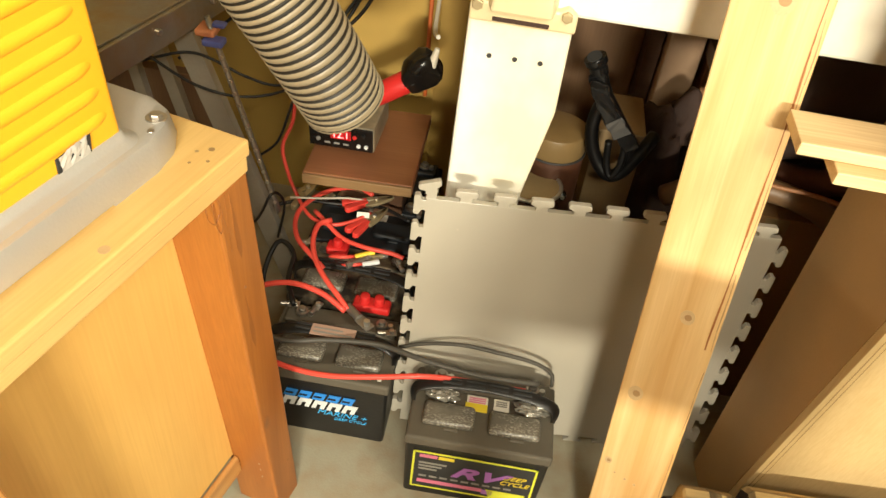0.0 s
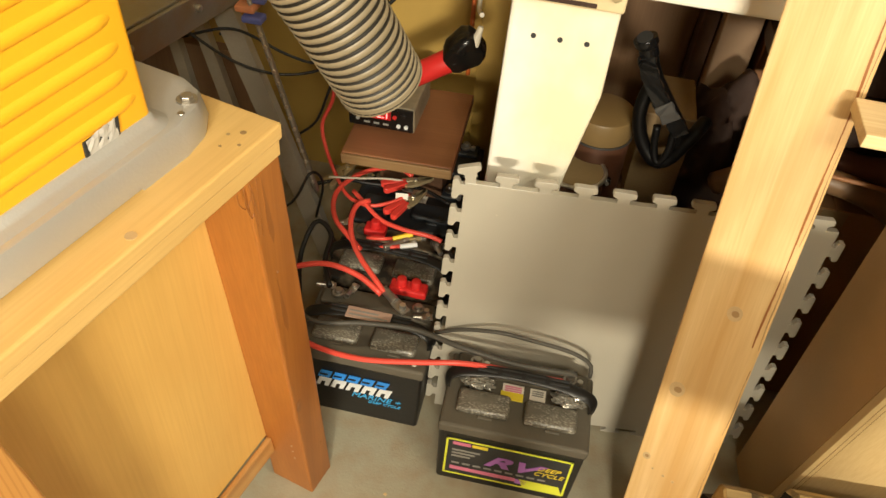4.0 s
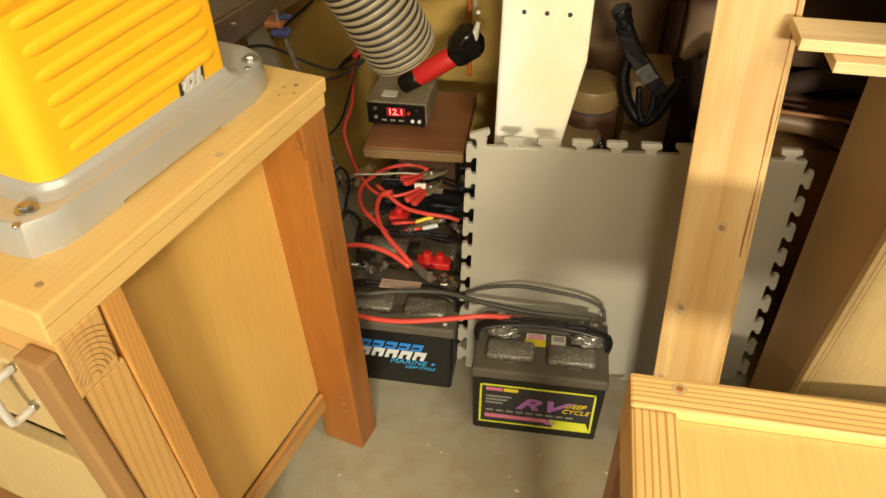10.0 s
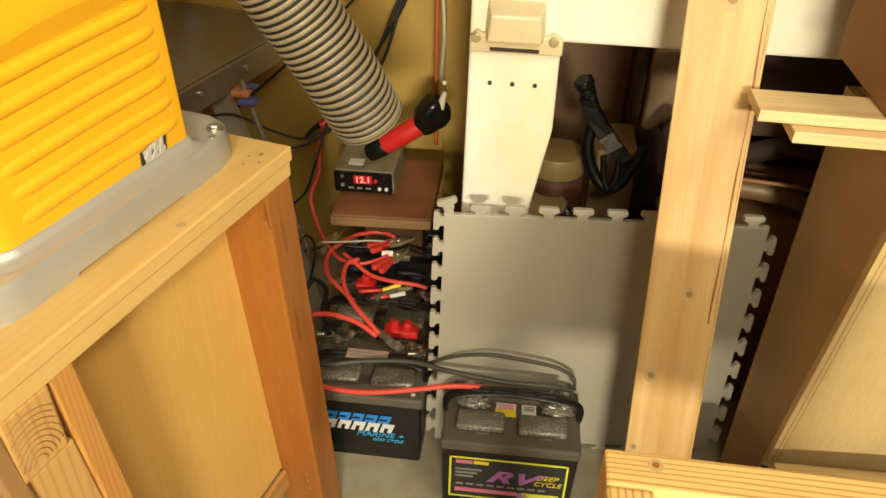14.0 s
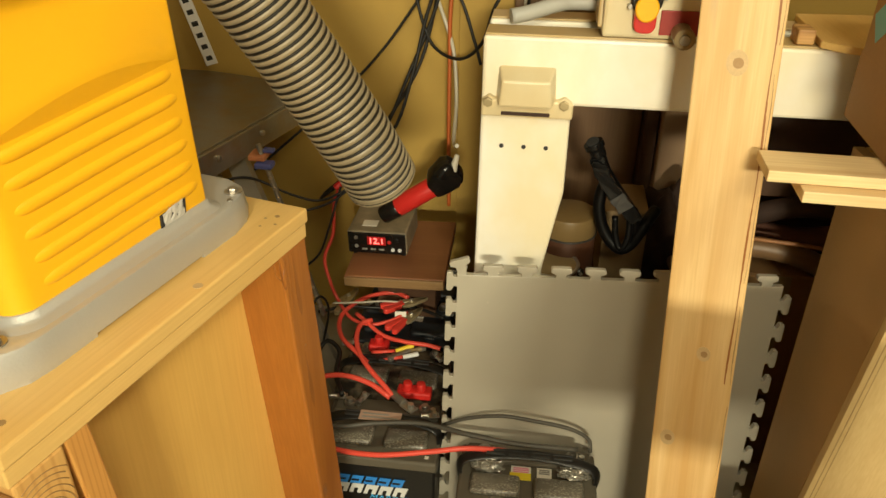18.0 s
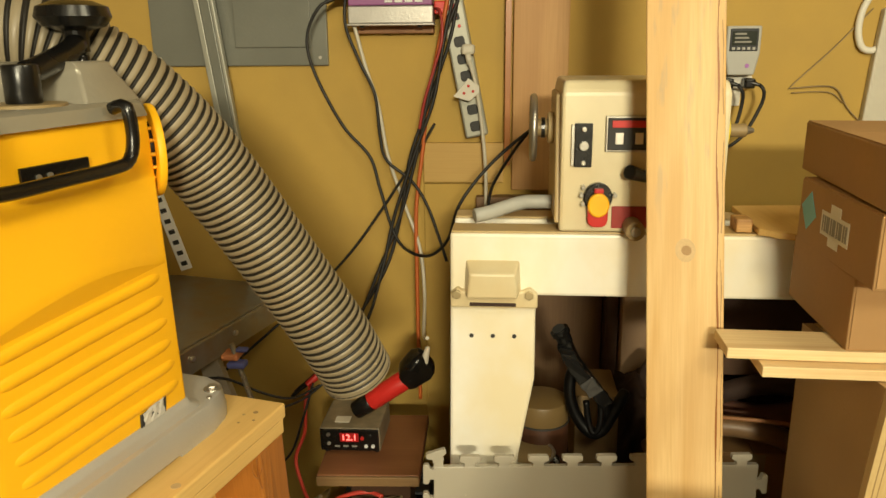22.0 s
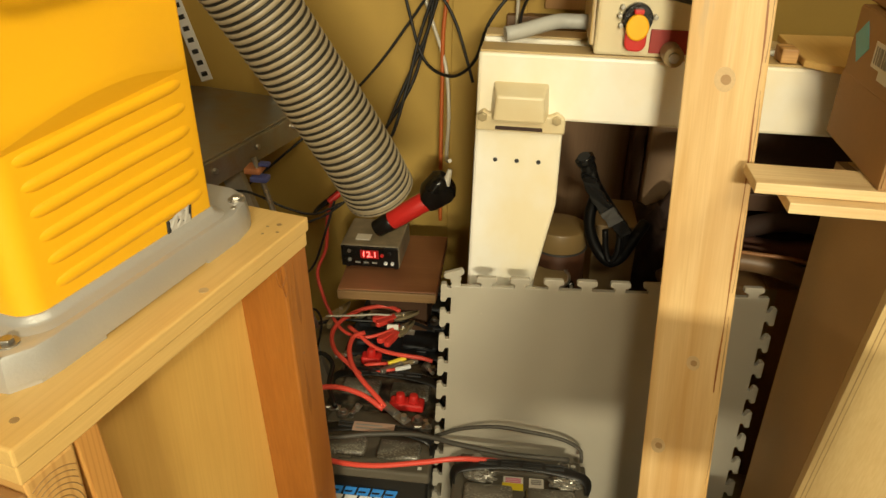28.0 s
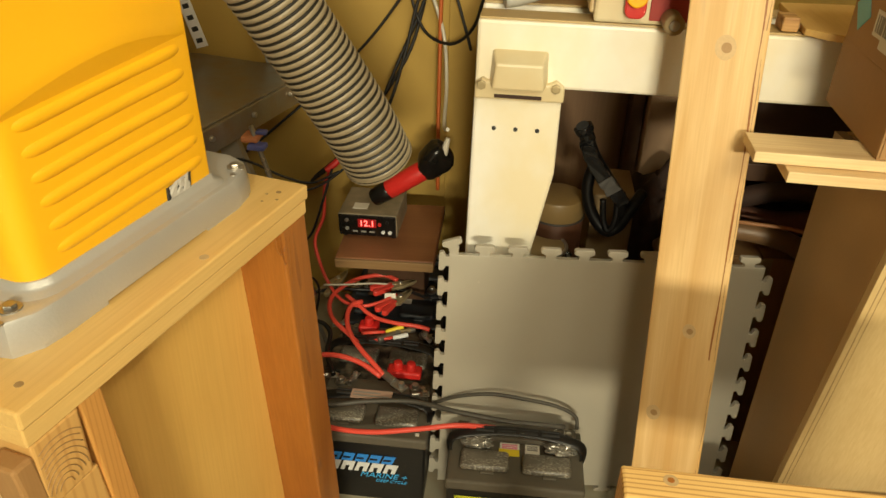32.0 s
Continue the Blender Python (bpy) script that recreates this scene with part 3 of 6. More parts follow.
raked("drawer_front", (-0.52, -0.036, 0.655), (-0.042, -0.016, 0.78), 0.003, "birch", "pale drawer front with a steel pull")
raked("drawer_front", (-0.52, -0.036, 0.36), (-0.042, -0.016, 0.60), 0.003, "birch")
raked("drawer_box", (-0.52, -0.0145, 0.28), (-0.10, 0.30, 0.72), 0.002, "dark_board")
raked("edge_band", (-0.041, -0.040, 0.28), (-0.004, -0.016, 0.80), 0.004, "brown_edge")
y = -0.036 + 0.086 * (0.822 - 0.775)
pull = part("pull", sweep([(-0.055, y + 0.004, 0.775), (-0.055, y - 0.024, 0.775), (-0.055, y - 0.030, 0.768), (-0.055, y - 0.027, 0.722), (-0.055, y - 0.020, 0.715), (-0.055, y + 0.010, 0.715)], 0.0046, 12, 0.005), "bright_pull", stand, "brushed steel drawer pull")
for z in (0.775, 0.715):
    part("pull_screw", rod((-0.055, y + 0.003, z), (-0.055, y - 0.003, z), 0.0055, sides=14, bev=0.001), "steel", pull)
for lx, ly, r in ((-0.024, 0.458, 0.005), (-0.036, 0.447, 0.003), (-0.014, 0.437, 0.003), (-0.03, 0.425, 0.0025), (-0.03, 0.012, 0.006)):
    part("screw", rod((lx, ly, 0.8562), (lx, ly, 0.8574), r * 0.75, sides=10), "tan_edge", stand)
for lx, ly, z, r in ((-0.0055, 0.452, 0.636, 0.0022), (-0.0055, 0.475, 0.13, 0.0022)):
    k = rod((lx - 0.003, ly, z), (lx + 0.0004, ly, z), r, sides=16)
    if z < 0.8:
        bmesh.ops.transform(k, matrix=RAKE, verts=k.verts)
    part("knot", k, "walnut", stand, "dark knot")
for z, ly in ((0.17, 0.4), (0.15, 0.404), (0.125, 0.402)):
    n = rod((-0.03 - 0.02 * (z - 0.12), 0.4275, z), (-0.03 - 0.02 * (z - 0.12), 0.429, z), 0.0018, sides=8)
    bmesh.ops.transform(n, matrix=RAKE, verts=n.verts)
    part("nail_head", n, "rivet", stand)
DROP = ((0.0, 0.0), (0.004, 0.010), (0.0058, 0.026), (0.0045, 0.05), (0.002, 0.085), (-0.001, 0.12), (-0.002, 0.085), (-0.0045, 0.045), (-0.0042, 0.02))
for ly, z in ((0.4665, 0.690), (0.4760, 0.507)):
    k = prism([(ly + a - (0.0707 - 0.086 * z), z + b) for a, b in DROP], -0.0085, -0.0056, "x")
    bmesh.ops.transform(k, matrix=RAKE, verts=k.verts)
    part("grain_point", k, "fir_dark", stand, "drawn-out brown grain")
for grow, mt, dx in ((1.0, "fir_dark", 0.0003), (0.5, "walnut", 0.0006)):
    k = prism([(0.4845 - 0.0436 + grow * 0.0085 * math.cos(a), 0.309 + grow * 0.017 * math.sin(a)) for a in (2 * math.pi * n / 18 for n in range(18))], -0.0085, -0.006 + dx, "x")
    bmesh.ops.transform(k, matrix=RAKE, verts=k.verts)
    part("knot", k, mt, stand, "oval brown knot")
for k in range(4):
    hgt = 0.030 + 0.021 * k
    arc = sweep([(-0.0062, 0.4535 - 0.0436 + 0.0115 * k + 0.002, 0.806), (-0.0062, 0.4560 - 0.0436 + 0.010 * k, 0.806 - hgt * 0.55), (-0.0062, 0.4660 - 0.0436 + 0.0060 * k, 0.806 - hgt), (-0.0062, 0.4770 - 0.0436 + 0.0020 * k, 0.806 - hgt * 0.6), (-0.0062, 0.4800 - 0.0436, 0.806 - hgt * 0.2)], 0.0007, 5, 0.005)
    bmesh.ops.transform(arc, matrix=RAKE, verts=arc.verts)
    part("growth_line", arc, "fir_dark", stand)
part("knot", rod((-0.012, 0.27, 0.8565), (-0.012, 0.27, 0.8576), 0.006, sides=14), "knot", stand)

# ---- thickness planer on the stand, in the same local frame ----
planer = thing("thickness_planer", "yellow and grey bench thickness planer bolted to its stand", "planer", (-0.381, 0.128, 0), -13.9)
base_outline = [(-0.085, 0.031), (-0.062, 0.036), (-0.047, 0.062), (-0.044, 0.088), (-0.044, 0.395), (-0.052, 0.432), (-0.070, 0.458), (-0.10, 0.470), (-0.43, 0.470), (-0.50, 0.44), (-0.51, 0.10), (-0.48, 0.05), (-0.43, 0.031)]


def drawn_in(by, up):
    """The base's outline drawn in evenly, at a height."""
    return up, [(-0.2775 + (x + 0.2775) * (1 - by / 0.2335), 0.2505 + (y - 0.2505) * (1 - by / 0.2195)) for x, y in base_outline]


base_body = bmesh.new()
rings = [[base_body.verts.new((x, y, z)) for x, y in o] for z, o in (drawn_in(0.0005, 0.8625), drawn_in(0.0, 0.866), drawn_in(0.004, 0.893), drawn_in(0.0055, 0.8965), drawn_in(0.0085, 0.898), drawn_in(0.016, 0.897))]
for a, b in zip(rings, rings[1:]):
    for i in range(len(a)):
        base_body.faces.new((a[i], a[(i + 1) % len(a)], b[(i + 1) % len(a)], b[i]))
base_body.faces.new(rings[0][::-1])
base_body.faces.new(rings[-1])
base = part("base", base_body, "grey_cast", planer, "grey cast base with rounded corners", True)
ring = drawn_in(0.002, 0.0)[1]
for pad in ([(-0.046, 0.148)] + ring[:4][::-1] + [(-0.43, 0.04), (-0.43, 0.148)], [(-0.046, 0.327)] + ring[4:8] + [(-0.43, 0.46), (-0.43, 0.327)]):
    part("foot_pad", prism(pad, 0.8574, 0.8626, "z"), "grey_cast", base)
for lx, ly in ((-0.072, 0.432), (-0.080, 0.062), (-0.47, 0.42), (-0.47, 0.09)):
    b = part("bolt", rod((lx, ly, 0.898), (lx, ly, 0.9035), 0.0072, sides=6, bev=0.0012), "lead", planer)
    part("washer", rod((lx, ly, 0.8965), (lx, ly, 0.8988), 0.0115, sides=18), "lead", b)
    part("screw", rod((lx + 0.012, ly - 0.024, 0.8965), (lx + 0.012, ly - 0.024, 0.8992), 0.004, sides=14, bev=0.001), "lead", planer)


def rounded(x0, x1, y0, y1, r, n=5):
    out = []
    for cx, cy, a in ((x1 - r, y1 - r, 0), (x0 + r, y1 - r, 90), (x0 + r, y0 + r, 180), (x1 - r, y0 + r, 270)):
        out += [(cx + r * math.cos(radians(a + 90 * i / n)), cy + r * math.sin(radians(a + 90 * i / n))) for i in range(n + 1)]
    return out


def loft(levels, bm=None):
    """A closed body through outlines of equal count: rows of z and a list of (x, y)."""
    out = bm or bmesh.new()
    rings = [[out.verts.new((x, y, z)) for x, y in o] for z, o in levels]
    for a, b in zip(rings, rings[1:]):
        for i in range(len(a)):
            out.faces.new((a[i], a[(i + 1) % len(a)], b[(i + 1) % len(a)], b[i]))
    out.faces.new(rings[0][::-1])
    out.faces.new(rings[-1])
    return out


def shell(x0, x1, y0, y1, near, far):
    """An outline with wide rounding towards the operator and tight rounding at the far end."""
    a, b = rounded(x0, x1, y0, y1, far), rounded(x0, x1, y0, y1, near)
    return a[:12] + b[12:]


body = loft([(0.903, shell(-0.45, -0.0735, 0.086, 0.3835, 0.026, 0.008)), (1.05, shell(-0.452, -0.0735, 0.082, 0.377, 0.026, 0.008)),
             (1.20, shell(-0.452, -0.0735, 0.077, 0.370, 0.026, 0.008)), (1.272, shell(-0.452, -0.0735, 0.074, 0.366, 0.026, 0.008))])
part("housing", body, "yellow", planer, "yellow moulded housing with raised ribs", True)
# the casting sweeps up to the housing in a hollow fillet
fillet = bmesh.new()
rings = [[fillet.verts.new((x, y, z)) for x, y in shell(-0.45 - w, -0.0735 + w, 0.086 - w, 0.3835 + w, 0.026 + w, 0.008 + w)] for w, z in ((0.019, 0.8955), (0.015, 0.8985), (0.009, 0.9003), (0.0045, 0.9035), (0.0022, 0.9085), (0.0002, 0.9098), (-0.004, 0.9095))]
for a, b in zip(rings, rings[1:]):
    for i in range(len(a)):
        fillet.faces.new((a[i], a[(i + 1) % len(a)], b[(i + 1) % len(a)], b[i]))
part("base_rim", fillet, "grey_cast", planer, smooth=True)
for k in range(6):
    za, zb = 0.930 + 0.0272 * k, 0.9363 + 0.0287 * k
    ya, yb = 0.124 - 0.003 * k, 0.371 - 0.0026 * k
    part("rib", sweep([(-0.0850, ya - 0.004, za), (-0.0806, ya + 0.010, za + 0.0003), (-0.0790, ya + 0.03, za + 0.001), (-0.0790, (ya + yb) / 2, (za + zb) / 2 + 0.0008), (-0.0790, yb - 0.03, zb - 0.001), (-0.0806, yb - 0.012, zb), (-0.0850, yb + 0.001, zb)], 0.0092, 18, 0.006), "yellow", planer)


def chord(u):
    return 1.076 + 0.019 * u


def bow(u):
    return 1.0785 + 0.0305 * math.sin(math.pi * 0.84 * u)


Y0, YW, NU, NV = 0.088, 0.278, 28, 8
high = bmesh.new()
cols = []
for i in range(NU + 1):
    u = i / NU
    proud = 0.0006 + 0.0085 * max(0.0, bow(u) - chord(u)) / 0.022
    col = [high.verts.new((-0.0736, Y0 + YW * u, chord(u) - 0.001))]
    for k in range(NV + 1):
        v = k / NV
        col.append(high.verts.new((-0.0734 + proud * (1 - v) ** 1.6, Y0 + (YW - 0.004 * v) * u, bow(u) + (1.20 - bow(u)) * v)))
    cols.append(col)
for a, b in zip(cols, cols[1:]):
    for k in range(NV + 1):
        f = high.faces.new((a[k], b[k], b[k + 1], a[k + 1]))
        f.smooth = k > 0
part("arched_panel", high, "yellow", planer, "smooth upper side with an arched lower edge")
stick = part("sticker_recess", prism([(0.293, 0.9095), (0.337, 0.9105), (0.340, 0.931), (0.332, 0.931), (0.329, 0.9275), (0.294, 0.9255)], -0.0735, -0.0712, "x", 0.0004), "ink", planer)
crumpled = bmesh.new()
grid = [[crumpled.verts.new((-0.0706 + 0.0014 * math.sin(2.3 * i + 1.1 * j) * math.sin(1.7 * j + 0.6 * i * j), 0.297 + 0.0042 * i, 0.9100 + 0.0040 * j + 0.0008 * i * j / 4)) for j in range(5)] for i in range(10)]
for i in range(9):
    for j in range(4):
        crumpled.faces.new((grid[i][j], grid[i + 1][j], grid[i + 1][j + 1], grid[i][j + 1]))
part("sticker", crumpled, "foil", stick, "crumpled foil rating sticker")
cover = loft([(1.272, rounded(-0.455, -0.066, 0.062, 0.374, 0.03)), (1.286, rounded(-0.452, -0.070, 0.066, 0.372, 0.03)), (1.290, rounded(-0.448, -0.076, 0.072, 0.368, 0.03))])
top = part("top_cover", cover, "grey_cap", planer, "grey painted cast top cover", True)
hump = [(-0.45, 0.072), (-0.185, 0.072), (-0.175, 0.255), (-0.150, 0.275), (-0.080, 0.280), (-0.080, 0.366), (-0.45, 0.366)]
high = [(-0.44, 0.084), (-0.198, 0.084), (-0.190, 0.268), (-0.150, 0.292), (-0.100, 0.296), (-0.100, 0.352), (-0.44, 0.352)]
raised = loft([(1.2885, hump), (1.322, high), (1.333, [(x * 0.985 - 0.004, 0.21 + (y - 0.21) * 0.96) for x, y in high])])
bmesh.ops.bevel(raised, geom=raised.edges[:], offset=0.004, segments=2, affect="EDGES", profile=0.5)
part("raised_cover", raised, "grey_cap", top, smooth=True)
handle = sweep([(-0.062, 0.295, 1.284), (-0.050, 0.296, 1.288), (-0.042, 0.296, 1.285), (-0.040, 0.297, 1.255), (-0.040, 0.290, 1.234), (-0.040, 0.272, 1.227), (-0.040, 0.20, 1.225), (-0.040, 0.128, 1.224),
                (-0.040, 0.108, 1.23), (-0.040, 0.100, 1.25), (-0.042, 0.099, 1.285), (-0.050, 0.101, 1.288), (-0.062, 0.102, 1.284)], 0.0070, 14, 0.007)
part("carry_handle", handle, "black", planer, "black tubular carry handle")
slot = part("slot", block((-0.0725, 0.176, 1.217), (-0.0685, 0.262, 1.238), 0.001), "black", planer, "black slotted recess")
for k in range(2):
    part("screw", rod((-0.0695, 0.195 + 0.014 * k, 1.227), (-0.0665, 0.195 + 0.014 * k, 1.227), 0.003, sides=10), "rivet", slot)
part("cover_screw", rod((-0.13, 0.335, 1.331), (-0.13, 0.335, 1.339), 0.008, sides=16, bev=0.0015), "black", planer)
PORT, TURN = Vector((-0.116, 0.378, 1.226)), Vector((0.62, 0.785, 0.0)).normalized()
flange = part("dust_port_flange", rod(PORT - TURN * 0.02, PORT + TURN * 0.022, 0.040, sides=40, bev=0.003), "black", planer)
part("flange_disc", rod(PORT + TURN * 0.020, PORT + TURN * 0.030, 0.056, sides=48, bev=0.003), "yellow", flange, "round yellow flange disc", True)
ACROSS = TURN.cross(Vector((0, 0, 1)))
for k in range(16):
    a = radians(360 / 16 * k)
    c = PORT + (ACROSS * math.cos(a) + Vector((0, 0, 1)) * math.sin(a)) * 0.041
    part("fin", rod(c + TURN * 0.004, c + TURN * 0.0205, 0.0022, sides=8), "yellow", flange)
# crank
crank = part("crank_post", rod((-0.12, 0.24, 1.2915), (-0.12, 0.24, 1.332), 0.0175, sides=24, bev=0.003), "black", planer, "black height crank", True)
part("scale_plate", rod((-0.12, 0.24, 1.289), (-0.12, 0.24, 1.293), 0.040, sides=36, bev=0.001), "lid", planer, "tan round scale plate")
part("crank_arm", sweep([(-0.12, 0.245, 1.322), (-0.122, 0.275, 1.330), (-0.13, 0.315, 1.342), (-0.134, 0.334, 1.352)], 0.0125, 12, 0.008), "black", crank)
part("knob_stem", rod((-0.136, 0.338, 1.342), (-0.138, 0.338, 1.378), 0.012, 0.015, 18), "black", crank)
knob = loft([(z, rounded(-0.138 - r, -0.138 + r, 0.338 - r, 0.338 + r, r * 0.96)) for z, r in ((1.365, 0.014), (1.370, 0.033), (1.380, 0.040), (1.391, 0.037), (1.397, 0.022))])
part("knob", knob, "black", crank, smooth=True)

# ---- dust hose ----
PITCH, HOSE_R = 0.0113, 0.0562


def hose_radius(s):
    x = (s / PITCH) % 1
    d = 1.94 * min(x, 1 - x)
    return HOSE_R + 0.001 - 0.0065 * (1 - math.sqrt(1 - d * d)) if s > 0.006 else HOSE_R + 0.001


HOSE = [(-0.187, 0.76, 0.838), (-0.215, 0.731, 0.912), (-0.274, 0.703, 1.025), (-0.356, 0.65, 1.183), (-0.405, 0.599, 1.268), (-0.452, 0.562, 1.320), (-0.512, 0.527, 1.358), (-0.584, 0.493, 1.35), (-0.63, 0.42, 1.28), (-0.66, 0.36, 1.17)]
hose = thing("dust_hose", "ribbed grey flexible dust collection hose hanging behind the planer", "hose")
STEP = PITCH / 10
# rib valleys and inner wall get their shade from the dark groove colour
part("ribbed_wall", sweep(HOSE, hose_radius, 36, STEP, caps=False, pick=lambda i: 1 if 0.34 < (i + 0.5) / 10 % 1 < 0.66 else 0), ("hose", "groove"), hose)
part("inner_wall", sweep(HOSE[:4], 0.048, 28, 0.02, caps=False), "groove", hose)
part("end_band", sweep([HOSE[0], Vector(HOSE[0]).lerp(Vector(HOSE[1]), 0.12)], 0.0572, 36, 0.003, caps=False), "hose", hose)


# ---- lathe ----
lathe = thing("wood_lathe", "cream-painted cast wood turning lathe with dusty bed", "lathe")
LY = 1.0
leg = [(-0.055, 0.893), (0.105, 0.893), (0.106, 0.725), (0.078, 0.56), (0.055, 0.30), (0.055, 0.0), (-0.062, 0.0), (-0.058, 0.5)]
leg_part = part("leg", prism(leg, LY, LY + 0.24, "y", 0.006), "cream", lathe, "cream cast leg with three holes")
for x in (-0.015, 0.0255, 0.066):
    part("hole", rod((x, LY - 0.0012, 0.812), (x, LY + 0.001, 0.812), 0.0042, sides=14), "ink", leg_part)
part("leg", prism([(x + 1.05, z) for x, z in leg], LY, LY + 0.24, "y", 0.006), "cream", lathe)
part("front_way", block((-0.055, LY, 0.893), (1.25, LY + 0.068, 1.012), 0.006), "cream", lathe, "cream cast lathe bed")
part("rear_way", block((-0.055, LY + 0.125, 0.893), (1.25, LY + 0.19, 1.012), 0.006), "cream", lathe)
part("front_way_top", block((-0.052, LY + 0.003, 1.012), (1.25, LY + 0.066, 1.016), 0.001), "cream_dirty", lathe)
part("rear_way_top", block((-0.052, LY + 0.127, 1.012), (1.25, LY + 0.188, 1.016), 0.001), "cream_dirty", lathe)
part("bed_web", block((-0.045, LY + 0.066, 0.90), (1.25, LY + 0.127, 0.975), 0.002), "iron", lathe)
bracket = part("leg_bracket", prism([(-0.054, 0.872), (0.108, 0.872), (0.108, 0.90), (0.092, 0.912), (0.08, 0.905), (-0.032, 0.905), (-0.04, 0.912), (-0.054, 0.90)], LY - 0.014, LY + 0.01, "y", 0.004), "cream_aged", lathe)
boss = loft([(LY - 0.034, [(-0.022, 0.897), (0.070, 0.897), (0.066, 0.944), (-0.018, 0.944)]), (LY + 0.004, [(-0.030, 0.897), (0.078, 0.897), (0.074, 0.963), (-0.026, 0.963)])])
bmesh.ops.transform(boss, matrix=Matrix(((1, 0, 0, 0), (0, 0, 1, 0), (0, 1, 0, 0), (0, 0, 0, 1))), verts=boss.verts)
bmesh.ops.recalc_face_normals(boss, faces=boss.faces)
bmesh.ops.bevel(boss, geom=boss.edges[:], offset=0.004, segments=2, affect="EDGES", profile=0.5)
part("boss", boss, "cream_aged", bracket)
# no opening here: a dark strip on the face paints the shaded gap
part("gap", block((-0.018, LY - 0.0155, 0.876), (0.068, LY - 0.012, 0.883), 0.001), "bag", bracket)
for x in (-0.042, 0.092):
    part("bolt", rod((x, LY - 0.02, 0.899), (x, LY - 0.008, 0.899), 0.009, sides=6, bev=0.0015), "brass", bracket)
# headstock
HX0, HX1 = 0.143, 0.432
head = bmesh.new()
low, high = [(HX0, 1.0), (HX1, 1.0), (HX1, 1.25), (HX0, 1.25)], [(HX0 + 0.004, 1.02), (HX1 - 0.004, 1.02), (HX1 - 0.004, 1.22), (HX0 + 0.004, 1.22)]
loft([(1.017, low), (1.265, [(x, y + (0.006 if y < 1.1 else -0.006)) for x, y in low]), (1.285, high)], head)
bmesh.ops.bevel(head, geom=head.edges[:], offset=0.006, segments=2, affect="EDGES", profile=0.5)
part("headstock", head, "cream_aged", lathe, "boxy cream headstock")
# dirty end face, its shade put into the darker cream
part("headstock_end", prism([(1.01, 1.03), (1.22, 1.03), (1.24, 1.16), (1.20, 1.26), (1.05, 1.26)], HX0 - 0.008, HX0 + 0.004, "x", 0.004), "cream_dirty", lathe)
part("spindle_collar", rod((0.124, 1.12, 1.192), (0.137, 1.12, 1.192), 0.030, sides=32, bev=0.004), "cream_dirty", lathe, smooth=True)
hub = part("handwheel_hub", rod((0.096, 1.12, 1.192), (0.126, 1.12, 1.192), 0.017, sides=20, bev=0.002), "lid", lathe)
part("hub_band", rod((0.112, 1.12, 1.192), (0.119, 1.12, 1.192), 0.0195, sides=20), "black", hub)
part("handwheel_rim", sweep(ring_curve((0.097, 1.12, 1.192), 0.058, 40, 0, 360, "x"), 0.0065, 12, 0.006, caps=False), "steel", lathe, "polished handwheel rim")
for a in (20, 140, 260):
    r = radians(a)
    part("spoke", rod((0.097, 1.12, 1.192), (0.097, 1.12 + 0.055 * math.cos(r), 1.192 + 0.055 * math.sin(r)), 0.005, sides=10), "steel", hub)
plate = part("speed_plate", block((0.166, LY - 0.0025, 1.135), (0.197, LY + 0.006, 1.212), 0.0015), "black", lathe, "black speed latch plate")
part("plate_edge", block((0.160, LY - 0.002, 1.137), (0.166, LY + 0.006, 1.210), 0.001), "steel", plate)
for z, r in ((1.202, 0.0045), (1.173, 0.0085), (1.143, 0.0045)):
    part("stud", rod((0.182, LY - 0.009, z), (0.182, LY - 0.002, z), r, sides=16, bev=0.001), "steel", plate)
badge = part("name_badge", block((0.222, LY - 0.003, 1.165), (0.335, LY + 0.006, 1.222), 0.002), "ink", lathe, "black badge with red band and silver frame")
part("badge_frame", block((0.219, LY - 0.002, 1.162), (0.338, LY + 0.005, 1.225), 0.002), "steel", badge)
part("badge_band", block((0.230, LY - 0.0045, 1.205), (0.330, LY - 0.002, 1.217), 0.0005), "red_part", badge)
for i in range(3):
    part("badge_bar", block((0.236 + 0.034 * i, LY - 0.0045, 1.176), (0.250 + 0.034 * i, LY - 0.002, 1.196), 0.0005), "rivet", badge)
part("lever", rod((0.30, LY + 0.01, 1.115), (0.258, LY - 0.03, 1.132), 0.010, 0.013, 16, 0.003), "black", lathe)
stop = part("stop_switch", rod((0.210, LY - 0.012, 1.083), (0.210, LY + 0.005, 1.083), 0.031, sides=32, bev=0.003), "black", lathe, "yellow paddle stop switch over red button")
part("red_base", prism(rounded(0.188, 0.232, 1.022, 1.075, 0.016), LY - 0.018, LY - 0.004, "y", 0.003), "red_part", stop)
part("yellow_paddle", prism([(0.210 + 0.0235 * math.cos(a), 1.070 + 0.0255 * math.sin(a)) for a in (2 * math.pi * k / 28 for k in range(28))], LY - 0.028, LY - 0.016, "y", 0.004), "yellow", stop)
part("red_tab", block((0.200, LY - 0.026, 1.095), (0.220, LY - 0.012, 1.104), 0.002), "red_part", stop)
for x, z in ((0.174, 1.088), (0.246, 1.088), (0.178, 1.07), (0.178, 1.104)):
    part("screw", rod((x, LY - 0.012, z), (x, LY + 0.004, z), 0.005, sides=12, bev=0.001), "steel", stop)
stop.matrix_basis = Matrix.Translation((0.210, 1.0, 1.073)) @ Matrix.Diagonal((0.82, 0.9, 0.86, 1)) @ Matrix.Translation((-0.210, -1.0, -1.073))
part("red_plate", block((0.236, LY - 0.003, 1.025), (0.34, LY + 0.003, 1.065), 0.001), "red_dull", lathe)
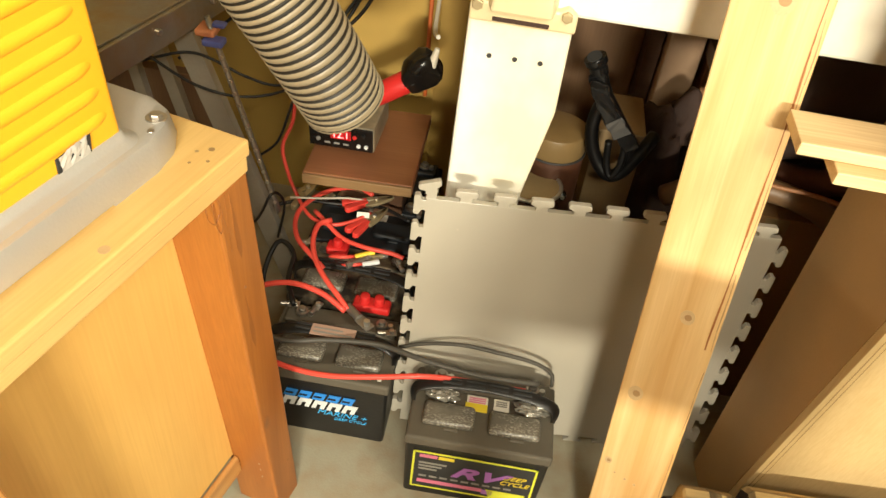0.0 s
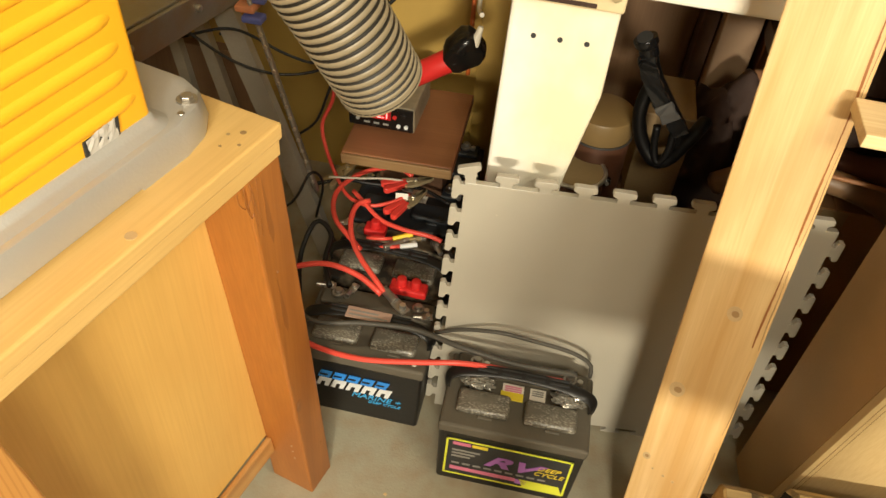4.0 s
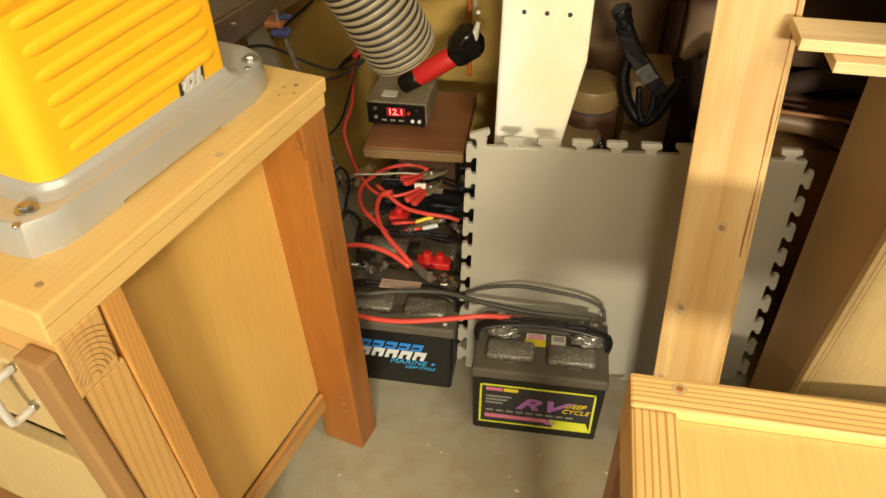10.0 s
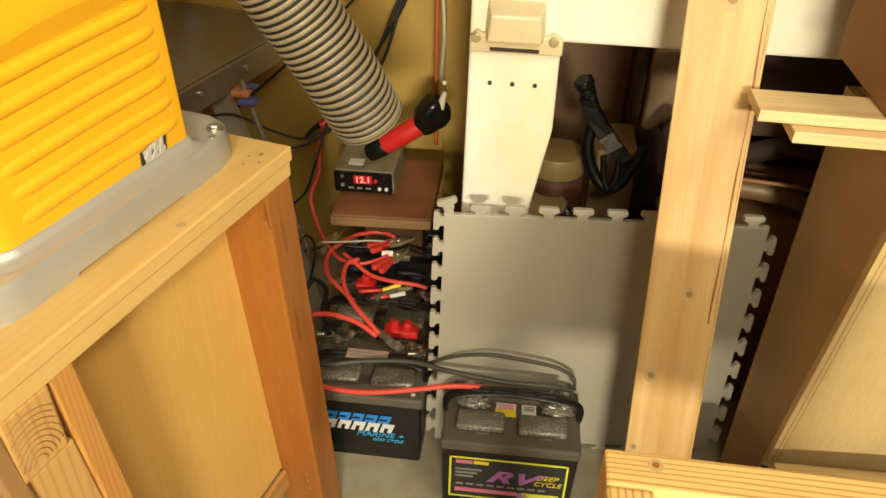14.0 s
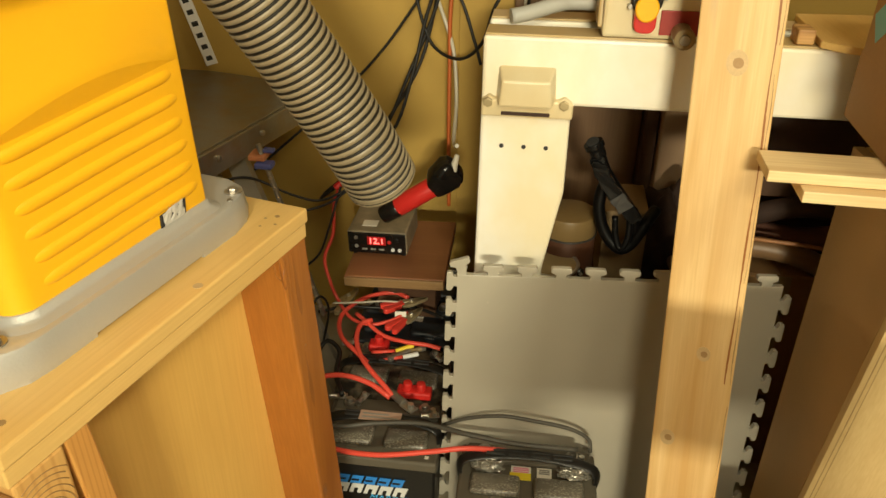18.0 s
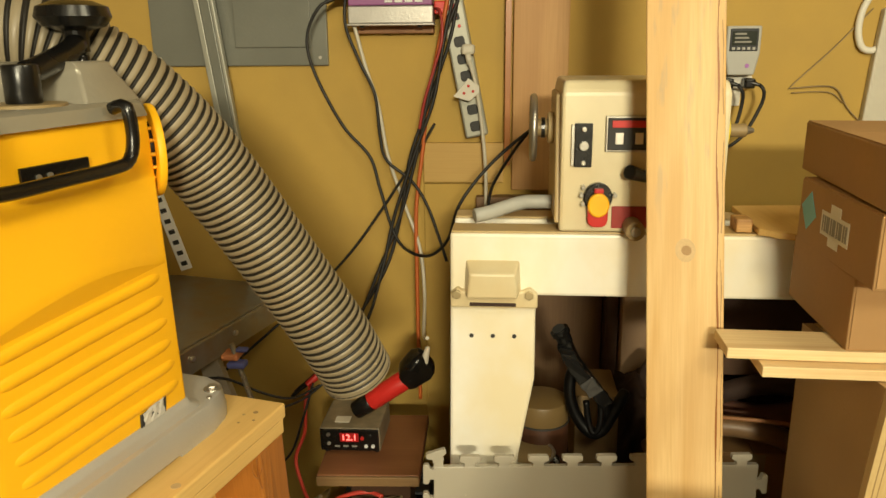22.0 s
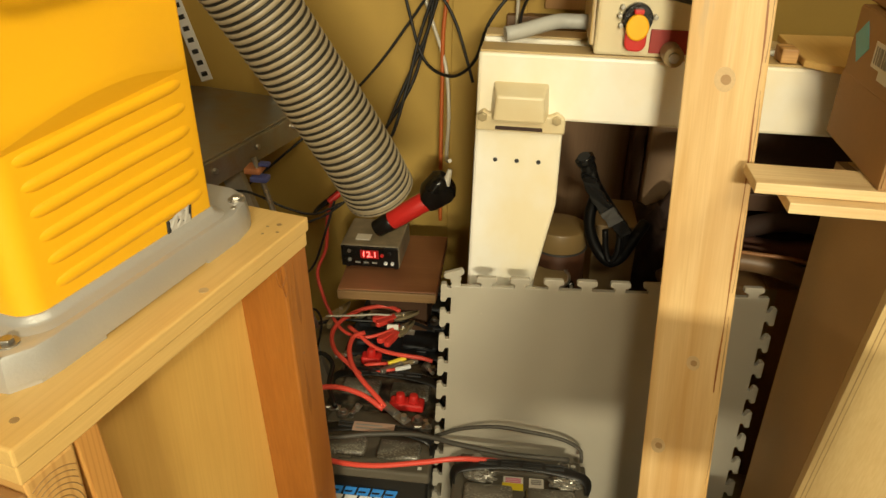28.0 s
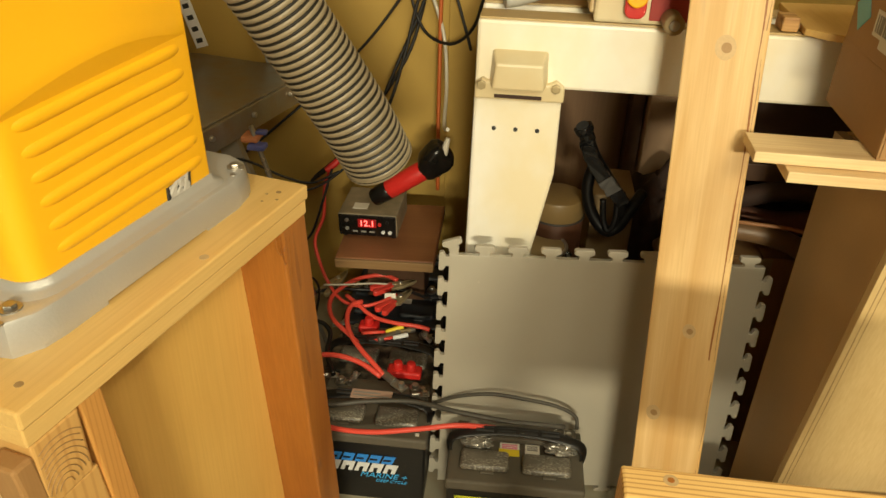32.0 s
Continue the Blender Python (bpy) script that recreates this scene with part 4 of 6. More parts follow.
part("lock_knob", rod((0.272, LY - 0.05, 1.03), (0.272, LY + 0.01, 1.03), 0.017, sides=24, bev=0.003), "lid", lathe)
part("knob_cap", rod((0.272, LY - 0.054, 1.03), (0.272, LY - 0.046, 1.03), 0.009, sides=16, bev=0.002), "iron", lathe)
part("index_wheel", rod((HX1, 1.11, 1.188), (HX1 + 0.022, 1.11, 1.188), 0.034, sides=32, bev=0.003), "yellow_ink", lathe, "yellowed indexing wheel")
for k in range(6):
    a = radians(60 * k + 10)
    part("index_hole", rod((HX1 + 0.02, 1.11 + 0.024 * math.cos(a), 1.188 + 0.024 * math.sin(a)), (HX1 + 0.0235, 1.11 + 0.024 * math.cos(a), 1.188 + 0.024 * math.sin(a)), 0.004, sides=10), "ink", lathe)
part("spindle_nose", rod((HX1 + 0.02, 1.11, 1.188), (HX1 + 0.058, 1.11, 1.188), 0.0125, sides=20, bev=0.002), "lid", lathe)
part("spur_centre", rod((HX1 + 0.056, 1.11, 1.188), (HX1 + 0.072, 1.11, 1.188), 0.010, 0.004, 12), "steel", lathe)
bar = part("rest_bar", sweep([(-0.012, 1.05, 1.034), (0.015, 1.06, 1.038), (0.07, 1.09, 1.05), (0.10, 1.10, 1.052), (0.20, 1.10, 1.052)], 0.0135, 14, 0.01), "meter_grey")
tagged(bar, "dusty grey steel tool rest bar lying on the lathe bed", "bar")
scrap = prism([(0.492, 0.990), (0.503, 0.978), (0.520, 0.962), (0.545, 0.950), (0.570, 0.955), (0.61, 0.982), (0.66, 0.990), (0.76, 0.985), (0.78, 1.18), (0.62, 1.20), (0.50, 1.19)], 1.0172, 1.0292, "z", 0.002)
tagged(part("wood_scrap", scrap, "ply_top"), "wavy-edged tan plywood offcut lying on the lathe bed", "plywood offcut")
tagged(part("scrap_block", block((0.458, 1.005, 1.0175), (0.486, 1.05, 1.042), 0.003), "fir_end"), "small fir block on the lathe bed beside the plywood", "wood block")

# ---- foam floor tile standing on edge ----
TT, TOOTH = 0.012, 0.0205
X0, X1, Z0, Z1 = -0.015, 0.600, 0.0205, 0.585
tile = thing("foam_tile", "grey interlocking foam floor tile stood on edge against the lathe", "foam tile", (-0.070, 0.860, 0.0004), 6.5, rx=-4.6, ry=1.0)
part("sheet", prism([(X0, Z0), (X1, Z0), (X1, Z1), (X0, Z1)], 0.0, TT, "y", 0.0008), "foam", tile, "smooth grey foam sheet")
w0, w1, dd = 0.0105, 0.0195, TOOTH
shape = [(-w0, -0.001), (-w0 * 0.94, dd * 0.32), (-w1, dd * 0.55), (-w1 * 0.98, dd * 0.90), (-w1 * 0.85, dd), (w1 * 0.85, dd), (w1 * 0.98, dd * 0.90), (w1, dd * 0.55), (w0 * 0.94, dd * 0.32), (w0, -0.001)]
tooth_bm = prism(shape, 0.0002, TT - 0.0002, "y", 0.0006)
for f in tooth_bm.faces:
    f.material_index = 0 if abs(f.normal.y) > 0.9 else 1
tooth = part("tooth", tooth_bm, ("foam", "foam_edge"), tile)
spots = [pose(0.052 + 0.0645 * i, 0, Z1) for i in range(9)]
spots += [pose(0.045 + 0.063 * i, TT, Z0, 0, 180, 180) for i in range(9)]
spots += [pose(X0, 0, 0.570 - 0.0565 * i, 0, -90, 0) for i in range(10)]
spots += [pose(X1, 0, 0.060 + 0.0605 * i, 0, 90, 0) for i in range(9)]
spots += [pose(X0 + 0.008, 0, Z1 + 0.011, 0, -18, 0)]
for n_, m in enumerate(spots):
    t = new("tooth", tooth.data) if n_ else tooth
    t.parent = tile
    t.matrix_basis = m
part("corner_web", prism([(X0 - 0.002, Z1 - 0.002), (X0 + 0.018, Z1 - 0.002), (X0 + 0.016, Z1 + 0.014), (X0 + 0.001, Z1 + 0.012)], 0.0004, TT - 0.0004, "y", 0.0006), ("foam",), tile)
part("pale_spot", rod((0.045, -0.0004, 0.528), (0.045, 0.001, 0.528), 0.0018, sides=10), "foam_edge", tile)

# ---- leaning plank ----
post = thing("wooden_post", "knotty pale pine plank leaning upright on the floor", "post", (0.303, 0.668, 0.0), 0.0)
lean = Matrix(((1, 0, -0.030, 0), (0, 1, 0.172, 0), (0, 0, 1, 0), (0, 0, 0, 1))) @ pose(0, 0, 0, 0, 0, -13.0)
post_bm = prism([(0.0, 0.006), (0.078, 0.0), (0.088, 0.035), (0.104, 0.06), (0.118, 0.075), (0.118, 2.30), (0.0, 2.30)], 0, 0.038, "y", 0.0025)
grain_layer = post_bm.verts.layers.float_vector.new("grain")
for v in post_bm.verts:
    v[grain_layer] = v.co
bmesh.ops.transform(post_bm, matrix=lean, verts=post_bm.verts)
part("timber", post_bm, "plank", post)
for x, z, r in ((0.026, 0.395, 0.0095), (0.067, 0.565, 0.0085), (0.060, 1.03, 0.012), (0.014, 0.235, 0.005), (0.05, 0.205, 0.002), (0.068, 0.20, 0.002), (0.03, 0.212, 0.0015)):
    r *= 1.3
    k = rod((x, -0.0003, z), (x, 0.004, z), r, sides=18)
    bmesh.ops.transform(k, matrix=Matrix.Translation((0, 0, z)) @ Matrix.Diagonal((1, 1, 1.2, 1)) @ Matrix.Translation((0, 0, -z)), verts=k.verts)
    bmesh.ops.transform(k, matrix=lean, verts=k.verts)
    kn = part("knot", k, "knot", post, "brown ringed knot")
    k = rod((x + r * 0.1, -0.0005, z), (x + r * 0.1, 0.003, z), r * 0.5, sides=14)
    bmesh.ops.transform(k, matrix=lean, verts=k.verts)
    part("knot_heart", k, "knot_heart", kn)
crack = bmesh.new()
cv = [(0.1065 + 0.0014 * math.sin(9 * z) + 0.0010 * math.sin(31 * z), z) for z in [0.52 + 0.02 * i for i in range(84)]]
for i, ((x0, z0), (x1, z1)) in enumerate(zip(cv, cv[1:])):
    w = 0.0012 + 0.0020 * (0.5 + 0.5 * math.sin(i * 0.7))
    crack.faces.new([crack.verts.new(p) for p in ((x0, -0.0006, z0), (x0 + w, -0.0006, z0), (x1 + w, -0.0006, z1), (x1, -0.0006, z1))])
bmesh.ops.transform(crack, matrix=lean, verts=crack.verts)
cv = [(0.1135 + 0.0012 * math.sin(17 * z) + 0.0008 * math.sin(53 * z), z) for z in [0.16 + 0.02 * i for i in range(100)]]
for i0 in range(0, 99, 9):
    edge_crack = bmesh.new()
    for i in range(i0, min(i0 + 7, 99)):
        (x0, z0), (x1, z1) = cv[i], cv[i + 1]
        w = 0.0006 + 0.0009 * (0.5 + 0.5 * math.sin(i * 1.3))
        edge_crack.faces.new([edge_crack.verts.new(p) for p in ((x0, -0.0006, z0), (x0 + w, -0.0006, z0), (x1 + w, -0.0006, z1), (x1, -0.0006, z1))])
    bmesh.ops.transform(edge_crack, matrix=lean, verts=edge_crack.verts)
    part("edge_crack", edge_crack, "knot_heart", post, "short crack along the edge")
part("check_crack", crack, "fir_dark", post, "long thin drying crack")


# ---- batteries ----
def battery(label, at, rz, w=0.258, d=0.172, h=0.188, lid="case_top", handle=True, lid_text=True, sy=0.0):
    """A car-size battery: local x to the right, y to the back, front face at y = 0."""
    b = thing("battery", label, "battery", at, rz, "batteries on the floor")
    case = loft([(0.0, rounded(0.006, w - 0.006, 0.004, d - 0.004, 0.008)), (h - 0.026, rounded(0.002, w - 0.002, 0.001, d - 0.001, 0.008))])
    case_ob = part("case", case, "case", b, "glossy black case", True)
    part("lid", block((0, -0.001, h - 0.026), (w, d, h), 0.005), lid, b, "dusty black lid")
    part("terminal_step", block((0.012, d - 0.052, h - 0.001), (w - 0.012, d - 0.006, h + 0.012), 0.004), lid, b)
    for i in range(2):
        x0 = 0.024 + i * 0.117
        cap = part("vent_cap", block((x0, 0.030, h - 0.002), (x0 + 0.092, 0.082, h + 0.015), 0.0085, 3), "cap_worn" if lid_text else lid, b, "raised vent cap with worn white print", True)
        part("cap_tab", block((x0 + w * 0.15, 0.024, h - 0.001), (x0 + w * 0.25, 0.032, h + 0.004), 0.002), lid, cap)
    for x in (0.045, w - 0.045):
        post_ob = part("terminal_post", rod((x, d - 0.03, h + 0.010), (x, d - 0.03, h + 0.030), 0.0085, 0.0075, 18, 0.0015), "lead", b, "dull lead terminal post")
        part("clamp_ring", rod((x, d - 0.03, h + 0.013), (x, d - 0.03, h + 0.022), 0.013, sides=20, bev=0.002), "lead", post_ob)
        part("stud_nut", rod((x + 0.018, d - 0.03, h + 0.011), (x + 0.018, d - 0.03, h + 0.022), 0.006, sides=6, bev=0.001), "rivet", post_ob)
    if handle:
        hp = [(0.004, 0.095 + sy, h - 0.03), (0.000, 0.095 + sy, h + 0.01), (0.012, 0.10 + sy, h + 0.030), (0.06, 0.108 + sy, h + 0.038), (w / 2, 0.112 + sy, h + 0.040), (w - 0.06, 0.108 + sy, h + 0.038), (w - 0.012, 0.10 + sy, h + 0.030), (w, 0.095 + sy, h + 0.01), (w - 0.004, 0.095 + sy, h - 0.03)]
        hd = part("carry_strap", sweep(hp, 0.0125, 12, 0.008, flat=0.26), "case", b, "black plastic carry strap")
        for k in range(8):
            x0, y0 = 0.050 + 0.042 * (k % 4), (0.104, 0.114)[k // 4] + sy
            part("strap_slot", block((x0, y0, h + 0.0405), (x0 + 0.034, y0 + 0.005, h + 0.0446), 0.0005), "ink", hd)
    return b, case_ob, h


ONFRONT = pose(0, 0, 0, 90, 0, 0)


def bar(name, x0, x1, z0, z1, material, parent, y=-0.0006, slant=0.0):
    bm = prism([(x0, z0), (x1, z0), (x1 + slant, z1), (x0 + slant, z1)], y - 0.0006, y + 0.0008, "y")
    return part(name, bm, material, parent)


# the loose one in front of the tile
rv, rv_case, H = battery("black battery with a yellow-edged label standing on the floor", (-0.045, 0.720, 0), 1.2)
panel = part("label", block((0.018, -0.0016, 0.028), (0.240, 0.004, 0.148), 0.001), "ink", rv, "black label with a yellow-green border")
for x0, x1, z0, z1 in ((0.018, 0.240, 0.144, 0.148), (0.018, 0.240, 0.028, 0.032), (0.018, 0.022, 0.028, 0.148), (0.236, 0.240, 0.028, 0.148)):
    bar("border", x0, x1, z0, z1, "lime_ink", panel, -0.0018)
bar("print_bar", 0.030, 0.062, 0.130, 0.139, "pink_ink", panel, -0.0018)
bar("print_bar", 0.064, 0.092, 0.130, 0.139, "yellow_ink", panel, -0.0018)
letters("lettering", "RV", 0.046, "purple_ink", panel, Matrix.Translation((0.132, -0.0022, 0.096)) @ ONFRONT, shear=0.4, squeeze=1.6, fat=0.0014)
letters("lettering", "DEEP", 0.018, "yellow_ink", panel, Matrix.Translation((0.202, -0.0022, 0.106)) @ ONFRONT, shear=0.3)
letters("lettering", "CYCLE", 0.0175, "yellow_ink", panel, Matrix.Translation((0.204, -0.0022, 0.088)) @ ONFRONT, shear=0.3)
for k in range(3):
    bar("print_bar", 0.030, 0.080 - 0.008 * k, 0.110 - 0.010 * k, 0.115 - 0.010 * k, "label_grey", panel, -0.0018)
for k in range(9):
    bar("print_bar", 0.032 + 0.0195 * k, 0.046 + 0.0195 * k, 0.066, 0.071, "label_grey", panel, -0.0018)
bar("print_bar", 0.030, 0.150, 0.045, 0.056, "pink_ink", panel, -0.0018)
bar("print_bar", 0.150, 0.170, 0.040, 0.054, "purple_ink", panel, -0.0018)
bar("print_bar", 0.165, 0.236, 0.032, 0.056, "lime_ink", panel, -0.0018, slant=-0.008)
for x0, x1, m0 in ((0.098, 0.136, "paper"), (0.147, 0.175, "paper")):
    s = part("sticker", block((x0, 0.090, H + 0.0006), (x1, 0.118, H + 0.0022), 0.0003), m0, rv, "printed paper sticker")
    for k in range(3):
        part("sticker_bar", block((x0 + 0.004, 0.100 + 0.005 * k, H + 0.002), (x1 - 0.004, 0.103 + 0.005 * k, H + 0.0027), 0), "pink_ink" if x0 < 0.12 else "label_grey", s)
rv.matrix_basis = pose(-0.054, 0.709, 0, 0, 0, 1.2) @ Matrix.Diagonal((1.062, 0.96, 1.0, 1.0))
part("sticker", block((0.096, 0.080, H + 0.0008), (0.136, 0.099, H + 0.0027), 0.0003), "yellow_ink", rv, "yellow date sticker")

# the wired row behind
ss, ss_case, _ = battery("black marine battery with blue and white print", (-0.362, 0.803, 0), 0.4, sy=-0.028)
for x0, x1 in ((0.045, 0.069), (0.074, 0.098), (0.103, 0.127), (0.132, 0.156), (0.161, 0.185)):
    bar("brand_bar", x0, x1, 0.112, 0.134, "blue_ink", ss_case, -0.0009, slant=0.008)
    bar("brand_bar", x0 + 0.004, x1 - 0.004, 0.120, 0.125, "case", ss_case, -0.0016, slant=0.002)
for x0, x1 in ((0.040, 0.066), (0.071, 0.097), (0.102, 0.128), (0.133, 0.159), (0.164, 0.190)):
    bar("brand_bar", x0, x1, 0.084, 0.110, "white_ink", ss_case, -0.0006, slant=0.009)
    bar("brand_bar", x0 + 0.009, x1 - 0.009, 0.084, 0.098, "case", ss_case, -0.0013, slant=0.004)
letters("lettering", "MARINE +", 0.021, "cyan_ink", ss_case, Matrix.Translation((0.165, -0.0016, 0.076)) @ ONFRONT, shear=0.3, squeeze=1.1)
letters("lettering", "DEEP CYCLE", 0.011, "cyan_ink", ss_case, Matrix.Translation((0.182, -0.0016, 0.061)) @ ONFRONT, shear=0.3, squeeze=1.1)
st = part("sticker", block((0.083, 0.064, 0.2312), (0.172, 0.092, 0.2330), 0.0003), "sticker_pink", ss, "faded pink printed sticker on the strap")
for k in range(2):
    part("sticker_bar", block((0.088, 0.070 + 0.010 * k, 0.2328), (0.166 - 0.02 * k, 0.074 + 0.010 * k, 0.2335), 0), "label_grey", st)
part("sticker", block((0.135, 0.105, 0.2005), (0.175, 0.113, 0.2022), 0.0003), "paper", ss, "narrow white sticker")
part("sticker", block((0.232, 0.012, 0.1885), (0.240, 0.020, 0.1895), 0), "paper", ss)
b2, _, _ = battery("dusty black battery in the wired row with red terminal caps", (-0.372, 1.003, 0), -0.5, lid="case_dusty", sy=-0.036)
b3, _, _ = battery("dusty blue-black battery in the wired row", (-0.375, 1.181, 0), 0.6, h=0.20, lid="case_blue", handle=False, lid_text=False)
b4, _, _ = battery("dusty blue-black battery under the red-brown shelf board", (-0.372, 1.362, 0), 0, h=0.20, lid="case_blue", handle=False, lid_text=False)
part("sticker", block((0.13, 0.085, 0.2005), (0.165, 0.118, 0.202), 0.0003), "paper", b3, "white paper sticker")


def red_cap(at, n=1):
    c = thing("terminal_cap", "red plastic terminal cover on a battery", "terminal cap", at, group="red terminal caps")
    part("skirt", block((-0.024, -0.016, -0.014), (0.024 + 0.03 * (n - 1), 0.016, 0.006), 0.005), "red_part", c)
    for k in range(n):
        part("knob", rod((0.03 * k, 0, 0.004), (0.03 * k, 0, 0.024), 0.012, 0.010, 18, 0.003), "red_part", c, smooth=True)
    return c


red_cap((-0.195, 0.985, 0.222), 2)
red_cap((-0.290, 1.125, 0.235), 1)


def clamp(at, rz, tilt=0.0, spread=9.0, grips="red_grip"):
    """A spring clamp for a battery: two red grips, two metal jaws."""
    c = thing("spring_clamp", "red-handled metal battery clamp gripping a terminal", "clamp", at, rz, "battery clamps", rx=tilt)
    for s in (-1, 1):
        turn = pose(0, 0, 0, 0, 0, s * spread)
        g = prism([(-0.080, -0.006), (-0.074, -0.0095), (-0.045, -0.0075), (-0.022, -0.005), (-0.022, 0.005), (-0.045, 0.006), (-0.074, 0.006), (-0.080, 0.003)], -0.0065, 0.0065, "z", 0.002)
        bmesh.ops.transform(g, matrix=turn, verts=g.verts)
        part("grip", g, grips, c)
        j = prism([(-0.03, -0.006), (0.0, -0.009), (0.035, -0.005), (0.045, 0.001), (0.035, 0.005), (-0.03, 0.006)], -0.004, 0.004, "z", 0.001)
        bmesh.ops.transform(j, matrix=pose(0, s * 0.006, 0, 0, 0, -s * spread), verts=j.verts)
        part("jaw", j, "brass", c)
    part("pivot", rod((0, 0, -0.009), (0, 0, 0.009), 0.005, sides=12, bev=0.001), "rivet", c)
    return c


clamp((-0.238, 1.275, 0.262), 30)
clamp((-0.228, 1.212, 0.264), 58)
clamp((-0.404, 1.285, 0.255), 70, grips="brass")
lug = thing("cable_lug", "crimped metal cable lug bolted to the front battery", "cable lug", (-0.190, 0.928, 0.230), -38)
part("barrel", rod((-0.045, 0, 0.004), (-0.005, 0, 0.002), 0.009, sides=16, bev=0.001), "lead", lug)
part("tongue", block((-0.008, -0.011, -0.002), (0.03, 0.011, 0.002), 0.001), "lead", lug)
part("bolt", rod((0.018, 0, 0.0), (0.018, 0, 0.014), 0.007, sides=6, bev=0.001), "rivet", lug)
for i, (x, y) in enumerate(((-0.225, 1.105), (-0.205, 1.115), (-0.235, 1.09))):
    f = thing("fuse_link", "metal fuse link clipped between cables on a battery", "fuse link", (x, y, 0.228 + 0.004 * i), 20 + 12 * i, "fuse links")
    part("body", rod((-0.025, 0, 0), (0.025, 0, 0), 0.0065, sides=14, bev=0.001), ("white_cord", "brass", "lead")[i], f)
    part("end_cap", rod((-0.03, 0, 0), (-0.018, 0, 0), 0.0075, sides=14, bev=0.001), "lead", f)
    part("end_cap", rod((0.018, 0, 0), (0.03, 0, 0), 0.0075, sides=14, bev=0.001), "lead", f)

# ---- red and black battery leads ----
RL = "glossy red battery lead looping over the batteries"
cable("battery_lead", RL, [(-0.425, 1.32, 0.54), (-0.432, 1.30, 0.509), (-0.436, 1.29, 0.435), (-0.456, 1.27, 0.376), (-0.440, 1.25, 0.32), (-0.416, 1.235, 0.272), (-0.370, 1.181, 0.262), (-0.317, 1.161, 0.264), (-0.274, 1.181, 0.266), (-0.250, 1.205, 0.268), (-0.238, 1.222, 0.268)], 0.0044, "red", "cable", "red leads")
cable("battery_lead", RL, [(-0.300, 1.045, 0.240), (-0.334, 1.063, 0.258), (-0.372, 1.099, 0.262), (-0.395, 1.154, 0.262), (-0.394, 1.206, 0.264), (-0.364, 1.259, 0.268), (-0.322, 1.293, 0.268), (-0.281, 1.305, 0.266), (-0.250, 1.288, 0.266)], 0.0057, "red", "cable", "red leads")
cable("battery_lead", RL, [(-0.360, 1.190, 0.272), (-0.330, 1.164, 0.270), (-0.282, 1.132, 0.257), (-0.227, 1.117, 0.255), (-0.170, 1.116, 0.252), (-0.140, 1.112, 0.248)], 0.0052, "red", "cable", "red leads")
cable("battery_lead", "glossy red battery lead dropping to the front battery", [(-0.315, 1.165, 0.275), (-0.337, 1.144, 0.276), (-0.337, 1.096, 0.272), (-0.318, 1.044, 0.268), (-0.285, 0.996, 0.265), (-0.245, 0.962, 0.250), (-0.222, 0.945, 0.236)], 0.0059, "red", "cable", "red leads")
cable("battery_lead", "glossy red battery lead running to the front battery's lug", [(-0.50, 0.93, 0.20), (-0.42, 0.95, 0.245), (-0.35, 0.965, 0.262), (-0.28, 0.958, 0.256), (-0.225, 0.938, 0.236)], 0.0060, "red", "cable", "red leads")
cable("battery_lead", "thick glossy red lead stretched across to the loose battery", [(-0.50, 0.83, 0.215), (-0.40, 0.82, 0.213), (-0.31, 0.80, 0.205), (-0.22, 0.79, 0.213), (-0.12, 0.798, 0.228), (-0.05, 0.808, 0.238), (0.01, 0.824, 0.228), (0.07, 0.832, 0.219), (0.12, 0.835, 0.216), (0.155, 0.84, 0.212)], 0.0055, "red", "cable", "red leads")
cable("black_lead", "black battery lead stretched across to the loose battery", [(-0.48, 0.86, 0.245), (-0.40, 0.865, 0.232), (-0.33, 0.845, 0.225), (-0.24, 0.86, 0.232), (-0.14, 0.865, 0.240), (-0.05, 0.845, 0.243), (0.05, 0.835, 0.240), (0.12, 0.84, 0.235), (0.18, 0.855, 0.222)], 0.0055, "grey_cord", "cable", "black leads")
cable("black_lead", "black battery lead arching behind the loose battery", [(-0.10, 0.872, 0.235), (-0.05, 0.87, 0.262), (0.02, 0.865, 0.282), (0.09, 0.868, 0.275), (0.16, 0.875, 0.258), (0.20, 0.875, 0.235), (0.205, 0.865, 0.21)], 0.0040, "grey_cord", "cable", "black leads")
cable("black_lead", "thin black lead between the rear batteries", [(-0.46, 1.20, 0.26), (-0.40, 1.24, 0.255), (-0.34, 1.25, 0.252), (-0.27, 1.26, 0.25), (-0.22, 1.27, 0.248), (-0.15, 1.24, 0.246)], 0.0045, "rubber", "cable", "black leads")
cable("black_lead", "black lead looping beside the row of batteries", [(-0.42, 0.98, 0.10), (-0.43, 1.03, 0.2), (-0.41, 1.08, 0.262), (-0.37, 1.06, 0.255), (-0.36, 0.99, 0.245), (-0.33, 0.93, 0.235)], 0.0055, "rubber", "cable", "black leads")
cable("black_lead", "black lead lying over the second battery", [(-0.13, 1.10, 0.245), (-0.11, 1.085, 0.235), (-0.10, 1.05, 0.2), (-0.095, 1.02, 0.12)], 0.006, "rubber", "cable", "black leads")

# ---- shelf board, charger and red tool over the rear batteries ----
shelf = part("shelf_board", block((-0.118, -0.142, -0.0125), (0.118, 0.125, 0.0125), 0.003), "walnut_x")
part("lipping", block((-0.1175, -0.150, -0.0122), (0.1175, -0.1425, 0.0115), 0.002), "edge_brown", shelf, "worn brown front edge")
shelf.matrix_basis = pose(-0.261, 1.303, 0.398, 3, -1.5, 1)
tagged(shelf, "red-brown wooden board laid across the rear batteries", "board")
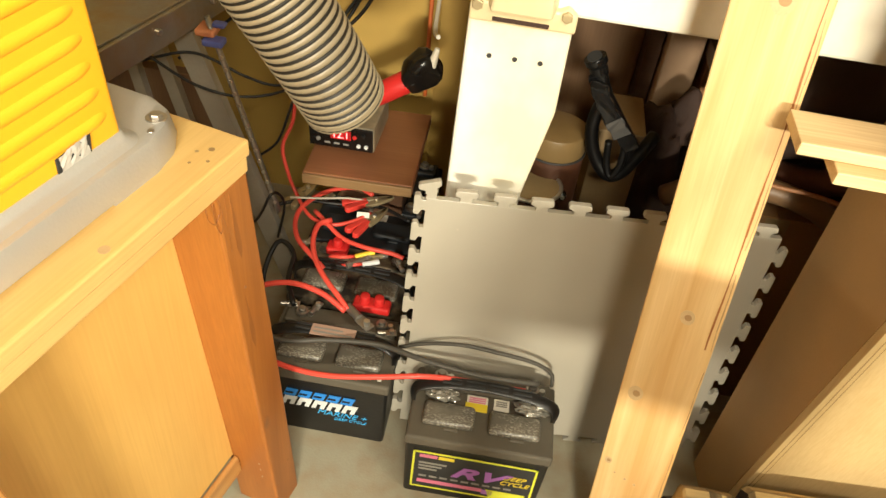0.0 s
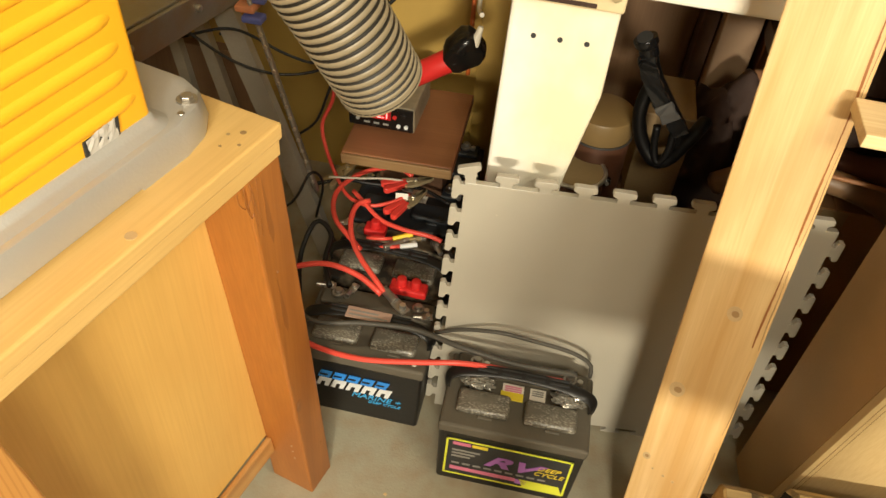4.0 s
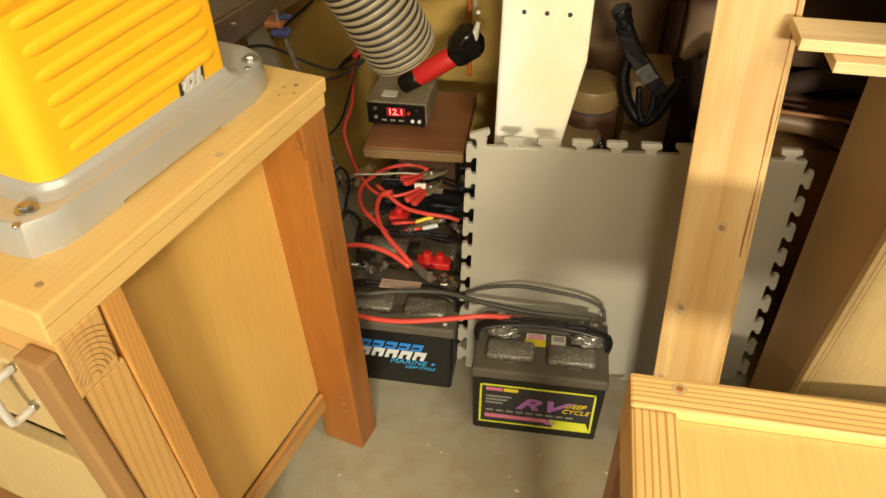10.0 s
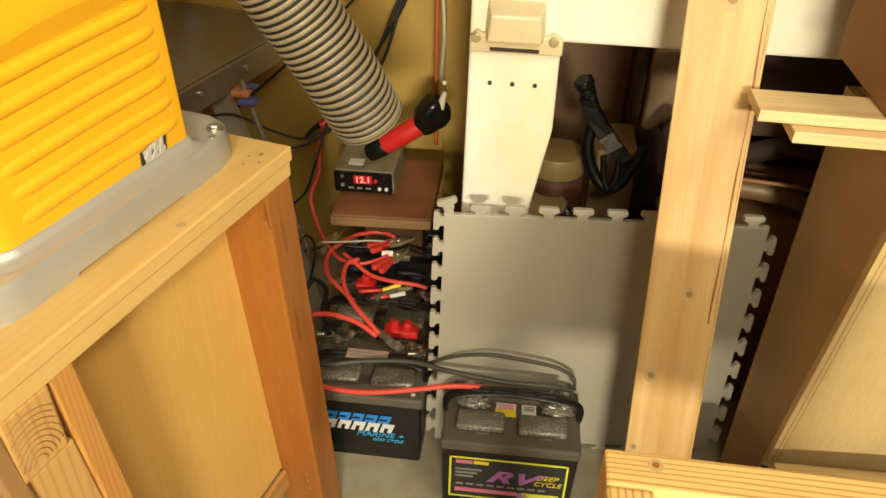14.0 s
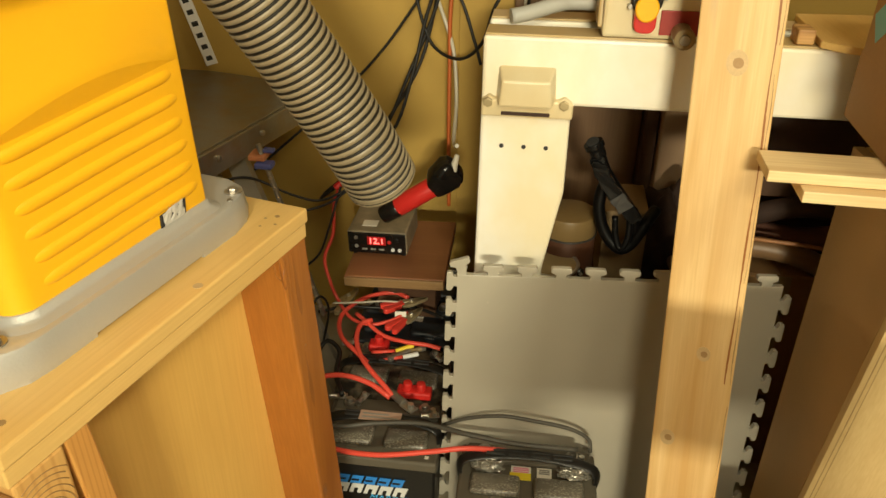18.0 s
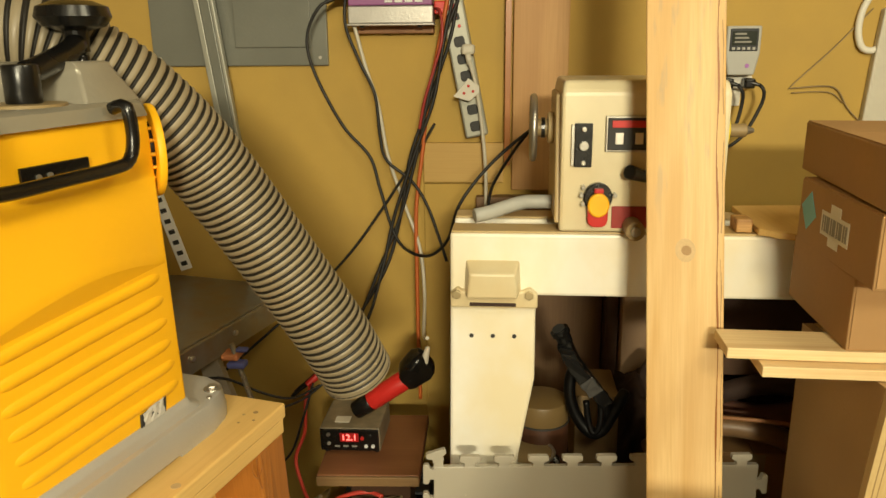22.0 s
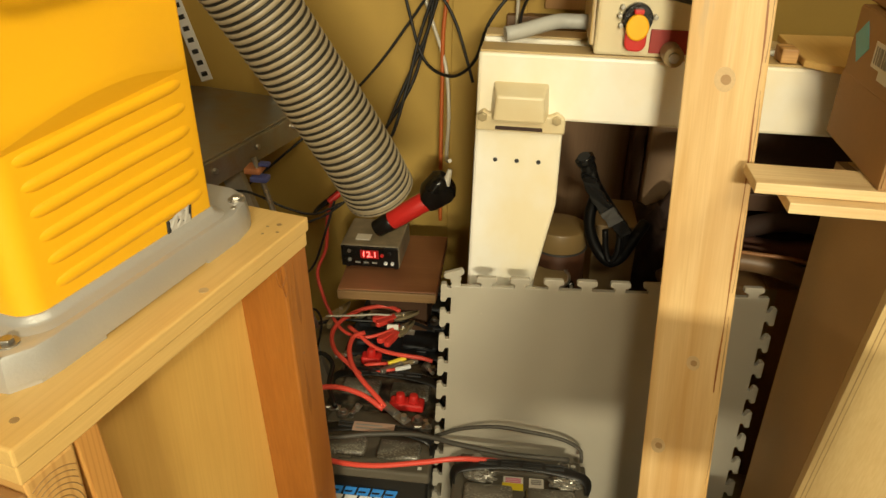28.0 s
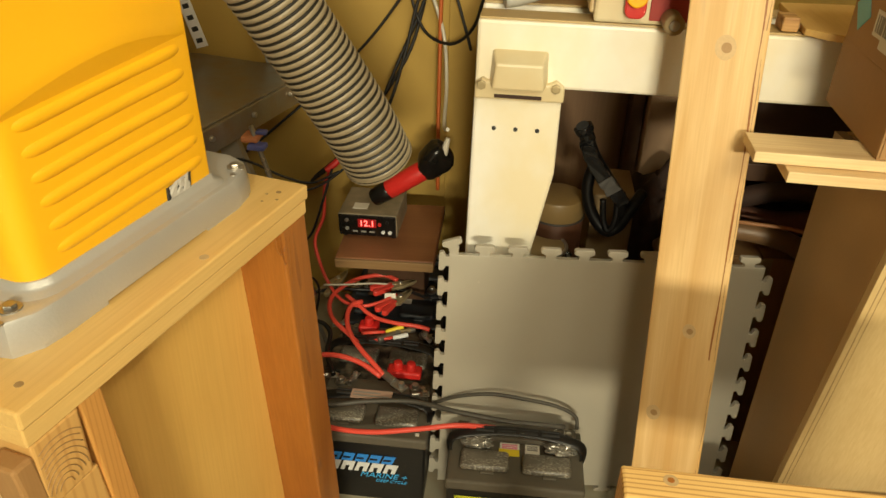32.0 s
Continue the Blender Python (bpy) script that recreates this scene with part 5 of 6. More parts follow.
prop = part("support_block", block((-0.33, 1.30, 0.2015), (-0.18, 1.42, 0.384), 0.003), "dark_board")
tagged(prop, "dark wooden block under the red-brown board", "wood block")
charger = thing("battery_charger", "small grey charger with a lit red digital display", "charger", (-0.384, 1.237, 0.4165), -1.0, rx=2.0, ry=-1.5)
part("case", block((0.0, 0.002, 0.0), (0.14, 0.15, 0.058), 0.004), "tool_grey", charger)
face = part("front_panel", block((0.002, -0.002, 0.003), (0.138, 0.004, 0.056), 0.002), "black", charger, "black front panel")
part("display_window", block((0.048, -0.0035, 0.026), (0.092, 0.0, 0.048), 0.001), "led_haze", face)
letters("digits", "12.1", 0.021, "led", face, Matrix.Translation((0.070, -0.0042, 0.037)) @ ONFRONT, squeeze=1.05)
for x, z, m0 in ((0.022, 0.044, "steel"), (0.022, 0.022, "label_grey"), (0.10, 0.036, "red_part"), (0.108, 0.016, "white_ink"), (0.124, 0.016, "white_ink"), (0.118, 0.042, "case")):
    part("button", rod((x, -0.006, z), (x, -0.001, z), 0.0045, sides=12, bev=0.001), m0, face)
for x in (0.035, 0.055, 0.075):
    part("print_bar", block((x, -0.0032, 0.013), (x + 0.012, -0.0015, 0.017), 0), "label_grey", face)
part("top_label", block((0.03, 0.03, 0.0575), (0.065, 0.06, 0.0592), 0.0003), "paper", charger)
for x in (0.012, 0.128):
    part("foot", rod((x, 0.02, -0.008), (x, 0.02, 0.001), 0.006, sides=12), "rubber", charger)
    part("foot", rod((x, 0.13, -0.008), (x, 0.13, 0.001), 0.006, sides=12), "rubber", charger)
charger.scale = (1.03, 0.95, 1.04)
tool = thing("inline_adapter", "red cylinder tool with black ends resting on the charger", "power tool")
A, B = Vector((-0.300, 1.250, 0.517)), Vector((-0.112, 1.250, 0.648))
part("grip", rod(A.lerp(B, 0.20), A.lerp(B, 0.66), 0.0235, sides=28, bev=0.004), "red_part", tool, "red barrel", True)
part("nose", rod(A.lerp(B, 0.0), A.lerp(B, 0.21), 0.021, 0.024, 24, 0.005), "black", tool, "black nose", True)
tail = loft([(0.0, rounded(-0.023, 0.023, -0.021, 0.025, 0.010)), (0.012, rounded(-0.027, 0.027, -0.023, 0.036, 0.012)), (0.055, rounded(-0.028, 0.028, -0.024, 0.050, 0.014)), (0.070, rounded(-0.024, 0.024, -0.018, 0.046, 0.014)), (0.078, rounded(-0.014, 0.014, -0.008, 0.034, 0.008))])
bmesh.ops.transform(tail, matrix=Matrix.Translation(A.lerp(B, 0.64)) @ (B - A).to_track_quat("Z", "Y").to_matrix().to_4x4() @ pose(0, 0, 0, 0, 0, 20), verts=tail.verts)
part("tail", tail, "black", tool, "black end housing", True)
part("vent", rod(A.lerp(B, 0.70) + Vector((0, -0.026, 0)), A.lerp(B, 0.82) + Vector((0, -0.026, 0)), 0.003, sides=8), "ink", tool)
part("cord_plug", rod(A.lerp(B, 0.88) + Vector((0, -0.02, 0.014)), A.lerp(B, 0.90) + Vector((0.007, -0.015, 0.055)), 0.0105, 0.005, 16, 0.002), "white_cord", tool, "pale cord plug")


def wrapped(at, size, seed, label):
    """A small crumpled lump of clear film."""
    bm = bmesh.new()
    bmesh.ops.create_icosphere(bm, subdivisions=4, radius=1)
    for v in bm.verts:
        d = v.co.normalized()
        n = noise.noise(d * 3 + Vector((seed, 0, 0))) * 0.35 + abs(noise.noise(d * 7 + Vector((0, seed, 0)))) * 0.25
        v.co = Vector((d.x * size[0], d.y * size[1], d.z * size[2])) * (0.85 + n)
    ob = part("plastic_wrap", bm, "wrap")
    ob.location = at
    return tagged(ob, label, "plastic wrap", "wrapped terminals")


WL = "crumpled clear plastic wrapped round a battery terminal"
wrapped((0.000, 0.803, 0.206), (0.034, 0.015, 0.017), 1.3, WL)
wrapped((0.172, 0.805, 0.206), (0.034, 0.015, 0.017), 4.9, WL)
# small bright bits on the wired row
for i, (x, y, z, rz, mt) in enumerate(((-0.36, 1.14, 0.222, 30, "rivet"), (-0.34, 0.955, 0.212, 10, "lead"), (-0.29, 0.96, 0.212, 75, "lead"), (-0.15, 1.12, 0.222, 120, "rivet"), (-0.13, 0.93, 0.205, 15, "lead"), (-0.36, 1.31, 0.222, 60, "rivet"), (-0.14, 1.31, 0.225, 100, "rivet"), (-0.26, 1.29, 0.222, 0, "rivet"))):
    g = thing("cable_lug", "small crimped metal lug among the battery wires", "cable lug", (x, y, z), rz, "small cable lugs")
    part("tongue", block((-0.010, -0.008, -0.0015), (0.014, 0.008, 0.0015), 0.001), mt, g)
    part("barrel", rod((-0.026, 0, 0.002), (-0.008, 0, 0.001), 0.0055, sides=12, bev=0.001), mt, g)
    part("bolt", rod((0.004, 0, 0.001), (0.004, 0, 0.009), 0.0055, sides=6, bev=0.001), "rivet", g)
for i, (a, b, mt) in enumerate((((-0.245, 1.10, 0.238), (-0.205, 1.118, 0.246), "yellow_ink"), ((-0.225, 1.085, 0.234), (-0.19, 1.098, 0.238), "white_ink"))):
    f = part("fuse_holder", rod(a, b, 0.0055, sides=14, bev=0.0015), mt)
    tagged(f, ("yellow inline fuse holder on the battery wires", "white inline fuse holder on the battery wires")[i], "fuse holder")
cable("battery_lead", "thin red wire between the fuse holders", [(-0.30, 1.09, 0.236), (-0.27, 1.085, 0.245), (-0.245, 1.10, 0.239)], 0.004, "red", "cable", "red leads")
cable("battery_lead", "thin red wire between the fuse holders", [(-0.27, 1.075, 0.228), (-0.245, 1.075, 0.236), (-0.225, 1.085, 0.235)], 0.004, "red", "cable", "red leads")
cable("thin_wire", "thin pale wire trailing over the batteries", [(-0.42, 1.20, 0.29), (-0.36, 1.22, 0.285), (-0.30, 1.25, 0.275), (-0.25, 1.27, 0.262)], 0.0025, "white_cord", "wire", sides=8)
tagp = part("wire_tag", block((-0.014, -0.0008, -0.012), (0.014, 0.0008, 0.012), 0.0003), "paper")
tagp.matrix_basis = pose(-0.252, 1.20, 0.268, -35, 0, 8)
tagged(tagp, "small white paper tag on the red leads", "tag")


# ---- cabinet, planks and boxes beside the post ----
cab = thing("cabinet", "plain pale plywood cabinet with a brown side standing on the floor", "cabinet", (0.570, 0.66, 0), 4.5)
SIDE = [(0.117, 0.0), (0.245, 0.0), (0.245, 0.886), (-0.008, 0.886)]
part("left_side", prism(SIDE, 0.0, 0.018, "x", 0.001), "hardboard", cab, "brown hardboard side")
part("right_side", prism(SIDE, 0.60, 0.618, "x", 0.001), "hardboard", cab)
part("cabinet_back", block((0.019, 0.227, 0), (0.599, 0.244, 0.886), 0.001), "ply", cab)
part("cabinet_top", block((0.019, 0.0, 0.868), (0.599, 0.226, 0.8855), 0.001), "ply_top", cab)


def slanted(name, x0, x1, z0, z1, proud, material, label=""):
    """A board on the cabinet's forward-leaning front."""
    f = [(0.117 - 0.141 * z, z) for z in (z0, z1)]
    return part(name, prism([(f[0][0] - proud, z0), (f[0][0] - 0.001, z0), (f[1][0] - 0.001, z1), (f[1][0] - proud, z1)], x0, x1, "x", 0.0008), material, cab, label)


slanted("front", 0.027, 0.618, 0.0, 0.862, 0.012, "birch", "pale plywood front")
slanted("stile", 0.0, 0.0265, 0.0, 0.886, 0.016, "birch", "plywood edge strip")
slanted("top_rail", 0.027, 0.618, 0.863, 0.886, 0.016, "birch")
slanted("ply_line", 0.009, 0.011, 0.0, 0.885, 0.0166, "tan_edge")
slanted("ply_line", 0.017, 0.0185, 0.0, 0.885, 0.0166, "tan_edge")
part("knot_hole", rod((0.022, 0.117 - 0.141 * 0.872 - 0.0165, 0.872), (0.022, 0.0, 0.872), 0.0045, sides=12), "knot_heart", cab, "small dark knot hole")
PL = "pale planed pine board lying across the cabinet"
up_b = part("pine_board", block((0.0, 0.0, 0.0), (0.78, 0.078, 0.0165), 0.0015), "pine_x")
up_b.matrix_basis = pose(0.368, 0.695, 0.9055, 0, 0, -1.5)
tagged(up_b, PL, "board", "stacked boards")
lo_b = part("pine_board", block((0.0, 0.0, 0.0), (0.74, 0.082, 0.0165), 0.0015), "pine_x")
lo_b.matrix_basis = pose(0.412, 0.672, 0.8878, 0, 0, -1.5)
tagged(lo_b, PL, "board", "stacked boards")


def carton(label, at, rz, w, d, h, dents=0):
    c = thing("cardboard_box", label, "cardboard box", at, rz, "stacked cartons")
    part("carton", block((0, 0, 0), (w, d, h), 0.0025), "card", c)
    part("flap", block((0.002, 0.0015, h), (w - 0.002, d / 2 - 0.001, h + 0.0022), 0.0006), "card", c)
    part("flap", block((0.002, d / 2 + 0.001, h), (w - 0.002, d - 0.0015, h + 0.0022), 0.0006), "card", c)
    part("front_flap", block((0.003, -0.0022, 0.004), (w - 0.003, 0.0002, h - 0.004), 0.0006), "card", c)
    return c


carton("brown cardboard box at the bottom of the stack", (0.530, 0.693, 0.922), -2.0, 0.42, 0.255, 0.108)
mid = carton("brown cardboard box with a blue sticker and a white shipping label", (0.520, 0.620, 1.0345), -1.0, 0.42, 0.285, 0.100)
TURN_LEFT = Matrix.Translation((-0.0016, 0.115, 0.05)) @ pose(0, 0, 0, 90, 0, -90)
blue = block((-0.022, -0.022, 0), (0.022, 0.022, 0.0008), 0)
bmesh.ops.transform(blue, matrix=Matrix.Translation((-0.0002, 0.243, 0.055)) @ pose(0, 0, 0, 90, 0, -90) @ pose(0, 0, 0, 0, 0, 38), verts=blue.verts)
part("blue_sticker", blue, "teal", mid, "blue shipping sticker")
for x0, x1, z0, z1 in ((-0.05, 0.05, -0.018, 0.018), (-0.018, 0.018, -0.03, 0.032)):
    lb = block((x0, z0, 0), (x1, z1, 0.0008), 0)
    bmesh.ops.transform(lb, matrix=Matrix.Translation((-0.0002, 0.140, 0.050)) @ pose(0, 0, 0, 90, 0, -90), verts=lb.verts)
    lab = part("shipping_label", lb, "paper", mid, "white shipping label")
for k in range(12):
    x = -0.043 + 0.0075 * k
    lb = block((x, -0.012, 0.0008), (x + 0.003 + 0.0015 * (k % 3), 0.012, 0.0014), 0)
    bmesh.ops.transform(lb, matrix=Matrix.Translation((-0.0002, 0.140, 0.050)) @ pose(0, 0, 0, 90, 0, -90), verts=lb.verts)
    part("code_bar", lb, "label_grey", mid)
carton("brown cardboard box on top of the stack", (0.520, 0.602, 1.139), -4.0, 0.42, 0.37, 0.079)

# ---- charred timbers on the floor ----


def turned_timber(label, at, rz, rows, length, mats=("charred", "burnt", "half_burnt")):
    """An eight-sided timber with burnt grooves near its end. rows: distance along it, half-width, burnt or not."""
    bm, rings = bmesh.new(), []
    for x, r, _ in rows + [(length, rows[-1][1], 0)]:
        c = r * 0.55
        rings.append([bm.verts.new((x, y, z + rows[-1][1])) for y, z in ((-r, -c), (-c, -r), (c, -r), (r, -c), (r, c), (c, r), (-c, r), (-r, c))])
    for (a, b), row in zip(zip(rings, rings[1:]), rows):
        for k in range(8):
            bm.faces.new((a[k], a[(k + 1) % 8], b[(k + 1) % 8], b[k])).material_index = row[2]
    bm.faces.new(rings[0][::-1])
    bm.faces.new(rings[-1])
    bmesh.ops.recalc_face_normals(bm, faces=bm.faces)
    ob = part("charred_timber", bm, mats)
    ob.matrix_basis = pose(*at, 0, 0, rz)
    r = rows[-1][1]
    x0 = rows[-1][0]
    part("burnt_edge", sweep([(x0 - 0.010, -r * 0.86, r * 1.50), (x0, -r, r * 1.55), (length * 0.5, -r * 1.002, r * 1.551), (length - 0.01, -r, r * 1.55)], lambda q: 0.0042 + 0.0012 * math.sin(61 * q) * math.sin(23 * q), 8, 0.01), "burnt", ob, "burnt black arris")
    return tagged(ob, label, "timber", "charred timbers")


def square_timber(label, at, rz, l, d, h, mat="charred"):
    ob = part("charred_timber", block((0, 0, 0), (l, d, h), 0.006, 1), mat)
    ob.matrix_basis = pose(*at, 0, 0, rz)
    part("burnt_groove", block((0.035, -0.0008, -0.0008), (0.047, d + 0.0008, h + 0.0008), 0.002, 1), "burnt", ob, "burnt black groove")
    return tagged(ob, label, "timber", "charred timbers")


turned_timber("eight-sided pine timber with burnt black grooves near its end", (0.432, 0.637, 0.151), 1.5,
              [(0, 0.042, 0), (0.004, 0.046, 0), (0.044, 0.0462, 2), (0.066, 0.045, 0), (0.074, 0.044, 2), (0.088, 0.044, 1), (0.094, 0.038, 1), (0.102, 0.041, 1), (0.108, 0.053, 2), (0.118, 0.059, 0)], 0.62)
square_timber("weathered pine timber with a burnt groove lying on the floor", (0.445, 0.556, 0.0), 1.0, 0.58, 0.098, 0.150)
turned_timber("dark eight-sided timber end burnt black, under the pale timbers", (0.400, 0.664, 0.040), 12.0,
              [(0, 0.040, 1), (0.004, 0.045, 0), (0.026, 0.045, 1), (0.031, 0.034, 1), (0.040, 0.036, 1), (0.046, 0.050, 1), (0.052, 0.054, 0)], 0.30, ("scorched", "burnt"))
square_timber("dark scorched timber lying on the floor", (0.402, 0.545, 0.0), 4.0, 0.042, 0.080, 0.105, "scorched")

# ---- second shop stand close to the path ----
bench = thing("shop_stand", "pine framed shop stand with a recessed plywood top", "stand", (0.146, 0.141, 0), -0.5)
part("far_rail", block((0, -0.038, 0.782), (0.47, 0.0, 0.845), 0.003), "grain_x", bench)
kn = part("knot", rod((0.041, -0.013, 0.8445), (0.041, -0.013, 0.8453), 0.0065, sides=16), "knot", bench, "oval brown knot")
part("knot_heart", rod((0.041, -0.013, 0.8448), (0.041, -0.013, 0.8456), 0.003, sides=12), "fir", kn)
part("side_rail", block((0.0, -0.48, 0.782), (0.038, -0.0385, 0.845), 0.003), "grain_y", bench)
part("side_rail", block((0.432, -0.48, 0.782), (0.47, -0.0385, 0.845), 0.003), "grain_y", bench)
part("near_rail", block((0, -0.52, 0.782), (0.47, -0.481, 0.845), 0.003), "grain_x", bench)
part("inset_top", block((0.0385, -0.48, 0.822), (0.4315, -0.0385, 0.836), 0.001), "ply_top", bench)
for x, y in ((0.001, -0.046), (0.424, -0.046), (0.001, -0.519), (0.424, -0.519)):
    part("leg", block((x, y, 0.0), (x + 0.045, y + 0.045, 0.781), 0.004), "fir", bench)

# ---- under and behind the lathe ----
can = thing("canister", "brown canister with a tan upper half under the lathe", "canister", (0.128, 1.16, 0.40))
part("lower_half", rod((0, 0, 0), (0, 0, 0.163), 0.060, sides=40, bev=0.003), "bucket", can, "dark brown lower half", True)
part("upper_half", rod((0, 0, 0.163), (0, 0, 0.210), 0.060, 0.059, 40, 0.004), "tan_can", can, "tan upper half", True)
part("seam", sweep(ring_curve((0, 0, 0.163), 0.0605, 40, 0, 360, "z"), 0.0022, 8, 0.006, caps=False), "ink", can)
part("latch", rod((0.03, -0.058, 0.095), (0.032, -0.070, 0.098), 0.011, 0.008, 14, 0.002), "black", can)
part("latch_pin", rod((0.032, -0.070, 0.098), (0.0325, -0.074, 0.099), 0.004, sides=10), "rivet", can)
can2 = thing("paint_can", "tan metal can with a silver rim under the lathe", "can", (0.098, 1.075, 0.199))
part("can_body", rod((0, 0, 0), (0, 0, 0.325), 0.055, sides=40, bev=0.003), "bucket", can2, smooth=True)
part("lid", rod((0, 0, 0.322), (0, 0, 0.329), 0.052, sides=40, bev=0.002), "lid", can2, "dusty tan lid")
part("rim", sweep(ring_curve((0, 0, 0.328), 0.055, 40, 0, 360, "z"), 0.004, 8, 0.006, caps=False), "rivet", can2, "silver rim")
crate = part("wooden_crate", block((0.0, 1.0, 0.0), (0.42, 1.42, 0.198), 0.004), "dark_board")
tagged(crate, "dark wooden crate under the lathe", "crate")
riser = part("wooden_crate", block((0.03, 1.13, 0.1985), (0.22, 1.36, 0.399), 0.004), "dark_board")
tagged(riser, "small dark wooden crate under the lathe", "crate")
vac = thing("vacuum_wand", "black plastic wand patched with shiny tape under the lathe", "wand")
part("wand", sweep([(0.168, 1.100, 0.772), (0.188, 1.100, 0.728), (0.222, 1.100, 0.680), (0.250, 1.10, 0.640), (0.262, 1.10, 0.595)], 0.013, 14, 0.008), "soot", vac)


def strap(name, centre, width, y0, y1, material, label):
    """A flat strap facing the room, along points in x and z."""
    pts = smooth_path([(x, 0, z) for x, z in centre], 0.009)
    left, right = [], []
    for i, p in enumerate(pts):
        d_ = (pts[min(i + 1, len(pts) - 1)] - pts[max(i - 1, 0)]).normalized()
        w = width * (1 + 0.10 * math.sin(2.1 * i))
        left.append((p.x + d_.z * w / 2, p.z - d_.x * w / 2))
        right.append((p.x - d_.z * w / 2, p.z + d_.x * w / 2))
    bm = prism(left + right[::-1], y0, y1, "y", 0.0015)
    for v in bm.verts:
        v.co.y += 0.0016 * math.sin(v.co.z * 310) * math.sin(v.co.x * 170)
    part(name, bm, material, vac, label)


strap("tape", [(0.165, 0.768), (0.178, 0.738), (0.196, 0.708), (0.222, 0.676), (0.246, 0.652), (0.258, 0.636)], 0.028, 1.074, 1.086, "tape", "shiny dark tape wrap")
# the highlight halfway down the tape is a lighter strip, not reflected light
strap("tape_patch", [(0.212, 0.690), (0.236, 0.660)], 0.031, 1.071, 1.075, "tape_bright", "lighter strip painted as the tape's highlight")
strap("buckle", [(0.158, 0.758), (0.186, 0.752)], 0.012, 1.066, 1.074, "soot", "black buckle")
collar = part("socket", sweep([(0.156, 1.09, 0.794), (0.164, 1.09, 0.780), (0.170, 1.09, 0.766)], lambda q: 0.0195 if q < 0.014 else 0.016, 20, 0.003), "tape", vac, "scuffed black socket")
part("socket_bore", rod((0.1570, 1.086, 0.7925), (0.1540, 1.084, 0.7985), 0.0125, sides=18), "ink", collar)
part("hose_loop", sweep([(0.196, 1.115, 0.712), (0.186, 1.115, 0.680), (0.184, 1.11, 0.645), (0.194, 1.105, 0.608), (0.213, 1.10, 0.578), (0.236, 1.095, 0.562), (0.256, 1.095, 0.576), (0.268, 1.095, 0.600), (0.282, 1.10, 0.626), (0.30, 1.13, 0.640)], 0.0125, 12, 0.007), "soot", vac, "dull black vacuum hose")
part("inner_loop", sweep([(0.240, 1.09, 0.660), (0.246, 1.085, 0.625), (0.245, 1.08, 0.592), (0.234, 1.08, 0.570), (0.222, 1.085, 0.595), (0.216, 1.09, 0.640)], 0.0065, 10, 0.006), "soot", vac)
box = part("storage_box", block((0.205, 1.19, 0.1992), (0.30, 1.34, 0.60), 0.003), "box_tan")
tagged(box, "plain tan box standing on the dark crate", "box")


def heap(name, label, category, c, size, material, seed, top=0.35):
    """A slumped soft pile: a dome with folds, flat underneath."""
    bm = bmesh.new()
    bmesh.ops.create_icosphere(bm, subdivisions=5, radius=1)
    for v in bm.verts:
        d = v.co.normalized()
        n = noise.noise(d * 2.3 + Vector((seed, 0, 0))) * 0.22 + noise.noise(d * 6 + Vector((0, seed, 0))) * 0.09 + abs(noise.noise(d * 4 + Vector((0, 0, seed)))) * 0.12
        v.co = Vector((d.x * size[0], d.y * size[1], max(d.z, -0.05) * size[2])) * (0.9 + n)
        v.co.z = max(v.co.z, 0.0)
    ob = part(name, bm, material, smooth=False)
    ob.data.shade_smooth()
    ob.location = c
    return tagged(ob, label, category)


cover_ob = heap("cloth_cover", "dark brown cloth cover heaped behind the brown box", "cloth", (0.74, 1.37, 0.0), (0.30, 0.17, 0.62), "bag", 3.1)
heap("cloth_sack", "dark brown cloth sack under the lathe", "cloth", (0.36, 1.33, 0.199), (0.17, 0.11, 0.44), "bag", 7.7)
for k, (z0, dz, y0) in enumerate(((0.645, 0.015, 1.09), (0.60, -0.02, 1.10), (0.555, 0.01, 1.12))):
    fold = sweep([(0.42, y0 + 0.13, z0 - 0.08), (0.50, y0 + 0.08, z0 - 0.02), (0.60, y0 + 0.06, z0 + dz), (0.72, y0 + 0.05, z0), (0.86, y0 + 0.07, z0 - 0.03), (0.98, y0 + 0.14, z0 - 0.1)], 0.022 + 0.004 * (k % 2), 12, 0.02)
    bmesh.ops.translate(fold, vec=(-0.74, -1.37, 0), verts=fold.verts)
    part("fold", fold, ("bag", "fold_red")[k % 2], cover_ob, "slumped cloth fold")
cable("loose_cable", "thin reddish cord lying over the dark cloth", [(0.42, 1.08, 0.62), (0.50, 1.04, 0.635), (0.60, 1.03, 0.63), (0.70, 1.02, 0.60), (0.85, 1.03, 0.55)], 0.004, "walnut", "cord")
cable("vacuum_hose", "dusty dark brown hose curving past the cabinet", [(0.36, 1.15, 0.50), (0.42, 1.12, 0.565), (0.49, 1.10, 0.588), (0.57, 1.09, 0.582), (0.64, 1.085, 0.555), (0.71, 1.09, 0.50), (0.74, 1.10, 0.42)], 0.022, "brown_hose", "hose", sides=16)
hide_box = part("storage_box", block((0.435, 1.105, 0.0), (0.70, 1.20, 0.520), 0.004), "box_brown")
for x0, x1 in ((0.4352, 0.566), (0.569, 0.6998)):
    part("flap", block((x0, 1.1055, 0.5195), (x1, 1.1995, 0.5235), 0.001), "box_brown", hide_box)
part("packing_tape", block((0.545, 1.1042, 0.30), (0.590, 1.106, 0.5205), 0.0003), "lid", hide_box, "strip of tan packing tape")
tagged(hide_box, "plain brown cardboard box standing behind the foam tile", "box")
tote = thing("storage_bin", "dark brown storage bin on the shelf behind the lathe", "bin")
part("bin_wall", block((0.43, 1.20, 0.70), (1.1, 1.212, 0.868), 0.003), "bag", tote)
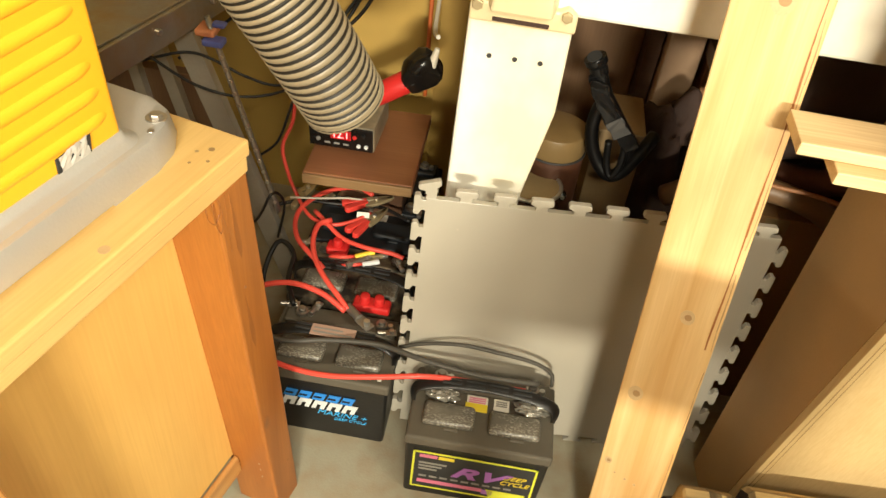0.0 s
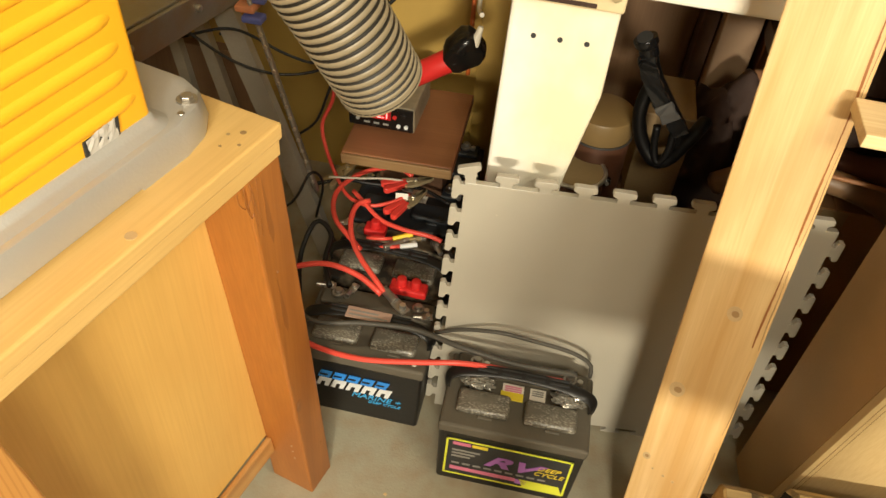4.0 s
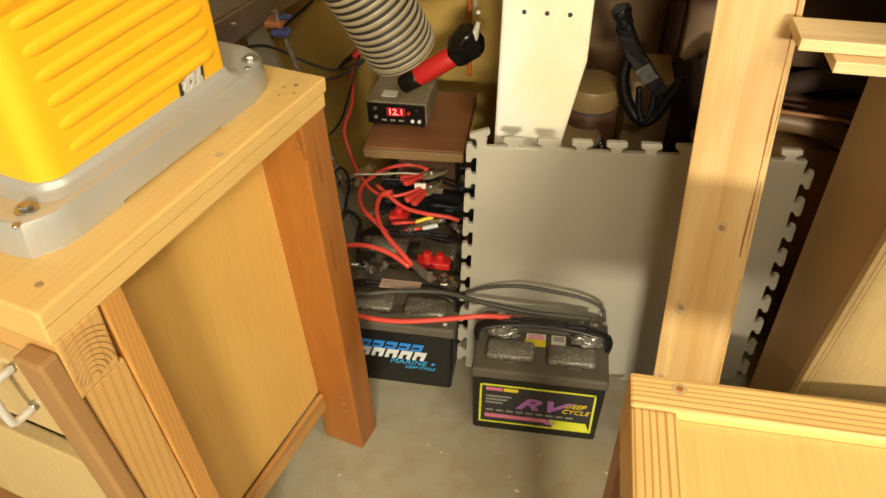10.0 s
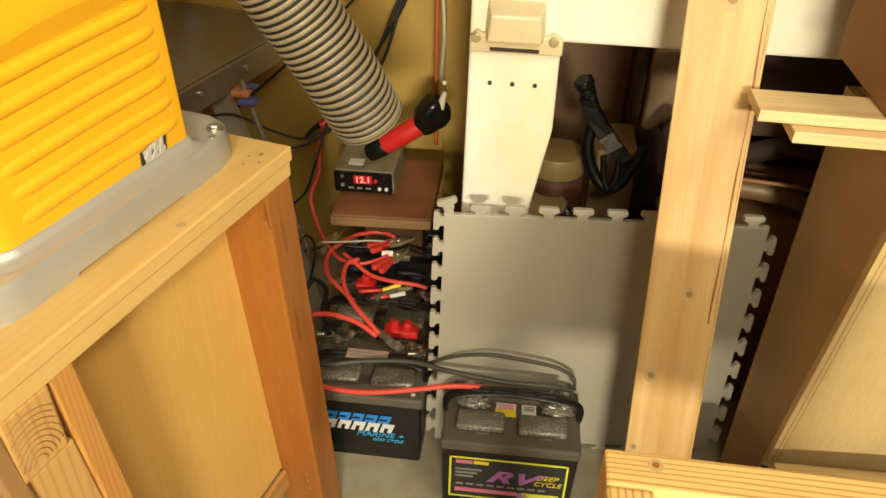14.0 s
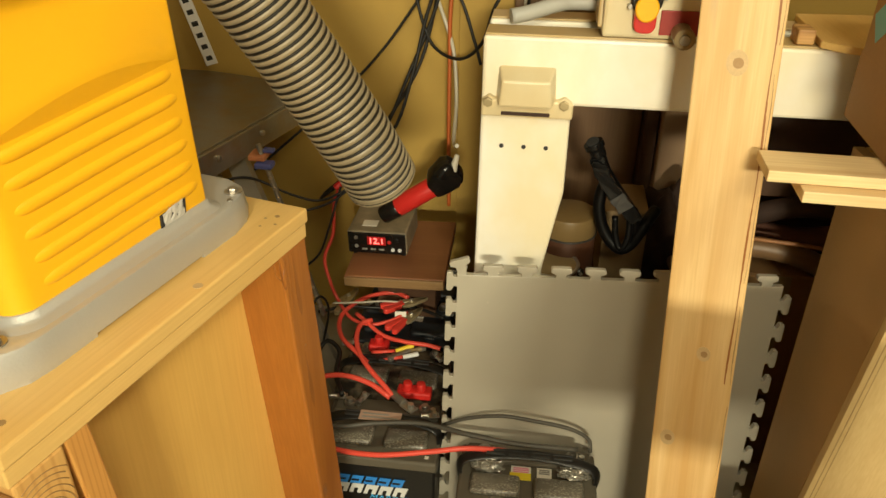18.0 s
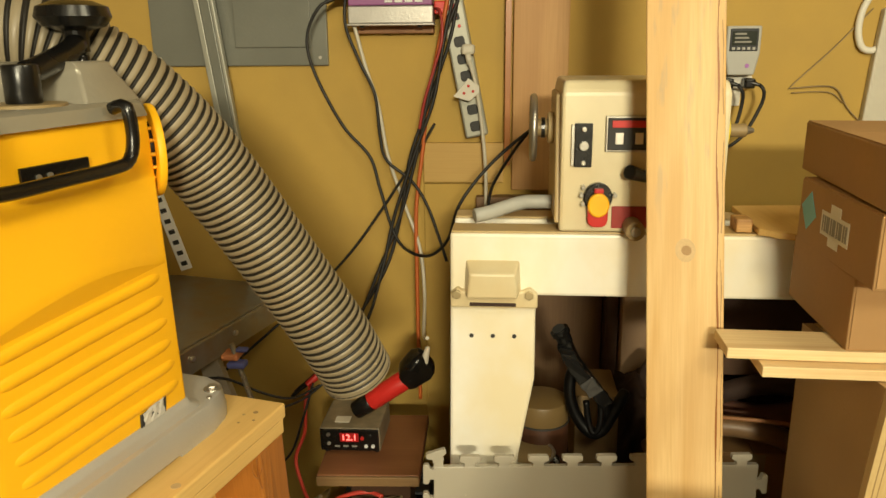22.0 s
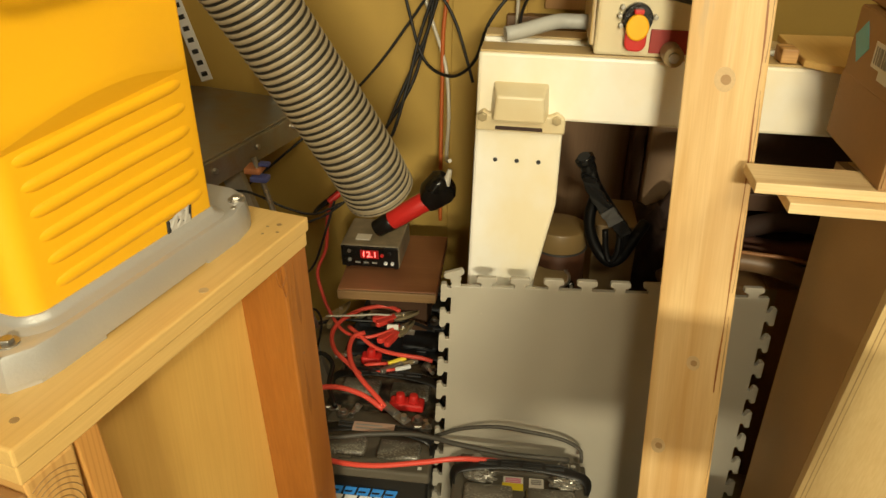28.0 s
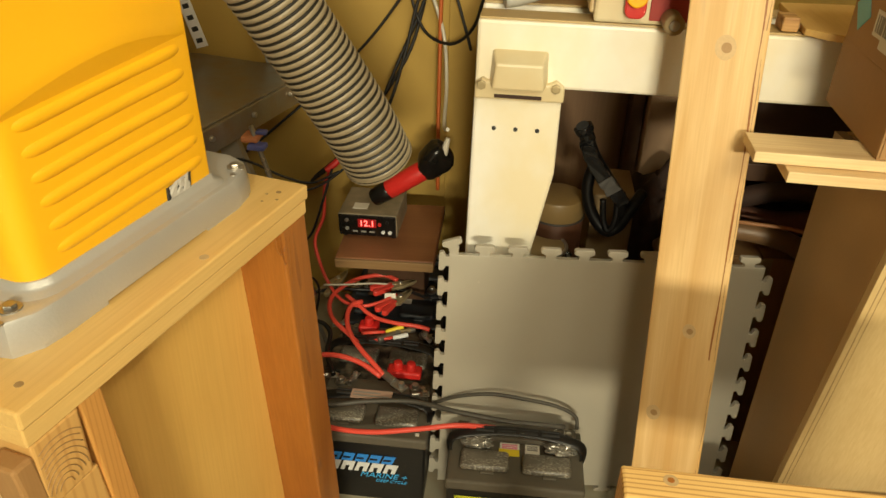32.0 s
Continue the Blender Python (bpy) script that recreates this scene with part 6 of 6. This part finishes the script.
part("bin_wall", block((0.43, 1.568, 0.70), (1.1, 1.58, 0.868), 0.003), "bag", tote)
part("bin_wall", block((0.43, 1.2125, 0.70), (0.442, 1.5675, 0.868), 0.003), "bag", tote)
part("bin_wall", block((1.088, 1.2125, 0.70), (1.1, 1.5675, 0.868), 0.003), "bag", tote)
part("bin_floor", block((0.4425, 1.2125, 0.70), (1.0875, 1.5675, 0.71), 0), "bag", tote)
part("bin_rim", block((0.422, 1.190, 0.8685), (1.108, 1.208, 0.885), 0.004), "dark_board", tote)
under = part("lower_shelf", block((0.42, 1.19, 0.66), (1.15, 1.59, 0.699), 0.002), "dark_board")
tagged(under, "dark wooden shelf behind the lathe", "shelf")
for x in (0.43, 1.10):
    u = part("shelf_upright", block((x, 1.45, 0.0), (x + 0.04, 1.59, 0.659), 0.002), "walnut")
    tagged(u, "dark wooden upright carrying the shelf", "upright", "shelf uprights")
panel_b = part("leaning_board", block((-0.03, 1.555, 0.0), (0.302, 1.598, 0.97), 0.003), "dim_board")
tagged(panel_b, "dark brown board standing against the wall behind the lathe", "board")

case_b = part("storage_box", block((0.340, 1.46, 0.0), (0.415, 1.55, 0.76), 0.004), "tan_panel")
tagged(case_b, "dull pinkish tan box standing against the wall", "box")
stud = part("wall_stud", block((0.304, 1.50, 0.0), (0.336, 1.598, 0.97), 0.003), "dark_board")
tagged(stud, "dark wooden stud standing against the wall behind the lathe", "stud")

# ---- machine table behind the planer ----
saw = thing("machine_table", "grey ground iron machine table with a steel edge rail", "machine table")
d = Vector((0.243, 0.970, 0)).normalized()
n = Vector((-d.y, d.x, 0))
tm = Matrix(((d.x, n.x, 0, -0.672), (d.y, n.y, 0, 0.90), (0, 0, 1, 0), (0, 0, 0, 1)))


def placed(bm):
    bmesh.ops.transform(bm, matrix=tm, verts=bm.verts)
    return bm


part("table_top", placed(block((-0.12, 0.0, 0.712), (0.64, 0.46, 0.734), 0.002)), "iron", saw, "smooth grey table top")
rail = part("edge_rail", placed(block((-0.12, -0.010, 0.672), (0.60, -0.0005, 0.730), 0.002)), "iron", saw, "steel edge rail")
for u in (0.03, 0.20, 0.36, 0.52):
    part("rail_bolt", placed(rod((u, -0.018, 0.708), (u, -0.009, 0.708), 0.0065, sides=12, bev=0.002)), "rivet", rail)
for (x0, z0), (x1, z1), y, w in (((-0.665, 0.70), (-0.44, 0.0), 1.20, 0.05), ((-0.755, 0.70), (-0.60, 0.0), 1.26, 0.028), ((-0.80, 0.70), (-0.70, 0.0), 1.24, 0.024)):
    part("leg", prism([(x0, z0), (x0 + w, z0), (x1 + w, z1), (x1, z1)], y, y + 0.022, "y", 0.001), "galv", saw, "bare steel table leg")
part("cross_board", block((-1.0, 1.30, 0.0), (-0.62, 1.33, 0.50), 0.002), "dim_board", saw, "dark board under the table")
fc = thing("bar_clamp", "blue and orange bar clamp hung on the machine table", "clamp")
P, Q = Vector((-0.556, 1.175, 0.71)), Vector((-0.425, 1.135, 0.30))
cbar = part("clamp_bar", sweep([P, P.lerp(Q, 0.5), Q], 0.0125, 4, 0.05, flat=0.5), "iron", fc, "notched steel clamp bar")
for k in range(16):
    c = P.lerp(Q, 0.06 + 0.058 * k) + Vector((0.004, -0.009, 0))
    part("notch", rod(c, c + Vector((0.0, -0.003, 0)), 0.0042, sides=8), "rivet", cbar)
J = Vector((-0.556, 1.19, 0.672))
for lo, hi, mt in (((-0.020, -0.035, 0.004), (0.018, 0.01, 0.018), "orange_clamp"), ((-0.004, -0.045, -0.010), (0.036, -0.015, 0.003), "blue_clamp"), ((0.008, -0.02, 0.018), (0.034, 0.0, 0.027), "blue_clamp")):
    part("jaw", block(J + Vector(lo), J + Vector(hi), 0.004), mt, fc)
rl = part("slotted_strip", block((-0.0165, -0.0015, 0.0), (0.0165, 0.0015, 0.62), 0.0006), "white_strip")
rl.matrix_basis = Matrix.Translation((-0.812, 1.555, 0.765)) @ pose(0, 0, 0, -2, -17.5, 0)
tagged(rl, "white slotted strip leaning on the wall behind the table", "metal strip")
for k in range(20):
    part("slot_mark", block((-0.0085, -0.0024, 0.012 + 0.030 * k), (0.0085, -0.0010, 0.024 + 0.030 * k), 0.0004), "ink", rl)


# ---- on the back wall ----
WY = 1.6
breaker = thing("breaker_panel", "grey steel electrical breaker panel on the wall", "electrical panel", (-0.86, WY - 0.012, 1.298))
part("cover", block((0, 0, 0), (0.456, 0.0118, 0.62), 0.003), "panel_grey", breaker)
part("door", block((0.22, -0.006, 0.045), (0.415, -0.0002, 0.58), 0.002), "panel_grey", breaker, "raised panel door")
for x, z in ((0.02, 0.02), (0.436, 0.02), (0.02, 0.6), (0.436, 0.6)):
    part("screw", rod((x, -0.003, z), (x, 0.001, z), 0.004, sides=12), "rivet", breaker)
chan = thing("metal_channel", "tall bare metal channel leaning against the wall", "metal channel")
for dx, w, dep, mt in ((0.0, 0.014, 0.022, "strip_grey"), (0.0145, 0.026, 0.03, "panel_grey"), (0.041, 0.009, 0.02, "strip_grey")):
    bm = block((dx, 0, 0), (dx + w, dep, 1.25), 0.002)
    bmesh.ops.transform(bm, matrix=Matrix.Translation((-0.640, 1.545, 0.735)) @ pose(0, 0, 0, 0, -6.8, 0), verts=bm.verts)
    part("flange", bm, mt, chan)
inv = thing("power_inverter", "silver and violet power inverter mounted on the wall", "inverter", (-0.335, WY - 0.085, 1.392))
part("mount_board", block((0.012, 0.055, -0.018), (0.20, 0.084, 0.30), 0.002), "walnut", inv, "red-brown mounting board")
part("end_plate", block((0, 0.0, 0.004), (0.204, 0.054, 0.045), 0.003), "inverter", inv, "silver inverter end plate")
part("housing", block((0.002, -0.004, 0.0455), (0.202, 0.054, 0.26), 0.003), "violet", inv, "violet inverter face")
part("base_lip", block((-0.003, -0.006, 0.0), (0.207, 0.054, 0.004), 0.001), "inverter", inv)
for x in (0.03, 0.17):
    part("foot", rod((x, 0.02, -0.005), (x, 0.02, 0.0005), 0.006, sides=12), "ink", inv)
for k in range(4):
    part("print_bar", block((0.09 + 0.024 * k, -0.0055, 0.052), (0.108 + 0.024 * k, -0.0035, 0.057), 0), "white_ink", inv)
part("red_terminal", block((0.206, 0.01, 0.025), (0.232, 0.04, 0.055), 0.003), "red_part", inv, "red terminal cover")

strip = thing("power_strip", "grey metal power strip screwed to the wall at a slight angle", "power strip", (-0.055, WY - 0.042, 1.118), ry=-11.0)
part("housing", block((0, 0, 0), (0.056, 0.041, 0.335), 0.005), "strip_grey", strip)
sw = part("rocker_switch", block((0.008, -0.004, 0.285), (0.040, 0.001, 0.300), 0.002), "ink", strip, "lit red rocker switch")
part("lamp_dot", block((0.013, -0.0052, 0.288), (0.033, -0.003, 0.297), 0.001), "led_soft", sw)
part("print_bar", block((0.012, -0.0012, 0.312), (0.036, 0.0005, 0.322), 0), "red_part", strip)
part("reset_button", rod((0.036, -0.004, 0.270), (0.036, 0.001, 0.270), 0.004, sides=12), "red_part", strip)
for k in range(6):
    z = 0.014 + 0.0415 * k
    o = part("outlet", prism([(0.020, z), (0.038, z), (0.042, z + 0.005), (0.042, z + 0.020), (0.038, z + 0.025), (0.020, z + 0.025), (0.016, z + 0.020), (0.016, z + 0.005)], -0.0025, 0.001, "y", 0.001), "ink", strip, "black socket outlet")
    part("slot", block((0.020, -0.0032, z + 0.010), (0.023, -0.002, z + 0.019), 0), "case", o)
    part("slot", block((0.036, -0.0032, z + 0.010), (0.039, -0.002, z + 0.019), 0), "case", o)
plug = thing("plug", "white three-prong plug in the power strip", "plug", (-0.049, WY - 0.075, 1.335))
part("plug_body", block((-0.016, 0.0, -0.012), (0.016, 0.031, 0.012), 0.006), "white_cord", plug)
part("strain_relief", rod((0.0, 0.008, -0.012), (0.003, 0.004, -0.035), 0.0075, 0.005, 14), "white_cord", plug)
tag = part("cord_tag", prism([(-0.03, -0.028), (0.012, -0.03), (0.034, -0.004), (0.03, 0.012), (0.0, 0.024), (-0.008, 0.006)], 0.0, 0.0012, "y"), "paper")
tag.matrix_basis = pose(-0.052, WY - 0.083, 1.245, 8, 12, -15)
tagged(tag, "white paper warning tag wrapped on the cord", "tag")
for x, z in ((0.004, 0.006), (0.018, -0.004), (-0.004, -0.014)):
    part("tag_dot", rod((x, -0.0008, z), (x, 0.0005, z), 0.0035, sides=10), "red_part", tag)

brown = part("wall_board", block((0.060, WY - 0.022, 0.985), (0.195, WY - 0.0005, 2.2), 0.002), "wall_wood")
tagged(brown, "reddish brown board fixed upright on the wall", "board")
side = part("wall_board", block((0.040, WY - 0.034, 1.05), (0.055, WY - 0.0005, 2.2), 0.001), "fir")
tagged(side, "thin strip of wood fixed upright on the wall", "board")
cleat = part("wall_cleat", block((-0.166, WY - 0.02, 1.003), (0.039, WY - 0.0005, 1.105), 0.002), "cleat")
tagged(cleat, "pale horizontal board painted into the wall", "board")
shelf_r = part("wall_ledge", block((-0.166, WY - 0.014, 0.0), (0.018, WY - 0.0005, 0.998), 0.002), "wall")
tagged(shelf_r, "yellow-tan painted board on the wall under the cleat", "board")

outlet = thing("wall_outlet", "white wall outlet with a triple adapter", "wall outlet", (0.565, WY - 0.006, 1.195))
part("cover_plate", block((-0.022, 0, 0), (0.050, 0.0058, 0.115), 0.003), "paper", outlet, "white cover plate")
part("adapter", block((-0.012, -0.03, 0.043), (0.066, -0.0002, 0.074), 0.004), "paper", outlet, "white triple tap adapter")
meter = thing("energy_meter", "grey plug-in energy meter with a dark screen", "energy meter", (0.558, WY - 0.075, 1.271))
part("housing", prism([(0.003, 0.0), (0.063, 0.0), (0.073, 0.05), (0.073, 0.112), (-0.006, 0.112), (-0.006, 0.05)], 0.0, 0.044, "y", 0.004), "meter_grey", meter)
part("screen_frame", block((0.002, -0.002, 0.055), (0.066, 0.002, 0.106), 0.002), "case_blue", meter)
scr = part("screen", block((0.006, -0.003, 0.068), (0.062, 0.0, 0.100), 0.001), "screen", meter, "dark meter screen")
for k in range(3):
    part("readout_bar", block((0.012, -0.0036, 0.074 + 0.009 * k), (0.05 - 0.006 * k, -0.0025, 0.078 + 0.009 * k), 0), "label_grey", scr)
for k in range(5):
    part("button", block((0.007 + 0.0115 * k, -0.0045, 0.058), (0.014 + 0.0115 * k, -0.001, 0.064), 0.001), "meter_grey", meter)
part("brand_dot", rod((0.045, -0.002, 0.022), (0.045, 0.0005, 0.022), 0.005, sides=12), "purple_ink", meter)
for x in (0.572, 0.622):
    p = thing("plug", "black plug in the triple adapter", "plug", (x - 0.006, WY - 0.07, 1.253), group="black plugs")
    part("plug_body", block((-0.012, 0.0, -0.013), (0.014, 0.033, 0.011), 0.005), "black", p)
    part("strain_relief", rod((0.006, 0.004, 0.0), (0.020, -0.002, -0.004), 0.006, 0.004, 12), "black", p)
cable("appliance_cable", "black cord from the triple adapter", [(0.586, WY - 0.072, 1.250), (0.598, WY - 0.075, 1.235), (0.602, WY - 0.07, 1.21), (0.59, WY - 0.07, 1.15), (0.555, WY - 0.08, 1.09)], 0.0042, "rubber", "cord", "black wall cords")
cable("appliance_cable", "black cord from the triple adapter", [(0.636, WY - 0.072, 1.250), (0.648, WY - 0.075, 1.235), (0.645, WY - 0.07, 1.20), (0.61, WY - 0.07, 1.13), (0.56, WY - 0.08, 1.095), (0.50, WY - 0.1, 1.07)], 0.0042, "rubber", "cord", "black wall cords")
cable("thin_wire", "thin brown wire drooping on the wall", [(0.90, WY - 0.006, 1.42), (0.82, WY - 0.006, 1.33), (0.735, WY - 0.006, 1.245), (0.74, WY - 0.006, 1.238), (0.80, WY - 0.006, 1.242), (0.84, WY - 0.006, 1.235), (0.87, WY - 0.006, 1.19), (0.90, WY - 0.006, 1.16)], 0.0018, "lid", "wire", sides=6)
cable("thin_wire", "thin brown wire drooping on the wall", [(0.735, WY - 0.006, 1.226), (0.79, WY - 0.006, 1.229), (0.83, WY - 0.006, 1.225), (0.86, WY - 0.006, 1.20)], 0.0014, "lid", "wire", sides=6)
roll = thing("white_tube", "white plastic tube and bag hanging by the wall", "tube")
part("coil", sweep([(0.895, 1.588, 1.46), (0.875, 1.588, 1.42), (0.87, 1.588, 1.37), (0.885, 1.588, 1.33), (0.92, 1.588, 1.33), (0.95, 1.588, 1.38)], 0.008, 10, 0.01), "paper", roll)
part("bag", prism([(0.90, 1.15), (0.91, 1.30), (0.92, 1.42), (1.09, 1.46), (1.09, 1.15)], 1.575, 1.5995, "y", 0.004), "white_cord", roll)

# ---- cords hanging on the wall ----
CG = "cords on the wall"
cable("hanging_cable", "black power cord looping down from the inverter", [(-0.335, 1.52, 1.53), (-0.345, 1.515, 1.475), (-0.365, 1.51, 1.455), (-0.40, 1.50, 1.435), (-0.43, 1.50, 1.38), (-0.43, 1.50, 1.32), (-0.40, 1.50, 1.24), (-0.35, 1.50, 1.15), (-0.29, 1.50, 1.08), (-0.265, 1.49, 1.0), (-0.235, 1.48, 0.90), (-0.20, 1.46, 0.855), (-0.14, 1.42, 0.85), (-0.09, 1.38, 0.90), (-0.06, 1.36, 0.99), (0.0, 1.38, 1.07), (0.075, 1.38, 1.14), (0.13, 1.36, 1.18)], 0.0038, "rubber", "cord", CG)
cable("hanging_cable", "black power cord running down the wall", [(-0.330, 1.53, 1.53), (-0.340, 1.52, 1.46), (-0.340, 1.51, 1.39), (-0.31, 1.51, 1.31), (-0.275, 1.51, 1.23), (-0.265, 1.51, 1.13), (-0.25, 1.51, 1.07), (-0.19, 1.51, 1.02), (-0.15, 1.50, 0.96), (-0.12, 1.49, 0.88), (-0.10, 1.48, 0.82)], 0.0038, "rubber", "cord", CG)
cable("hanging_cable", "grey-white cord running down the wall", [(-0.325, 1.53, 1.40), (-0.30, 1.53, 1.30), (-0.27, 1.53, 1.20), (-0.25, 1.53, 1.08), (-0.21, 1.52, 0.96), (-0.17, 1.50, 0.85), (-0.155, 1.46, 0.74), (-0.145, 1.34, 0.68), (-0.128, 1.26, 0.70)], 0.0045, "white_cord", "cord", CG)
cable("hanging_cable", "white cord from the power strip running behind the lathe", [(-0.046, WY - 0.075, 1.31), (-0.03, WY - 0.07, 1.25), (-0.015, WY - 0.06, 1.15), (-0.006, WY - 0.06, 1.05), (-0.004, WY - 0.06, 0.95)], 0.0045, "white_cord", "cord", CG)
cable("extension_cable", "orange extension cord hanging down the wall", [(-0.095, 1.52, 1.46), (-0.115, 1.52, 1.36), (-0.145, 1.52, 1.22), (-0.16, 1.52, 1.10), (-0.178, 1.51, 0.95), (-0.178, 1.50, 0.80), (-0.175, 1.48, 0.62), (-0.17, 1.46, 0.45)], 0.0050, "orange", "cord", CG)
cable("battery_lead", "red lead coming down from the inverter", [(-0.128, 1.53, 1.43), (-0.112, 1.50, 1.42), (-0.108, 1.488, 1.36), (-0.128, 1.486, 1.29), (-0.150, 1.486, 1.22), (-0.165, 1.49, 1.15)], 0.0036, "red_dull", "cable", "red leads")
for i in range(3):
    def w(a):
        return 0.009 * math.sin(a * 1.7 + i * 2.1)
    cable("black_lead", "thick black lead in the bundle hanging on the wall", [(-0.070 + w(0), 1.525 - 0.012 * i, 1.47), (-0.100 + w(1), 1.52 - 0.012 * i, 1.36), (-0.138 + w(2), 1.515 - 0.012 * i, 1.22), (-0.182 + w(3), 1.51 - 0.012 * i, 1.08),
          (-0.222 + w(4), 1.50 - 0.012 * i, 0.93), (-0.262 + w(5), 1.48 - 0.012 * i, 0.80), (-0.325 + w(6) * 2, 1.45 - 0.012 * i, 0.66), (-0.405 + w(7), 1.41 - 0.012 * i, 0.56), (-0.48, 1.37 - 0.012 * i, 0.50)], 0.0042, "rubber", "cable", "black leads")
cable("hanging_cable", "thin black cord crossing the wall behind the hose", [(-0.13, 1.52, 1.16), (-0.19, 1.52, 1.06), (-0.27, 1.52, 0.94), (-0.36, 1.51, 0.82), (-0.48, 1.48, 0.70), (-0.62, 1.42, 0.58), (-0.72, 1.36, 0.5)], 0.0036, "rubber", "cord", CG)
cable("hanging_cable", "pair of black cords reaching the lathe motor", [(0.0, 1.50, 0.92), (0.01, 1.50, 1.0), (0.05, 1.46, 1.08), (0.10, 1.38, 1.16), (0.14, 1.30, 1.19)], 0.0038, "rubber", "cord", CG)
for i, pts in enumerate(([(-0.70, 1.16, 0.60), (-0.60, 1.19, 0.62), (-0.50, 1.20, 0.58), (-0.44, 1.22, 0.56), (-0.38, 1.25, 0.58)],
                         [(-0.66, 1.10, 0.66), (-0.58, 1.14, 0.58), (-0.50, 1.18, 0.545), (-0.42, 1.22, 0.555), (-0.35, 1.27, 0.60)],
                         [(-0.50, 1.24, 0.36), (-0.45, 1.22, 0.42), (-0.42, 1.22, 0.50), (-0.40, 1.26, 0.58)],
                         [(-0.52, 1.12, 0.22), (-0.46, 1.10, 0.30), (-0.43, 1.12, 0.36), (-0.42, 1.16, 0.30), (-0.44, 1.16, 0.2)])):
    cable("hanging_cable", "thin black cord tangled behind the planer stand", pts, 0.0029, "rubber", "cord", CG)
twin = thing("plug", "black plug where two cords leave the inverter", "plug", (-0.350, 1.505, 1.452))
part("plug_body", block((-0.022, 0.0, 0.0), (0.016, 0.03, 0.05), 0.006), "black", twin)
part("strain_relief", rod((-0.020, 0.014, 0.004), (-0.036, 0.010, -0.006), 0.007, 0.005, 12), "black", twin)
clip = part("cord_joint", rod((-0.42, 1.28, 0.565), (-0.385, 1.295, 0.595), 0.008, sides=14, bev=0.002), "red_part")
tagged(clip, "red and silver cable joint among the cords", "cable joint")
